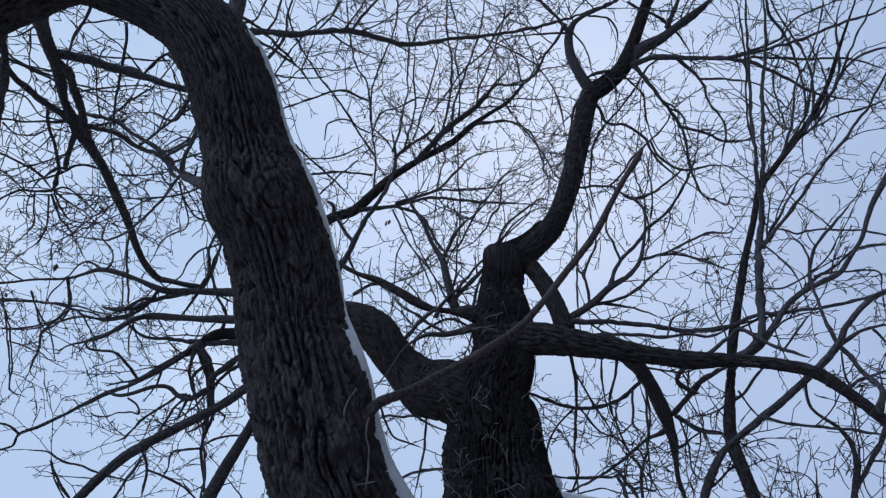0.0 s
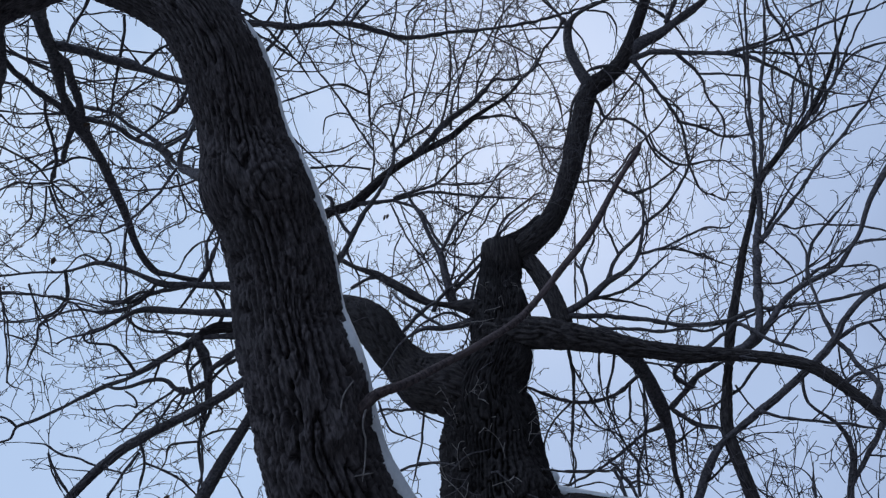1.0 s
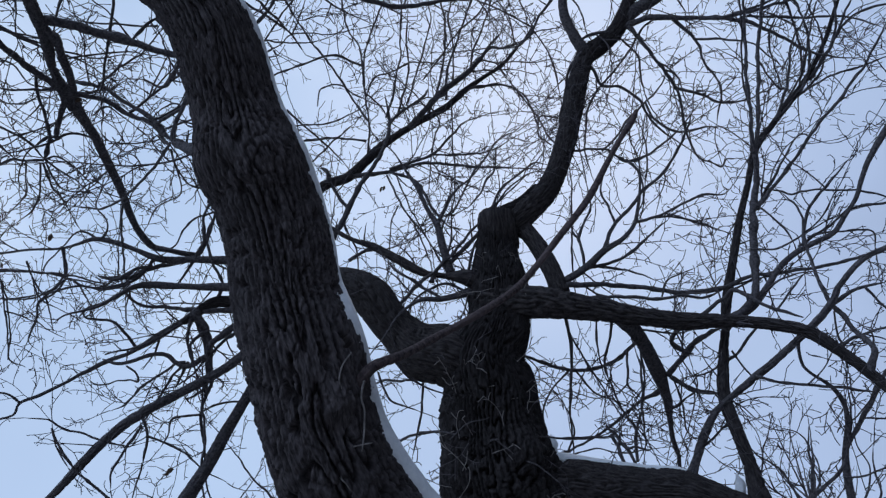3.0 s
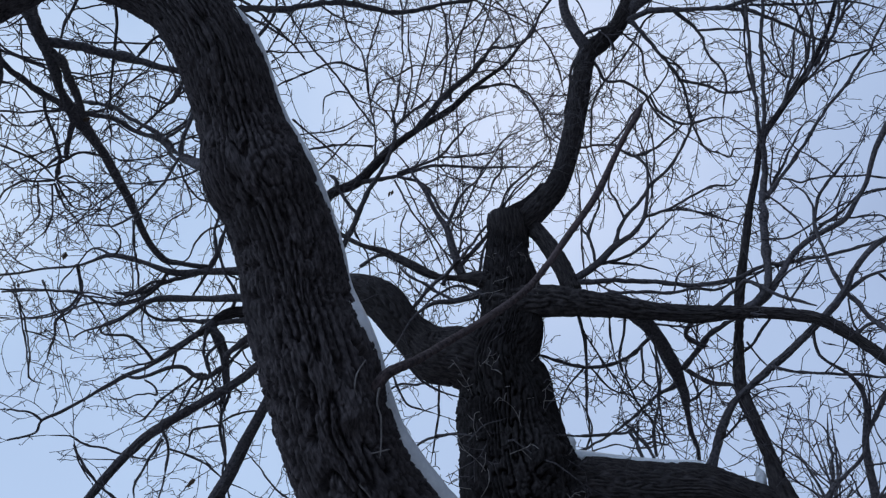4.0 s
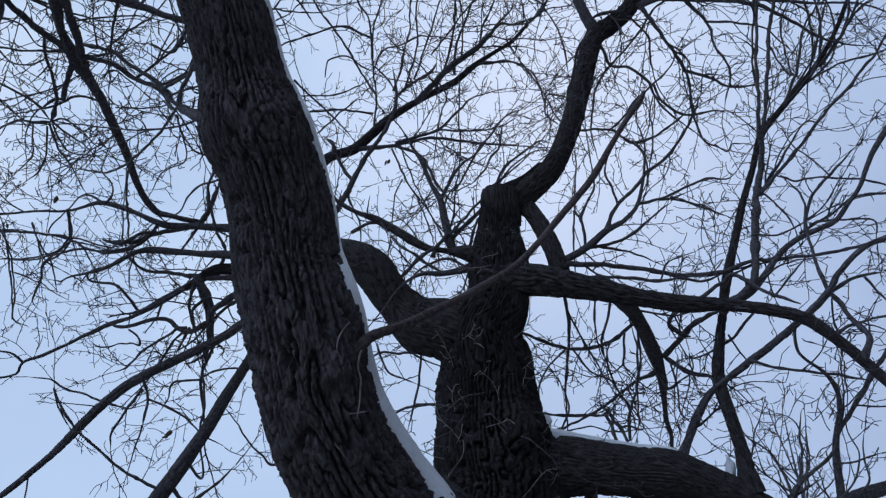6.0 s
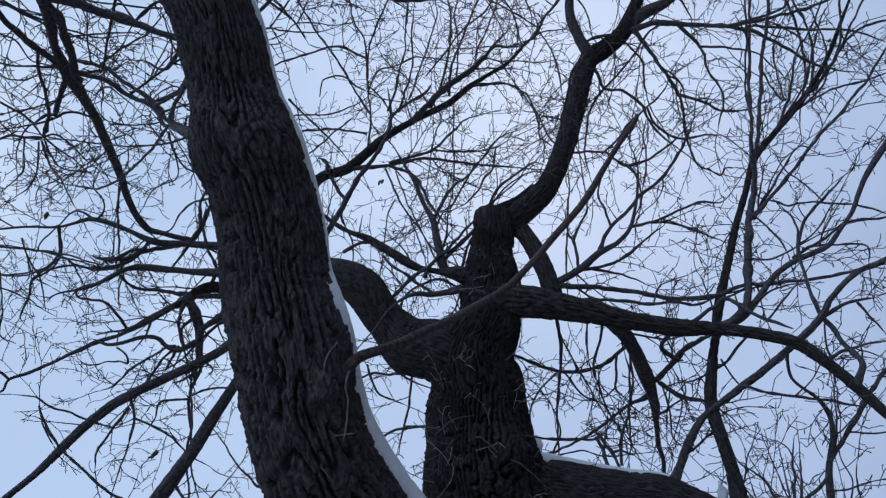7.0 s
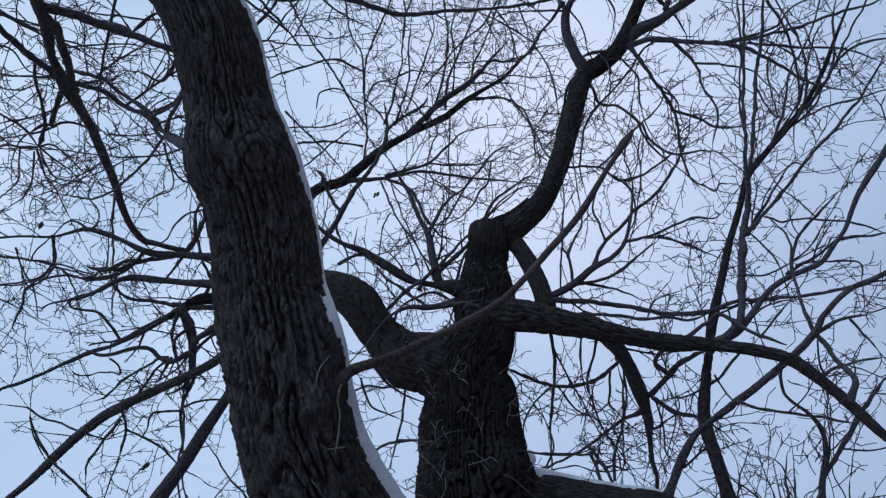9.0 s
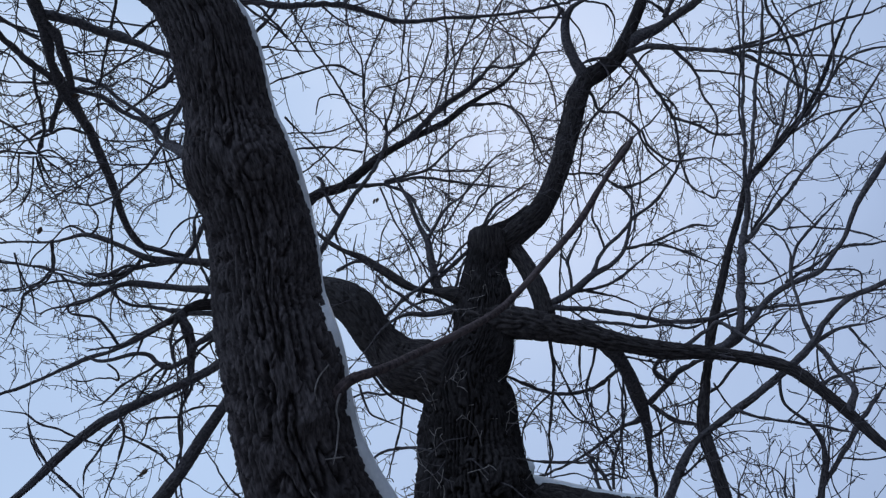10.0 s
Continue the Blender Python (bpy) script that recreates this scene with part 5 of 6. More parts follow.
branch(tree, [(0.870, 3.700, 4.020, 0.0086), (0.940, 3.720, 4.020, 0.0073), (1.100, 3.730, 3.990, 0.0059), (1.220, 3.750, 3.950, 0.0031)], 1.53)
branch(tree, [(0.820, 3.720, 4.010, 0.0086), (0.810, 3.670, 4.130, 0.0086), (0.800, 3.660, 4.190, 0.0087), (0.840, 3.620, 4.280, 0.0075), (0.880, 3.590, 4.360, 0.0061), (0.860, 3.530, 4.490, 0.0047)], 1.36)
branch(tree, [(0.800, 3.660, 4.180, 0.0074), (0.770, 3.680, 4.270, 0.0061), (0.780, 3.580, 4.480, 0.0047), (0.780, 3.520, 4.640, 0.0033)], 1.36)
branch(tree, [(0.760, 3.640, 4.220, 0.0059), (0.760, 3.700, 4.080, 0.0059), (0.760, 3.740, 3.980, 0.0045)], 0.85)
branch(tree, [(1.020, 3.650, 4.290, 0.0088), (0.990, 3.620, 4.390, 0.0075), (0.950, 3.590, 4.480, 0.0062), (0.970, 3.540, 4.580, 0.0033)], 1.53)
branch(tree, [(0.770, 3.650, 3.770, 0.012), (1.030, 3.620, 3.750, 0.0095), (1.180, 3.620, 3.740, 0.0094), (1.300, 3.600, 3.750, 0.0082), (1.400, 3.610, 3.740, 0.0082), (1.510, 3.570, 3.770, 0.0070)], 0.65)
branch(tree, [(1.190, 3.650, 3.750, 0.0056), (1.230, 3.610, 3.850, 0.0056), (1.300, 3.600, 3.890, 0.0042), (1.400, 3.580, 3.920, 0.0029)], 0.85)
branch(tree, [(1.470, 3.540, 3.650, 0.0053), (1.450, 3.520, 3.770, 0.0040), (1.410, 3.500, 3.870, 0.0028)], 0.5)
branch(tree, [(1.470, 3.540, 3.560, 0.027), (1.580, 3.510, 3.600, 0.022), (1.660, 3.470, 3.670, 0.015), (1.740, 3.420, 3.780, 0.013), (1.830, 3.370, 3.850, 0.013), (1.930, 3.330, 3.890, 0.013), (2.040, 3.280, 3.930, 0.013), (2.110, 3.230, 4.020, 0.013), (2.160, 3.200, 4.090, 0.015), (2.200, 3.160, 4.170, 0.015), (2.240, 3.110, 4.250, 0.015), (2.310, 3.020, 4.360, 0.015), (2.400, 2.860, 4.490, 0.0119)], 0.8)
branch(tree, [(1.910, 3.400, 3.900, 0.0093), (1.930, 3.370, 3.990, 0.0094), (1.970, 3.300, 4.100, 0.0082), (2.040, 3.230, 4.180, 0.0081), (2.110, 3.180, 4.240, 0.0054), (2.170, 3.120, 4.300, 0.0028)], 1)
branch(tree, [(1.890, 3.400, 3.920, 0.0069), (1.940, 3.390, 3.950, 0.0081), (2.080, 3.300, 4.020, 0.0069), (2.150, 3.250, 4.060, 0.0069), (2.280, 3.210, 4.050, 0.0069), (2.400, 3.150, 4.050, 0.0027)], 1)
branch(tree, [(1.930, 3.360, 3.950, 0.0053), (2.060, 3.310, 3.950, 0.0053), (2.210, 3.270, 3.920, 0.0053), (2.250, 3.340, 3.860, 0.0040)], 0.9)
branch(tree, [(1.640, 3.410, 3.910, 0.0054), (1.680, 3.420, 3.920, 0.0054), (1.790, 3.410, 3.920, 0.0054), (1.910, 3.350, 3.960, 0.0053)], 0.8)
branch(tree, [(1.740, 3.400, 4.210, 0.0058), (1.850, 3.410, 4.070, 0.0056), (1.890, 3.430, 3.960, 0.0042)], 0.9)
branch(tree, [(1.810, 3.400, 4.330, 0.0043), (1.890, 3.410, 4.320, 0.0058), (1.970, 3.420, 4.300, 0.0058), (2.110, 3.380, 4.300, 0.0058), (2.340, 3.320, 4.220, 0.0056), (2.470, 3.320, 4.160, 0.0042)], 1)
branch(tree, [(2.020, 3.200, 4.160, 0.0054), (1.960, 3.200, 4.260, 0.0042), (1.880, 3.200, 4.370, 0.0042), (1.830, 3.170, 4.470, 0.0029)], 1)
branch(tree, [(1.790, 3.490, 4.250, 0.0099), (1.870, 3.420, 4.380, 0.0086), (1.960, 3.330, 4.510, 0.0059), (2.040, 3.270, 4.610, 0.0045), (2.170, 3.300, 4.590, 0.0031)], 1)
branch(tree, [(1.660, 3.400, 3.520, 0.0065), (1.760, 3.320, 3.630, 0.0050), (1.810, 3.300, 3.680, 0.0037)], 0.7)
branch(tree, [(1.600, 3.510, 3.500, 0.0078), (1.530, 3.620, 3.430, 0.0079), (1.470, 3.700, 3.400, 0.0079)], 0.5)
branch(tree, [(1.500, 3.650, 3.440, 0.0051), (1.560, 3.700, 3.360, 0.0051), (1.620, 3.740, 3.310, 0.0039)], 0.3)
branch(tree, [(1.870, 3.270, 3.440, 0.0047), (1.890, 3.350, 3.360, 0.0047), (1.930, 3.390, 3.310, 0.0062), (1.950, 3.460, 3.210, 0.0036)], 0.8)
branch(tree, [(1.870, 3.250, 3.470, 0.0110), (1.950, 3.210, 3.510, 0.0086), (2.020, 3.200, 3.530, 0.0074), (2.100, 3.170, 3.540, 0.0047)], 0.8)
branch(tree, [(2.010, 3.190, 3.520, 0.0062), (2.070, 3.220, 3.470, 0.0062), (2.140, 3.260, 3.390, 0.0036)], 0.7)
branch(tree, [(0.670, 3.690, 3.720, 0.0095), (0.710, 3.820, 3.600, 0.0096), (0.720, 3.930, 3.500, 0.0083), (0.710, 4.070, 3.330, 0.0071), (0.720, 4.170, 3.220, 0.0056), (0.740, 4.280, 3.060, 0.0029)], 0.65)
branch(tree, [(0.920, 3.680, 3.660, 0.0082), (0.900, 3.780, 3.550, 0.0070), (0.880, 3.850, 3.490, 0.0070), (0.910, 3.910, 3.420, 0.0070)], 0.48)
branch(tree, [(0.840, 3.690, 3.670, 0.0054), (0.840, 3.780, 3.580, 0.0054), (0.860, 3.850, 3.510, 0.0042)], 0.68)
branch(tree, [(1.000, 3.790, 3.520, 0.0070), (1.000, 3.870, 3.430, 0.0070), (1.010, 3.920, 3.390, 0.0070), (1.060, 3.960, 3.350, 0.0042)], 0.7)
branch(tree, [(1.010, 3.910, 3.390, 0.0054), (0.960, 3.970, 3.360, 0.0042)], 0.5)
branch(tree, [(1.080, 3.810, 3.550, 0.0070), (1.100, 3.910, 3.410, 0.0054), (1.090, 4.010, 3.270, 0.0054), (1.100, 4.100, 3.150, 0.0042), (1.070, 4.180, 3.050, 0.0028)], 0.55)
branch(tree, [(0.750, 4.020, 3.530, 0.0058), (0.860, 4.080, 3.430, 0.0058), (0.980, 4.110, 3.380, 0.0058), (1.030, 4.160, 3.320, 0.0058), (1.090, 4.210, 3.240, 0.0043), (1.130, 4.280, 3.120, 0.0029)], 0.8)
branch(tree, [(0.720, 4.030, 3.530, 0.0072), (0.630, 4.120, 3.450, 0.0058), (0.580, 4.190, 3.380, 0.0058), (0.600, 4.270, 3.260, 0.0043)], 0.7)
branch(tree, [(1.300, 4.050, 3.500, 0.0085), (1.420, 4.080, 3.430, 0.0085), (1.520, 4.090, 3.420, 0.0072), (1.610, 4.100, 3.380, 0.0058)], 0.8)
branch(tree, [(1.360, 3.890, 3.560, 0.0110), (1.310, 3.910, 3.620, 0.0111), (1.300, 3.920, 3.670, 0.0112), (1.350, 3.900, 3.740, 0.0113)], 0.3)
branch(tree, [(1.310, 4.060, 3.490, 0.0058), (1.360, 4.130, 3.370, 0.0058), (1.380, 4.210, 3.260, 0.0043), (1.450, 4.250, 3.180, 0.0029)], 0.7)
branch(tree, [(1.310, 4.230, 3.380, 0.0073), (1.400, 4.210, 3.430, 0.0059), (1.480, 4.180, 3.500, 0.0045), (1.470, 4.160, 3.610, 0.0031)], 0.8)
branch(tree, [(-1.780, 4.200, 4.410, 0.013), (-1.900, 4.220, 4.370, 0.013), (-2.000, 4.230, 4.330, 0.013), (-2.160, 4.210, 4.310, 0.0110)], 0.3)
branch(tree, [(-1.860, 4.180, 4.400, 0.013), (-1.930, 4.230, 4.330, 0.0111), (-2.050, 4.250, 4.270, 0.0095), (-2.150, 4.250, 4.250, 0.0081), (-2.300, 4.210, 4.250, 0.0080), (-2.440, 4.200, 4.200, 0.0067), (-2.590, 4.190, 4.140, 0.0050), (-2.760, 4.130, 4.110, 0.0050)], 0.7)
branch(tree, [(-2.460, 4.160, 4.520, 0.0082), (-2.450, 4.300, 4.400, 0.0069), (-2.530, 4.360, 4.300, 0.0069), (-2.620, 4.390, 4.240, 0.0069), (-2.640, 4.460, 4.160, 0.0053), (-2.680, 4.520, 4.080, 0.0037)], 0.5)
branch(tree, [(-2.840, 4.080, 4.280, 0.0065), (-2.610, 4.160, 4.330, 0.0067), (-2.420, 4.220, 4.340, 0.0068), (-2.250, 4.270, 4.330, 0.0053), (-2.110, 4.300, 4.310, 0.0037)], 0.9)
branch(tree, [(-2.840, 4.180, 4.350, 0.0068), (-2.810, 4.300, 4.270, 0.0053), (-2.790, 4.470, 4.070, 0.0053), (-2.800, 4.580, 3.930, 0.0053), (-2.730, 4.670, 3.920, 0.0037)], 0.4)
branch(tree, [(-2.640, 4.140, 4.400, 0.0051), (-2.620, 4.250, 4.320, 0.0053), (-2.560, 4.380, 4.240, 0.0053), (-2.540, 4.520, 4.100, 0.0037)], 0.4)
branch(tree, [(-2.000, 3.870, 4.700, 0.0067), (-2.030, 3.980, 4.580, 0.0068), (-2.020, 4.130, 4.420, 0.0068), (-2.020, 4.230, 4.320, 0.0068)], 0.7)
branch(tree, [(-1.460, 4.070, 4.750, 0.0069), (-1.640, 4.100, 4.670, 0.0069), (-1.730, 4.190, 4.560, 0.0054), (-1.820, 4.230, 4.510, 0.0054)], 0.7)
branch(tree, [(-1.870, 3.970, 4.480, 0.012), (-1.840, 4.050, 4.460, 0.015), (-1.770, 4.120, 4.460, 0.013), (-1.580, 4.210, 4.500, 0.013)], 0.4)
branch(tree, [(-2.180, 4.070, 4.510, 0.0081), (-2.150, 4.070, 4.580, 0.0068), (-2.170, 4.030, 4.660, 0.0053), (-2.230, 3.990, 4.720, 0.0053), (-2.210, 3.960, 4.820, 0.0037)], 0.7)
branch(tree, [(-2.260, 4.210, 4.620, 0.0083), (-2.380, 4.160, 4.650, 0.0069), (-2.480, 4.210, 4.560, 0.0054), (-2.580, 4.260, 4.460, 0.0054), (-2.620, 4.320, 4.390, 0.0037)], 0.8)
branch(tree, [(-1.620, 4.490, 3.850, 0.0109), (-1.680, 4.500, 3.850, 0.0094), (-1.760, 4.530, 3.810, 0.0080), (-1.880, 4.560, 3.720, 0.0079), (-1.980, 4.600, 3.620, 0.0065), (-2.070, 4.610, 3.580, 0.0034)], 0.7)
branch(tree, [(-1.610, 4.500, 3.840, 0.0109), (-1.690, 4.530, 3.790, 0.0080), (-1.780, 4.600, 3.640, 0.0079)], 0.6)
branch(tree, [(-1.600, 4.490, 3.850, 0.0109), (-1.630, 4.530, 3.820, 0.0080), (-1.690, 4.600, 3.720, 0.0067)], 0.3)
branch(tree, [(-1.980, 4.480, 3.820, 0.0067), (-1.940, 4.540, 3.810, 0.0067), (-1.930, 4.590, 3.770, 0.0067), (-2.020, 4.590, 3.780, 0.0051), (-2.170, 4.570, 3.740, 0.0051), (-2.230, 4.560, 3.780, 0.0036)], 0.3)
branch(tree, [(-1.470, 4.470, 3.870, 0.018), (-1.450, 4.550, 3.740, 0.012), (-1.500, 4.610, 3.560, 0.0107), (-1.470, 4.690, 3.410, 0.0092), (-1.450, 4.760, 3.250, 0.0078)], 0.7)
branch(tree, [(-1.480, 4.570, 3.530, 0.0078), (-1.640, 4.570, 3.500, 0.0078), (-1.680, 4.620, 3.420, 0.0048), (-1.730, 4.670, 3.350, 0.0034)], 0.9)
branch(tree, [(-1.490, 4.570, 3.540, 0.0064), (-1.390, 4.600, 3.620, 0.0065), (-1.220, 4.660, 3.660, 0.0067)], 0.6)
branch(tree, [(-1.800, 4.490, 3.470, 0.0104), (-1.770, 4.540, 3.380, 0.0089), (-1.780, 4.590, 3.230, 0.0076)], 0.7)
branch(tree, [(-1.770, 4.540, 3.380, 0.0062), (-1.580, 4.630, 3.320, 0.0064), (-1.440, 4.710, 3.230, 0.0048), (-1.310, 4.770, 3.170, 0.0034)], 0.9)
branch(tree, [(-1.800, 4.500, 3.430, 0.0090), (-1.870, 4.520, 3.310, 0.0076), (-1.930, 4.550, 3.170, 0.0075), (-1.930, 4.590, 3.070, 0.0045)], 0.7)
branch(tree, [(-2.010, 4.560, 3.350, 0.0076), (-2.160, 4.510, 3.390, 0.0062), (-2.270, 4.480, 3.410, 0.0062), (-2.350, 4.460, 3.450, 0.0048), (-2.480, 4.420, 3.450, 0.0033)], 0.9)
branch(tree, [(-2.290, 4.410, 3.380, 0.0061), (-2.250, 4.480, 3.270, 0.0047), (-2.190, 4.540, 3.190, 0.0047)], 0.8)
branch(tree, [(-1.980, 4.520, 3.330, 0.0062), (-1.880, 4.600, 3.340, 0.0048), (-1.860, 4.620, 3.400, 0.0034)], 0.6)
branch(tree, [(-1.560, 4.350, 4.130, 0.022), (-1.490, 4.440, 4.020, 0.020), (-1.470, 4.520, 3.900, 0.018)], 0.5)
branch(tree, [(-1.590, 4.360, 4.100, 0.013), (-1.610, 4.420, 3.970, 0.0094), (-1.570, 4.500, 3.850, 0.0080)], 0.7)
branch(tree, [(-1.270, 4.470, 4.080, 0.013), (-1.380, 4.480, 4.010, 0.0110), (-1.480, 4.510, 3.900, 0.0095)], 0.7)
branch(tree, [(-1.480, 4.000, 4.830, 0.0069), (-1.540, 4.060, 4.690, 0.0097), (-1.540, 4.140, 4.560, 0.013), (-1.580, 4.180, 4.450, 0.015)], 0.8)
branch(tree, [(-1.630, 2.200, 4.650, 0.0061), (-1.660, 2.240, 4.650, 0.0061), (-1.700, 2.290, 4.630, 0.0062), (-1.760, 2.360, 4.590, 0.0047), (-1.800, 2.430, 4.560, 0.0048)], 0.8)
branch(tree, [(-1.750, 2.350, 4.610, 0.0047), (-1.720, 2.340, 4.680, 0.0048), (-1.610, 2.370, 4.760, 0.0037), (-1.540, 2.390, 4.820, 0.0026)], 0.9)
branch(tree, [(-1.510, 2.310, 4.640, 0.0074), (-1.540, 2.430, 4.580, 0.0075), (-1.570, 2.520, 4.530, 0.0076), (-1.610, 2.590, 4.500, 0.0065), (-1.640, 2.690, 4.440, 0.0065), (-1.670, 2.760, 4.410, 0.0050)], 0.8)
branch(tree, [(-1.470, 2.520, 4.500, 0.0064), (-1.420, 2.500, 4.590, 0.0065), (-1.350, 2.490, 4.660, 0.0065), (-1.270, 2.510, 4.720, 0.0039)], 0.8)
branch(tree, [(-1.820, 2.620, 4.510, 0.0050), (-1.730, 2.650, 4.580, 0.0051), (-1.550, 2.710, 4.670, 0.0040), (-1.450, 2.770, 4.710, 0.0028)], 0.8)
branch(tree, [(-1.730, 2.810, 4.550, 0.0053), (-1.640, 2.790, 4.660, 0.0053), (-1.550, 2.780, 4.750, 0.0054)], 0.7)
branch(tree, [(-1.150, 2.450, 4.300, 0.0095), (-1.200, 2.500, 4.340, 0.0097), (-1.270, 2.600, 4.340, 0.0086), (-1.340, 2.670, 4.360, 0.0076), (-1.440, 2.670, 4.420, 0.0037), (-1.570, 2.700, 4.450, 0.0027)], 0.6)
branch(tree, [(-1.870, 2.830, 4.590, 0.0106), (-1.690, 2.790, 4.500, 0.0104), (-1.540, 2.770, 4.370, 0.0102), (-1.370, 2.760, 4.230, 0.0113), (-1.250, 2.730, 4.080, 0.012)], 0.6)
branch(tree, [(-1.400, 2.830, 4.270, 0.0101), (-1.320, 2.780, 4.140, 0.0086), (-1.240, 2.710, 4.020, 0.0084)], 0.4)
branch(tree, [(-1.140, 2.540, 4.080, 0.0082), (-1.260, 2.660, 4.140, 0.0085), (-1.370, 2.760, 4.200, 0.0087)], 0.4)
branch(tree, [(-1.200, 2.640, 3.960, 0.0072), (-1.350, 2.860, 4.030, 0.0064), (-1.550, 3.090, 4.070, 0.0067), (-1.770, 3.280, 4.120, 0.0054), (-2.040, 3.390, 4.230, 0.0043)], 0.8)
branch(tree, [(-1.200, 2.660, 3.940, 0.0059), (-1.200, 2.750, 3.920, 0.0045), (-1.160, 2.860, 3.900, 0.0047), (-1.070, 2.940, 3.930, 0.0036)], 0.8)
branch(tree, [(-1.310, 2.990, 4.150, 0.0051), (-1.330, 3.160, 4.110, 0.0040), (-1.470, 3.240, 4.100, 0.0040), (-1.560, 3.370, 4.060, 0.0028)], 0.8)
branch(tree, [(-2.030, 2.750, 4.560, 0.0104), (-2.050, 2.830, 4.520, 0.0092), (-2.040, 2.950, 4.460, 0.0093), (-2.050, 3.050, 4.400, 0.0094), (-2.080, 3.120, 4.370, 0.012), (-2.110, 3.160, 4.340, 0.0095)], 0.3)
branch(tree, [(-2.010, 3.070, 4.430, 0.0082), (-2.070, 3.070, 4.430, 0.0082), (-2.140, 3.100, 4.400, 0.0054)], 0.5)
branch(tree, [(-2.130, 3.190, 4.380, 0.0071), (-2.220, 3.180, 4.370, 0.0071), (-2.300, 3.170, 4.360, 0.0071), (-2.400, 3.200, 4.310, 0.0054), (-2.450, 3.290, 4.210, 0.0042)], 0.8)
branch(tree, [(-2.470, 2.950, 4.510, 0.0069), (-2.370, 3.020, 4.500, 0.0070), (-2.290, 3.060, 4.480, 0.0070), (-2.190, 3.140, 4.450, 0.0056), (-2.130, 3.200, 4.400, 0.0071)], 0.8)
branch(tree, [(-2.120, 3.200, 4.380, 0.0056), (-2.100, 3.290, 4.340, 0.0056), (-2.060, 3.380, 4.330, 0.0043), (-1.940, 3.450, 4.380, 0.0031)], 1.2)
branch(tree, [(-2.110, 3.190, 4.390, 0.0071), (-2.080, 3.220, 4.430, 0.0056), (-2.010, 3.320, 4.430, 0.0043), (-1.940, 3.430, 4.400, 0.0045)], 1.2)
branch(tree, [(-2.140, 3.200, 4.360, 0.0056), (-2.160, 3.290, 4.300, 0.0056), (-2.200, 3.380, 4.210, 0.0043), (-2.300, 3.420, 4.130, 0.0029)], 1.2)
branch(tree, [(-2.130, 3.200, 4.370, 0.0056), (-2.110, 3.310, 4.310, 0.0056), (-2.060, 3.430, 4.260, 0.0043), (-2.020, 3.560, 4.190, 0.0031)], 1.2)
branch(tree, [(-2.200, 3.170, 4.350, 0.0054), (-2.220, 3.250, 4.300, 0.0042), (-2.240, 3.320, 4.250, 0.0042), (-2.340, 3.380, 4.140, 0.0029)], 1)
branch(tree, [(-2.310, 2.860, 4.560, 0.0053), (-2.270, 2.950, 4.560, 0.0042), (-2.180, 2.990, 4.630, 0.0042), (-2.140, 2.980, 4.710, 0.0029)], 0.9)
branch(tree, [(-2.260, 2.680, 4.600, 0.0051), (-2.160, 2.720, 4.610, 0.0051), (-2.090, 2.800, 4.560, 0.0040), (-1.990, 2.850, 4.560, 0.0040)], 1)
branch(tree, [(-2.100, 2.360, 4.670, 0.0036), (-2.110, 2.430, 4.590, 0.0048), (-2.030, 2.500, 4.560, 0.0064), (-1.910, 2.570, 4.550, 0.0065)], 0.8)
branch(tree, [(-1.880, 2.240, 4.490, 0.0034), (-1.910, 2.350, 4.430, 0.0034), (-1.930, 2.440, 4.390, 0.0025), (-1.970, 2.490, 4.360, 0.0025)], 1)
branch(tree, [(-1.910, 3.180, 4.540, 0.0072), (-1.960, 3.120, 4.510, 0.0071), (-2.000, 3.090, 4.470, 0.0071), (-2.030, 3.080, 4.420, 0.0082)], 1)
branch(tree, [(-1.910, 3.360, 4.670, 0.0047), (-1.740, 3.370, 4.680, 0.0047), (-1.580, 3.360, 4.700, 0.0033)], 1)
branch(tree, [(-1.980, 3.230, 4.760, 0.0045), (-1.890, 3.210, 4.820, 0.0047), (-1.760, 3.340, 4.770, 0.0033), (-1.670, 3.430, 4.740, 0.0033)], 1)
branch(tree, [(1.680, 3.780, 2.560, 0.020), (1.700, 3.780, 2.650, 0.017), (1.740, 3.770, 2.730, 0.0098), (1.770, 3.730, 2.870, 0.0064), (1.780, 3.730, 2.960, 0.0050), (1.810, 3.710, 3.060, 0.0037)], 0.35)
branch(tree, [(1.680, 3.750, 2.650, 0.0085), (1.670, 3.760, 2.750, 0.0062), (1.630, 3.770, 2.850, 0.0048), (1.570, 3.810, 2.930, 0.0050), (1.540, 3.830, 2.990, 0.0027)], 0.6)
branch(tree, [(1.710, 3.720, 2.700, 0.0062), (1.770, 3.700, 2.770, 0.0047), (1.780, 3.690, 2.880, 0.0036), (1.740, 3.700, 3.000, 0.0037), (1.680, 3.740, 3.060, 0.0027)], 0.5)
branch(tree, [(1.690, 3.740, 2.650, 0.0062), (1.650, 3.780, 2.700, 0.0048), (1.600, 3.810, 2.780, 0.0037), (1.590, 3.820, 2.870, 0.0026)], 1)
branch(tree, [(1.880, 3.720, 2.620, 0.0061), (1.960, 3.680, 2.710, 0.0047), (2.000, 3.650, 2.810, 0.0036), (1.980, 3.660, 2.930, 0.0036), (1.990, 3.650, 3.040, 0.0026)], 1)
branch(tree, [(1.870, 3.670, 2.780, 0.0047), (1.960, 3.650, 2.780, 0.0047), (2.080, 3.610, 2.810, 0.0034)], 0.8)
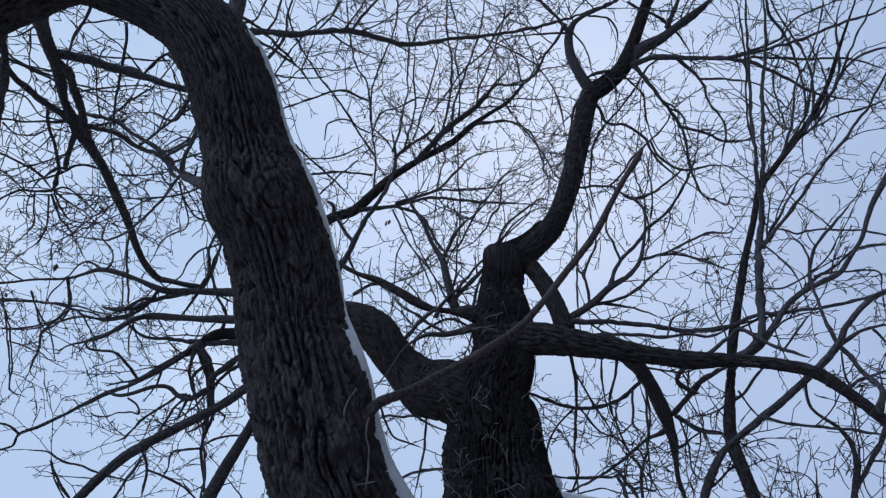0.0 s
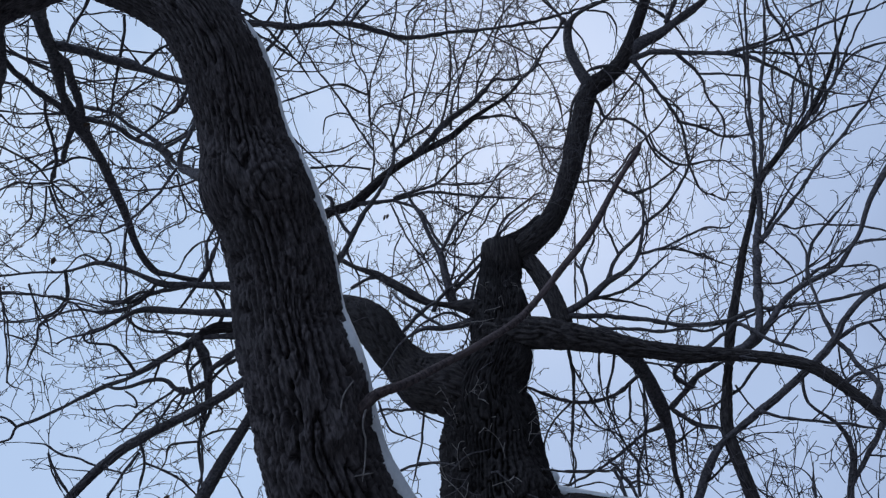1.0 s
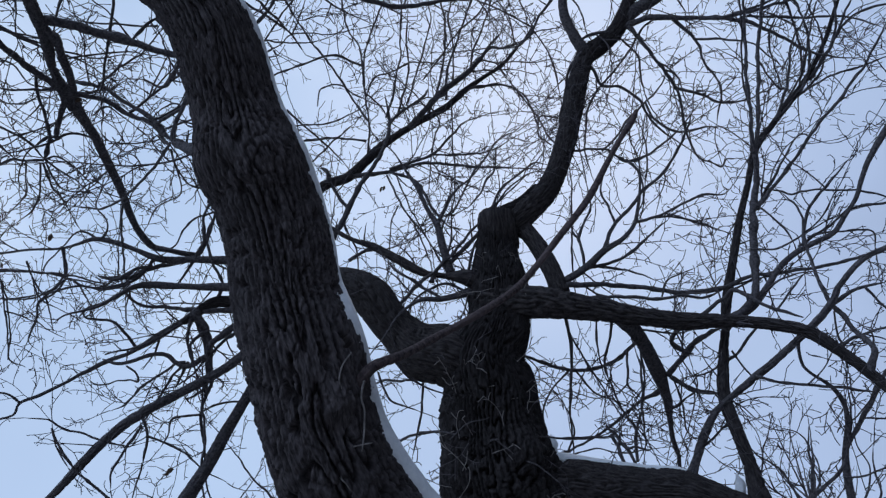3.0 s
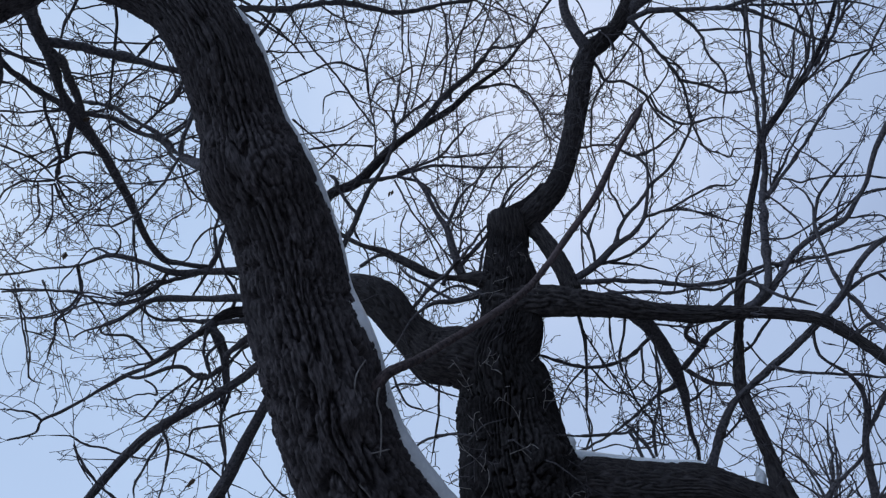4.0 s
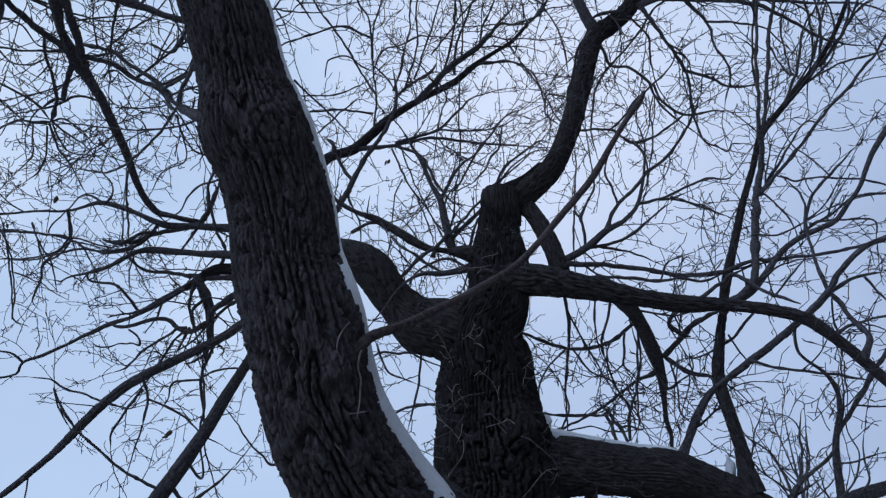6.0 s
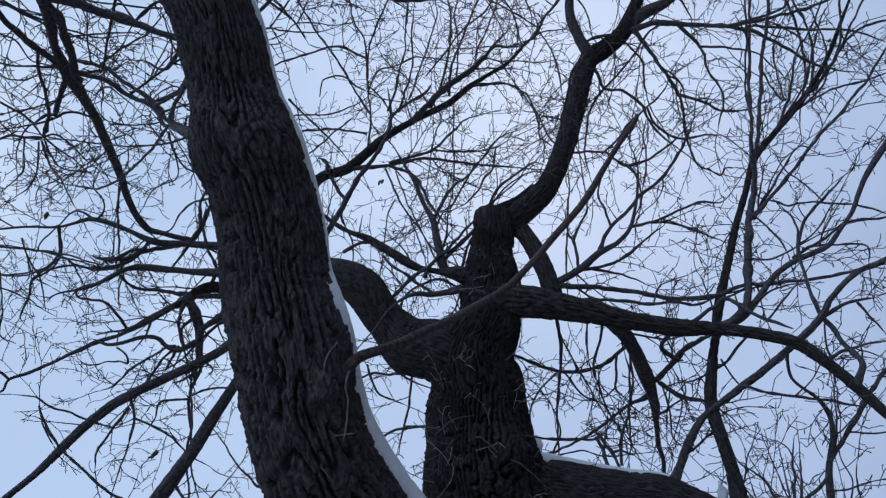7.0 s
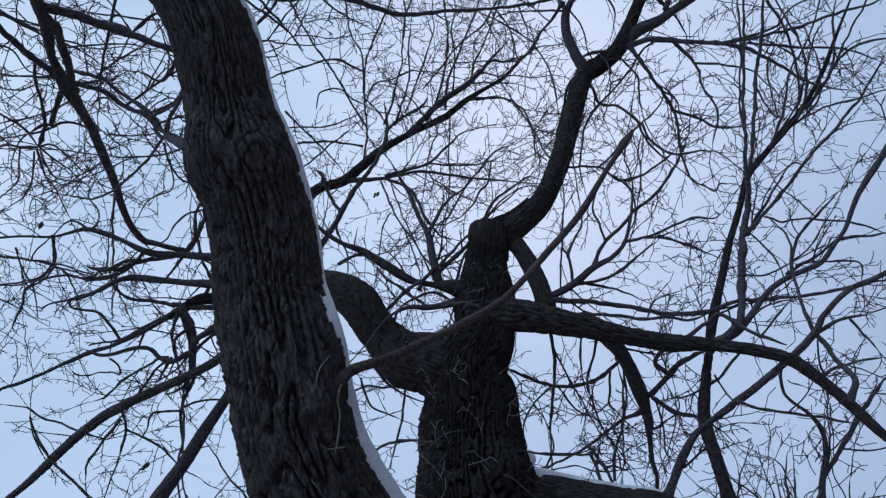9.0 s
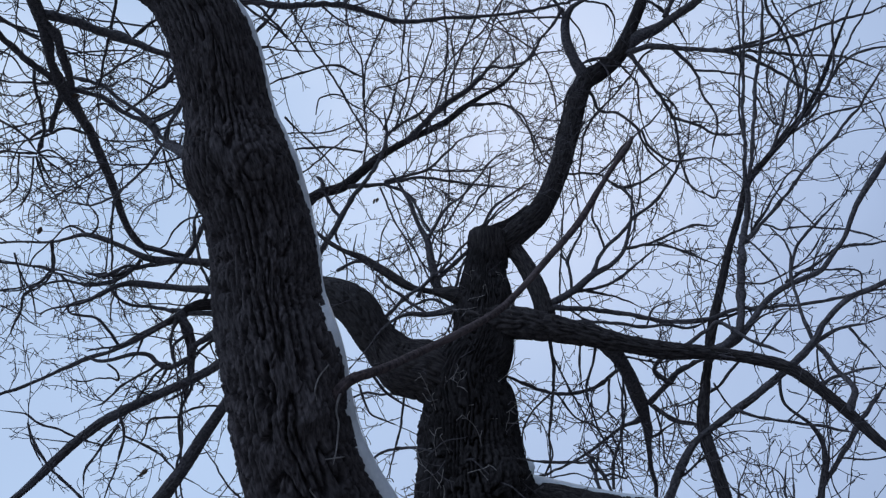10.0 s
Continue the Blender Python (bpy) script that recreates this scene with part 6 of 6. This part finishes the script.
branch(tree, [(2.000, 3.760, 2.650, 0.0062), (2.060, 3.740, 2.730, 0.0047), (2.060, 3.730, 2.840, 0.0036), (2.090, 3.710, 2.950, 0.0026)], 1)
branch(tree, [(0.900, 3.830, 2.910, 0.0077), (0.890, 3.840, 2.980, 0.0078), (0.860, 3.840, 3.070, 0.0091), (0.890, 3.880, 3.040, 0.0051), (0.960, 3.890, 3.050, 0.0039)], 0.9)
branch(tree, [(0.620, 3.880, 3.070, 0.0068), (0.710, 3.890, 3.080, 0.0053), (0.860, 3.890, 3.080, 0.0053), (0.920, 3.890, 3.130, 0.0028)], 0.6)
branch(tree, [(0.620, 4.220, 3.030, 0.0056), (0.700, 4.200, 3.140, 0.0058), (0.740, 4.180, 3.250, 0.0043), (0.700, 4.160, 3.380, 0.0045)], 0.7)
branch(tree, [(0.670, 4.190, 3.090, 0.0056), (0.850, 4.170, 3.130, 0.0043), (0.980, 4.190, 3.110, 0.0043), (1.130, 4.170, 3.120, 0.0029)], 0.8)
branch(tree, [(0.270, 3.770, 3.030, 0.0051), (0.160, 3.820, 3.060, 0.0051), (0.010, 3.860, 3.100, 0.0053), (-0.120, 3.910, 3.120, 0.0069)], 0.4)
branch(tree, [(0.240, 3.730, 3.000, 0.0050), (0.380, 3.760, 3.030, 0.0050), (0.560, 3.770, 3.030, 0.0050), (0.750, 3.780, 3.030, 0.0039)], 0.5)
branch(tree, [(0.260, 3.690, 2.990, 0.0037), (0.370, 3.710, 2.910, 0.0037), (0.480, 3.720, 2.850, 0.0036), (0.580, 3.730, 2.770, 0.0026)], 0.5)
branch(tree, [(0.040, 3.740, 3.010, 0.0037), (0.120, 3.710, 3.070, 0.0037), (0.240, 3.690, 3.110, 0.0027)], 0.4)
dry_shoot(tree, [(-0.253, 2.592, 2.784, 0.0042), (-0.270, 2.560, 2.730, 0.0046), (-0.276, 2.563, 2.675, 0.0040), (-0.265, 2.586, 2.625, 0.0036), (-0.260, 2.604, 2.573, 0.0034), (-0.265, 2.622, 2.509, 0.0024)])
dry_shoot(tree, [(-0.291, 2.599, 2.522, 0.0022), (-0.260, 2.616, 2.535, 0.0026), (-0.233, 2.638, 2.548, 0.0022)])
dry_shoot(tree, [(-0.308, 2.496, 2.815, 0.0022), (-0.331, 2.486, 2.762, 0.0028), (-0.336, 2.497, 2.714, 0.0028), (-0.320, 2.520, 2.681, 0.0026), (-0.302, 2.540, 2.664, 0.0022)])
branch(tree, [(0.840, 4.250, 2.830, 0.037), (0.840, 4.300, 2.750, 0.037), (0.860, 4.350, 2.620, 0.042), (0.890, 4.440, 2.300, 0.046), (0.880, 4.510, 1.900, 0.051)], 0)
branch(tree, [(1.110, 4.140, 2.610, 0.0079), (1.120, 4.110, 2.700, 0.0079), (1.190, 4.090, 2.720, 0.0068), (1.300, 4.060, 2.700, 0.0067), (1.360, 4.050, 2.660, 0.0051)], 0.2)
branch(tree, [(-1.570, 4.340, 4.140, 0.028), (-1.540, 4.430, 4.070, 0.026), (-1.510, 4.520, 4.000, 0.026), (-1.510, 4.590, 3.930, 0.023), (-1.520, 4.670, 3.850, 0.015), (-1.540, 4.760, 3.710, 0.0081)], 0.2)
branch(tree, [(-1.230, 4.350, 4.110, 0.018), (-1.370, 4.390, 4.000, 0.020), (-1.460, 4.430, 3.930, 0.020), (-1.480, 4.480, 3.880, 0.016)], 0.2)
branch(tree, [(-1.600, 4.190, 4.440, 0.013), (-1.800, 4.190, 4.380, 0.013), (-1.920, 4.180, 4.370, 0.0110), (-2.040, 4.200, 4.310, 0.013), (-2.100, 4.210, 4.310, 0.013), (-2.190, 4.200, 4.320, 0.013)], 0.4)
branch(tree, [(-1.850, 4.170, 4.420, 0.0111), (-1.910, 4.220, 4.350, 0.0095), (-2.000, 4.250, 4.300, 0.0081), (-2.140, 4.250, 4.260, 0.0081), (-2.280, 4.210, 4.260, 0.0067), (-2.370, 4.180, 4.290, 0.0067), (-2.480, 4.210, 4.210, 0.0051), (-2.630, 4.190, 4.150, 0.0051), (-2.750, 4.160, 4.140, 0.0034)], 0.7)
branch(tree, [(-2.460, 4.160, 4.530, 0.0112), (-2.460, 4.250, 4.460, 0.0097), (-2.480, 4.330, 4.400, 0.0083), (-2.580, 4.380, 4.300, 0.0069), (-2.640, 4.410, 4.250, 0.0069), (-2.660, 4.480, 4.170, 0.0069), (-2.710, 4.550, 4.080, 0.0053), (-2.710, 4.600, 4.050, 0.0037), (-2.680, 4.660, 4.040, 0.0024)], 0.3)
branch(tree, [(-2.870, 4.060, 4.290, 0.0050), (-2.800, 4.120, 4.320, 0.0051), (-2.650, 4.230, 4.380, 0.0053), (-2.520, 4.330, 4.420, 0.0054), (-2.410, 4.420, 4.430, 0.0056), (-2.300, 4.510, 4.450, 0.0039)], 0.9)
branch(tree, [(-2.370, 4.340, 4.350, 0.0069), (-2.340, 4.440, 4.290, 0.0054), (-2.330, 4.500, 4.260, 0.0039)], 0.7)
branch(tree, [(-2.760, 4.510, 3.890, 0.0051), (-2.790, 4.460, 4.030, 0.0053), (-2.820, 4.380, 4.190, 0.0053), (-2.850, 4.320, 4.320, 0.0053), (-2.890, 4.240, 4.450, 0.0037), (-2.980, 4.120, 4.590, 0.0037)], 0.8)
branch(tree, [(-2.790, 4.340, 4.150, 0.0053), (-2.640, 4.480, 4.150, 0.0037), (-2.600, 4.550, 4.140, 0.0037), (-2.510, 4.650, 4.120, 0.0024)], 0.1)
branch(tree, [(-2.690, 4.210, 4.450, 0.0053), (-2.670, 4.310, 4.380, 0.0054), (-2.650, 4.420, 4.300, 0.0054), (-2.560, 4.530, 4.280, 0.0039)], 0.6)
branch(tree, [(1.340, 3.650, 3.590, 0.0081), (1.270, 3.710, 3.600, 0.0108), (1.240, 3.780, 3.560, 0.012), (1.330, 3.810, 3.520, 0.0109), (1.370, 3.830, 3.520, 0.0096)], 0.2)
branch(tree, [(-1.350, 2.660, 4.720, 0.0068), (-1.430, 2.590, 4.780, 0.0068), (-1.510, 2.640, 4.750, 0.0053), (-1.560, 2.680, 4.730, 0.0040), (-1.630, 2.760, 4.670, 0.0028)], 1.1)
branch(tree, [(-1.410, 2.600, 4.740, 0.0051), (-1.520, 2.600, 4.740, 0.0051), (-1.620, 2.580, 4.730, 0.0051), (-1.720, 2.570, 4.730, 0.0039), (-1.820, 2.550, 4.730, 0.0027)], 1.1)
branch(tree, [(-1.480, 2.600, 4.580, 0.0050), (-1.540, 2.540, 4.630, 0.0050), (-1.600, 2.480, 4.680, 0.0037), (-1.670, 2.440, 4.720, 0.0037), (-1.740, 2.390, 4.760, 0.0026)], 1.1)
branch(tree, [(-1.880, 2.520, 4.690, 0.0050), (-1.870, 2.490, 4.770, 0.0051), (-1.840, 2.460, 4.840, 0.0051), (-1.810, 2.430, 4.920, 0.0039), (-1.780, 2.370, 5.010, 0.0027)], 1)
branch(tree, [(0.940, 3.890, 3.010, 0.0068), (0.990, 3.900, 3.030, 0.0068), (1.060, 3.920, 3.020, 0.0053), (1.090, 3.940, 3.050, 0.0040)], 0.3)
branch(tree, [(0.920, 3.910, 3.060, 0.0068), (0.910, 3.960, 3.020, 0.0053), (0.950, 4.000, 2.970, 0.0053)], 0.3)
twig_part = part("crown", growth[tree.name].mesh("crown"), TWIG_BARK, tree, "dense mesh of fine bare twigs")
tagged(twig_part, kind="stuff")

dry_part = part("dead_growth", dry_shoots.mesh("dead_growth"), DRY_TWIG, tree, "thin pale dead shoots on the bark")
tagged(dry_part, kind="stuff")

# ---- the small leaning tree behind ----
sapling = thing("tree", (-2.55, 4.2, 0), "slim leaning bare tree with smooth dark bark", "tree")
growth[sapling.name] = Twigs(23)
limb(sapling, [(-2.550, 4.200, 0.000, 0.073), (-2.250, 4.250, 0.900, 0.065), (-1.890, 4.780, 2.420, 0.055), (-1.740, 4.740, 2.640, 0.051), (-1.617, 4.680, 2.830, 0.050), (-1.515, 4.661, 3.019, 0.048), (-1.414, 4.631, 3.209, 0.042), (-1.320, 4.581, 3.399, 0.035), (-1.228, 4.531, 3.569, 0.031), (-1.058, 4.420, 3.870, 0.026), (-0.840, 4.370, 4.220, 0.019), (-0.720, 4.280, 4.570, 0.0115)], 0.4)
branch(sapling, [(-1.550, 4.680, 2.890, 0.015), (-1.460, 4.730, 2.820, 0.0097), (-1.330, 4.740, 2.920, 0.0078), (-1.210, 4.730, 3.050, 0.0053)], 0.5)
branch(sapling, [(-1.480, 4.660, 3.030, 0.0088), (-1.390, 4.710, 2.960, 0.0068), (-1.430, 4.620, 3.190, 0.0068), (-1.420, 4.550, 3.380, 0.0079), (-1.450, 4.460, 3.560, 0.0069)], 1)
branch(sapling, [(-1.600, 4.670, 2.860, 0.0106), (-1.760, 4.590, 2.920, 0.0086), (-1.880, 4.520, 2.990, 0.0086), (-2.060, 4.390, 3.110, 0.0075), (-2.170, 4.280, 3.250, 0.0065), (-2.200, 4.220, 3.350, 0.0034)], 1)
branch(sapling, [(-0.960, 4.380, 3.970, 0.0082), (-0.850, 4.490, 3.590, 0.0070), (-0.920, 4.590, 3.050, 0.0077), (-1.050, 4.550, 3.070, 0.0067), (-1.180, 4.470, 3.210, 0.0051), (-1.280, 4.390, 3.320, 0.0036)], 1)
twig_part = part("crown", growth[sapling.name].mesh("crown"), TWIG_BARK, sapling)
tagged(twig_part, kind="stuff")


# ---- snow lying on the upper sides ----
def snow_cap(points, first, last, turn, spread, thick_a, thick_b, label):
    """Snow on the upper side of a leaning stem, from one share of its length to another."""
    q = smooth_path(points, 0.02)
    a, b = int(first * (len(q) - 1)), int(last * (len(q) - 1))
    q = q[a:b + 1]
    c, r = q[:, :3], q[:, 3]
    t = np.gradient(c, axis=0)
    t /= np.linalg.norm(t, axis=1)[:, None]
    up = np.array((0, 0, 1.0)) - t * t[:, 2:3]
    up /= np.linalg.norm(up, axis=1)[:, None]
    side = np.cross(t, up)
    n = len(c)
    k = np.linspace(0, 1, n)
    s = np.concatenate([[0], np.cumsum(np.linalg.norm(np.diff(c, axis=0), axis=1))])
    taper = np.minimum(1, np.minimum(k / 0.16, (1 - k) / 0.06)) ** 0.55
    thick = (thick_b + (thick_a - thick_b) * (1 - k) ** 4) * taper * (0.85 + 0.3 * soft_noise(s * 4, s * 0, s * 0 + 5))
    m = 18
    rel = np.linspace(-1, 1, m)
    half = np.radians(np.interp(k, (0.22, 0.48, 0.67), spread))
    ang = rel[None, :] * half[:, None]
    jag = (soft_noise(s * 13, s * 0 + 2, s * 0) - 0.5) * 0.04
    A = ang * (1 + jag[:, None] * np.sign(rel)[None, :]) + radians(turn)
    prof = np.sqrt(np.maximum(0, 1 - rel ** 6))
    bumps = soft_noise(s[:, None] * 30 + ang * 0, ang * 4, s[:, None] * 0 + ang * 0)
    out = r[:, None] - 0.006 + (thick + 0.021 - 0.008 * k)[:, None] * prof[None, :] * (0.95 + 0.1 * bumps)
    ray = up[:, None, :] * np.cos(A)[..., None] + side[:, None, :] * np.sin(A)[..., None]
    outer = c[:, None, :] + ray * out[..., None]
    inner = (c[:, None, :] + ray * (r[:, None] - 0.03)[..., None])[:, ::-1]
    ring = np.concatenate([outer, inner], 1)
    sides = 2 * m
    verts = np.vstack([ring.reshape(-1, 3), ring[-1].mean(0), ring[0].mean(0)])
    me = mesh_from("snow", verts, ring_faces(n, sides), cap_faces(n, sides, n * sides, n * sides + 1))
    me.materials.append(SNOW)
    return tagged(new("snow", me), label, "snow", kind="stuff")


snow_cap(LEANING[2:17], 0.089, 0.95, -6, (66, 58, 64), 0.040, 0.012, "clean white snow ridge lying along the leaning stem")
snow_cap(LOW[1:6], 0.06, 0.78, -12, (46, 46, 46), 0.010, 0.010, "thin white snow lying on the low limb")


def snow_heap(x, y, z, size, label):
    bm = bmesh.new()
    bmesh.ops.create_icosphere(bm, subdivisions=3, radius=1)
    for v in bm.verts:
        k = 1 + 0.4 * noise.noise(v.co * 1.7 + Vector((x, y, z)) * 5)
        lean = 1 - 0.65 * max(0.0, v.co.z)
        v.co = Vector((v.co.x * size[0] * k * lean, v.co.y * size[1] * k * lean, v.co.z * size[2] * k))
    me = bpy.data.meshes.new("snow")
    bm.to_mesh(me)
    bm.free()
    for p in me.polygons:
        p.use_smooth = True
    me.materials.append(SNOW)
    ob = tagged(new("snow", me), label, "snow", kind="stuff")
    ob.location = (x, y, z)
    return ob


snow_heap(1.44, 3.82, 2.79, (0.026, 0.035, 0.062), "small heap of snow in the fork of a shoot")
snow_heap(0.57, 3.93, 3.05, (0.028, 0.04, 0.060), "small tuft of snow in the fork of stem and limb")
snow_heap(1.40, 3.84, 2.75, (0.055, 0.045, 0.02), "small heap of snow beside a shoot")


# ---- last dry leaves ----
def dry_leaf(x, y, z, size, turn, label):
    """A curled leaf on a short stalk."""
    me_verts, faces = [], []
    n = 9
    for i in range(n):
        k = i / (n - 1)
        w = math.sin(math.pi * min(1, k * 1.05)) ** 0.8 * 0.24 * (1 + 0.12 * math.sin(i * 2.3))
        curl = 0.9 * k * k
        for j in range(5):
            v = (j - 2) / 2
            me_verts.append((v * w, 0.25 * abs(v) ** 1.5 * w * 2 + curl * 0.3 - 0.02 * j, -k + 0.06 * math.sin(j * 3 + i)))
    for i in range(n - 1):
        for j in range(4):
            a = i * 5 + j
            faces.append((a, a + 1, a + 6, a + 5))
    me = mesh_from("leaf", np.array(me_verts) * size, np.array(faces))
    me.materials.append(LEAF)
    ob = new("leaf", me)
    solid = ob.modifiers.new("thickness", "SOLIDIFY")
    solid.thickness = 0.0012
    ob.parent = tree
    ob.matrix_parent_inverse = tree.matrix_world.inverted()
    ob.matrix_basis = pose(x, y, z, turn[0], turn[1], turn[2])
    return tagged(ob, label)


dry_leaf(-2.49, 4.05, 4.55, 0.055, (10, 0, 30), "curled brown dead leaf")
dry_leaf(-1.85, 2.90, 4.54, 0.045, (60, 20, 70), "curled brown dead leaf")
dry_leaf(-1.60, 4.61, 3.21, 0.055, (35, 30, 40), "curled brown dead leaf")
dry_leaf(-1.62, 4.62, 3.17, 0.035, (75, 10, 100), "curled brown dead leaf")
dry_leaf(-0.38, 4.19, 5.06, 0.04, (0, 10, 20), "curled brown dead leaf")
dry_leaf(-0.40, 4.19, 5.05, 0.04, (10, -10, 60), "curled brown dead leaf")
dry_leaf(-2.81, 4.16, 4.40, 0.035, (30, 0, 0), "curled brown dead leaf")


# ---- young tree farther off ----
far_tree = thing("tree", (5.07, 10.6, 0), "young bare tree with upright shoots farther off", "tree")
growth[far_tree.name] = Twigs(31)
far_rng = random.Random(5)
FAR_STEM = [(5.07, 10.6, -0.1, 0.07), (5.09, 10.62, 1.5, 0.06), (5.02, 10.6, 3.0, 0.045), (5.07, 10.6, 4.3, 0.028), (5.05, 10.6, 5.1, 0.014), (5.07, 10.6, 5.9, 0.006)]
limb(far_tree, FAR_STEM, 0.3)
for i in range(15):
    z = far_rng.uniform(3.6, 5.1)
    a = far_rng.uniform(0, 2 * math.pi)
    reach = far_rng.uniform(0.25, 0.95)
    rise = far_rng.uniform(0.7, 1.4)
    branch(far_tree, [(5.05, 10.6, z, 0.013), (5.05 + reach * 0.4 * math.cos(a), 10.6 + reach * 0.4 * math.sin(a), z + rise * 0.3, 0.011),
                      (5.05 + reach * 0.8 * math.cos(a), 10.6 + reach * 0.8 * math.sin(a), z + rise * 0.7, 0.008),
                      (5.05 + reach * math.cos(a), 10.6 + reach * math.sin(a), z + rise, 0.005)], 0.4)
twig_part = part("crown", growth[far_tree.name].mesh("crown"), TWIG_BARK, far_tree)
tagged(twig_part, kind="stuff")
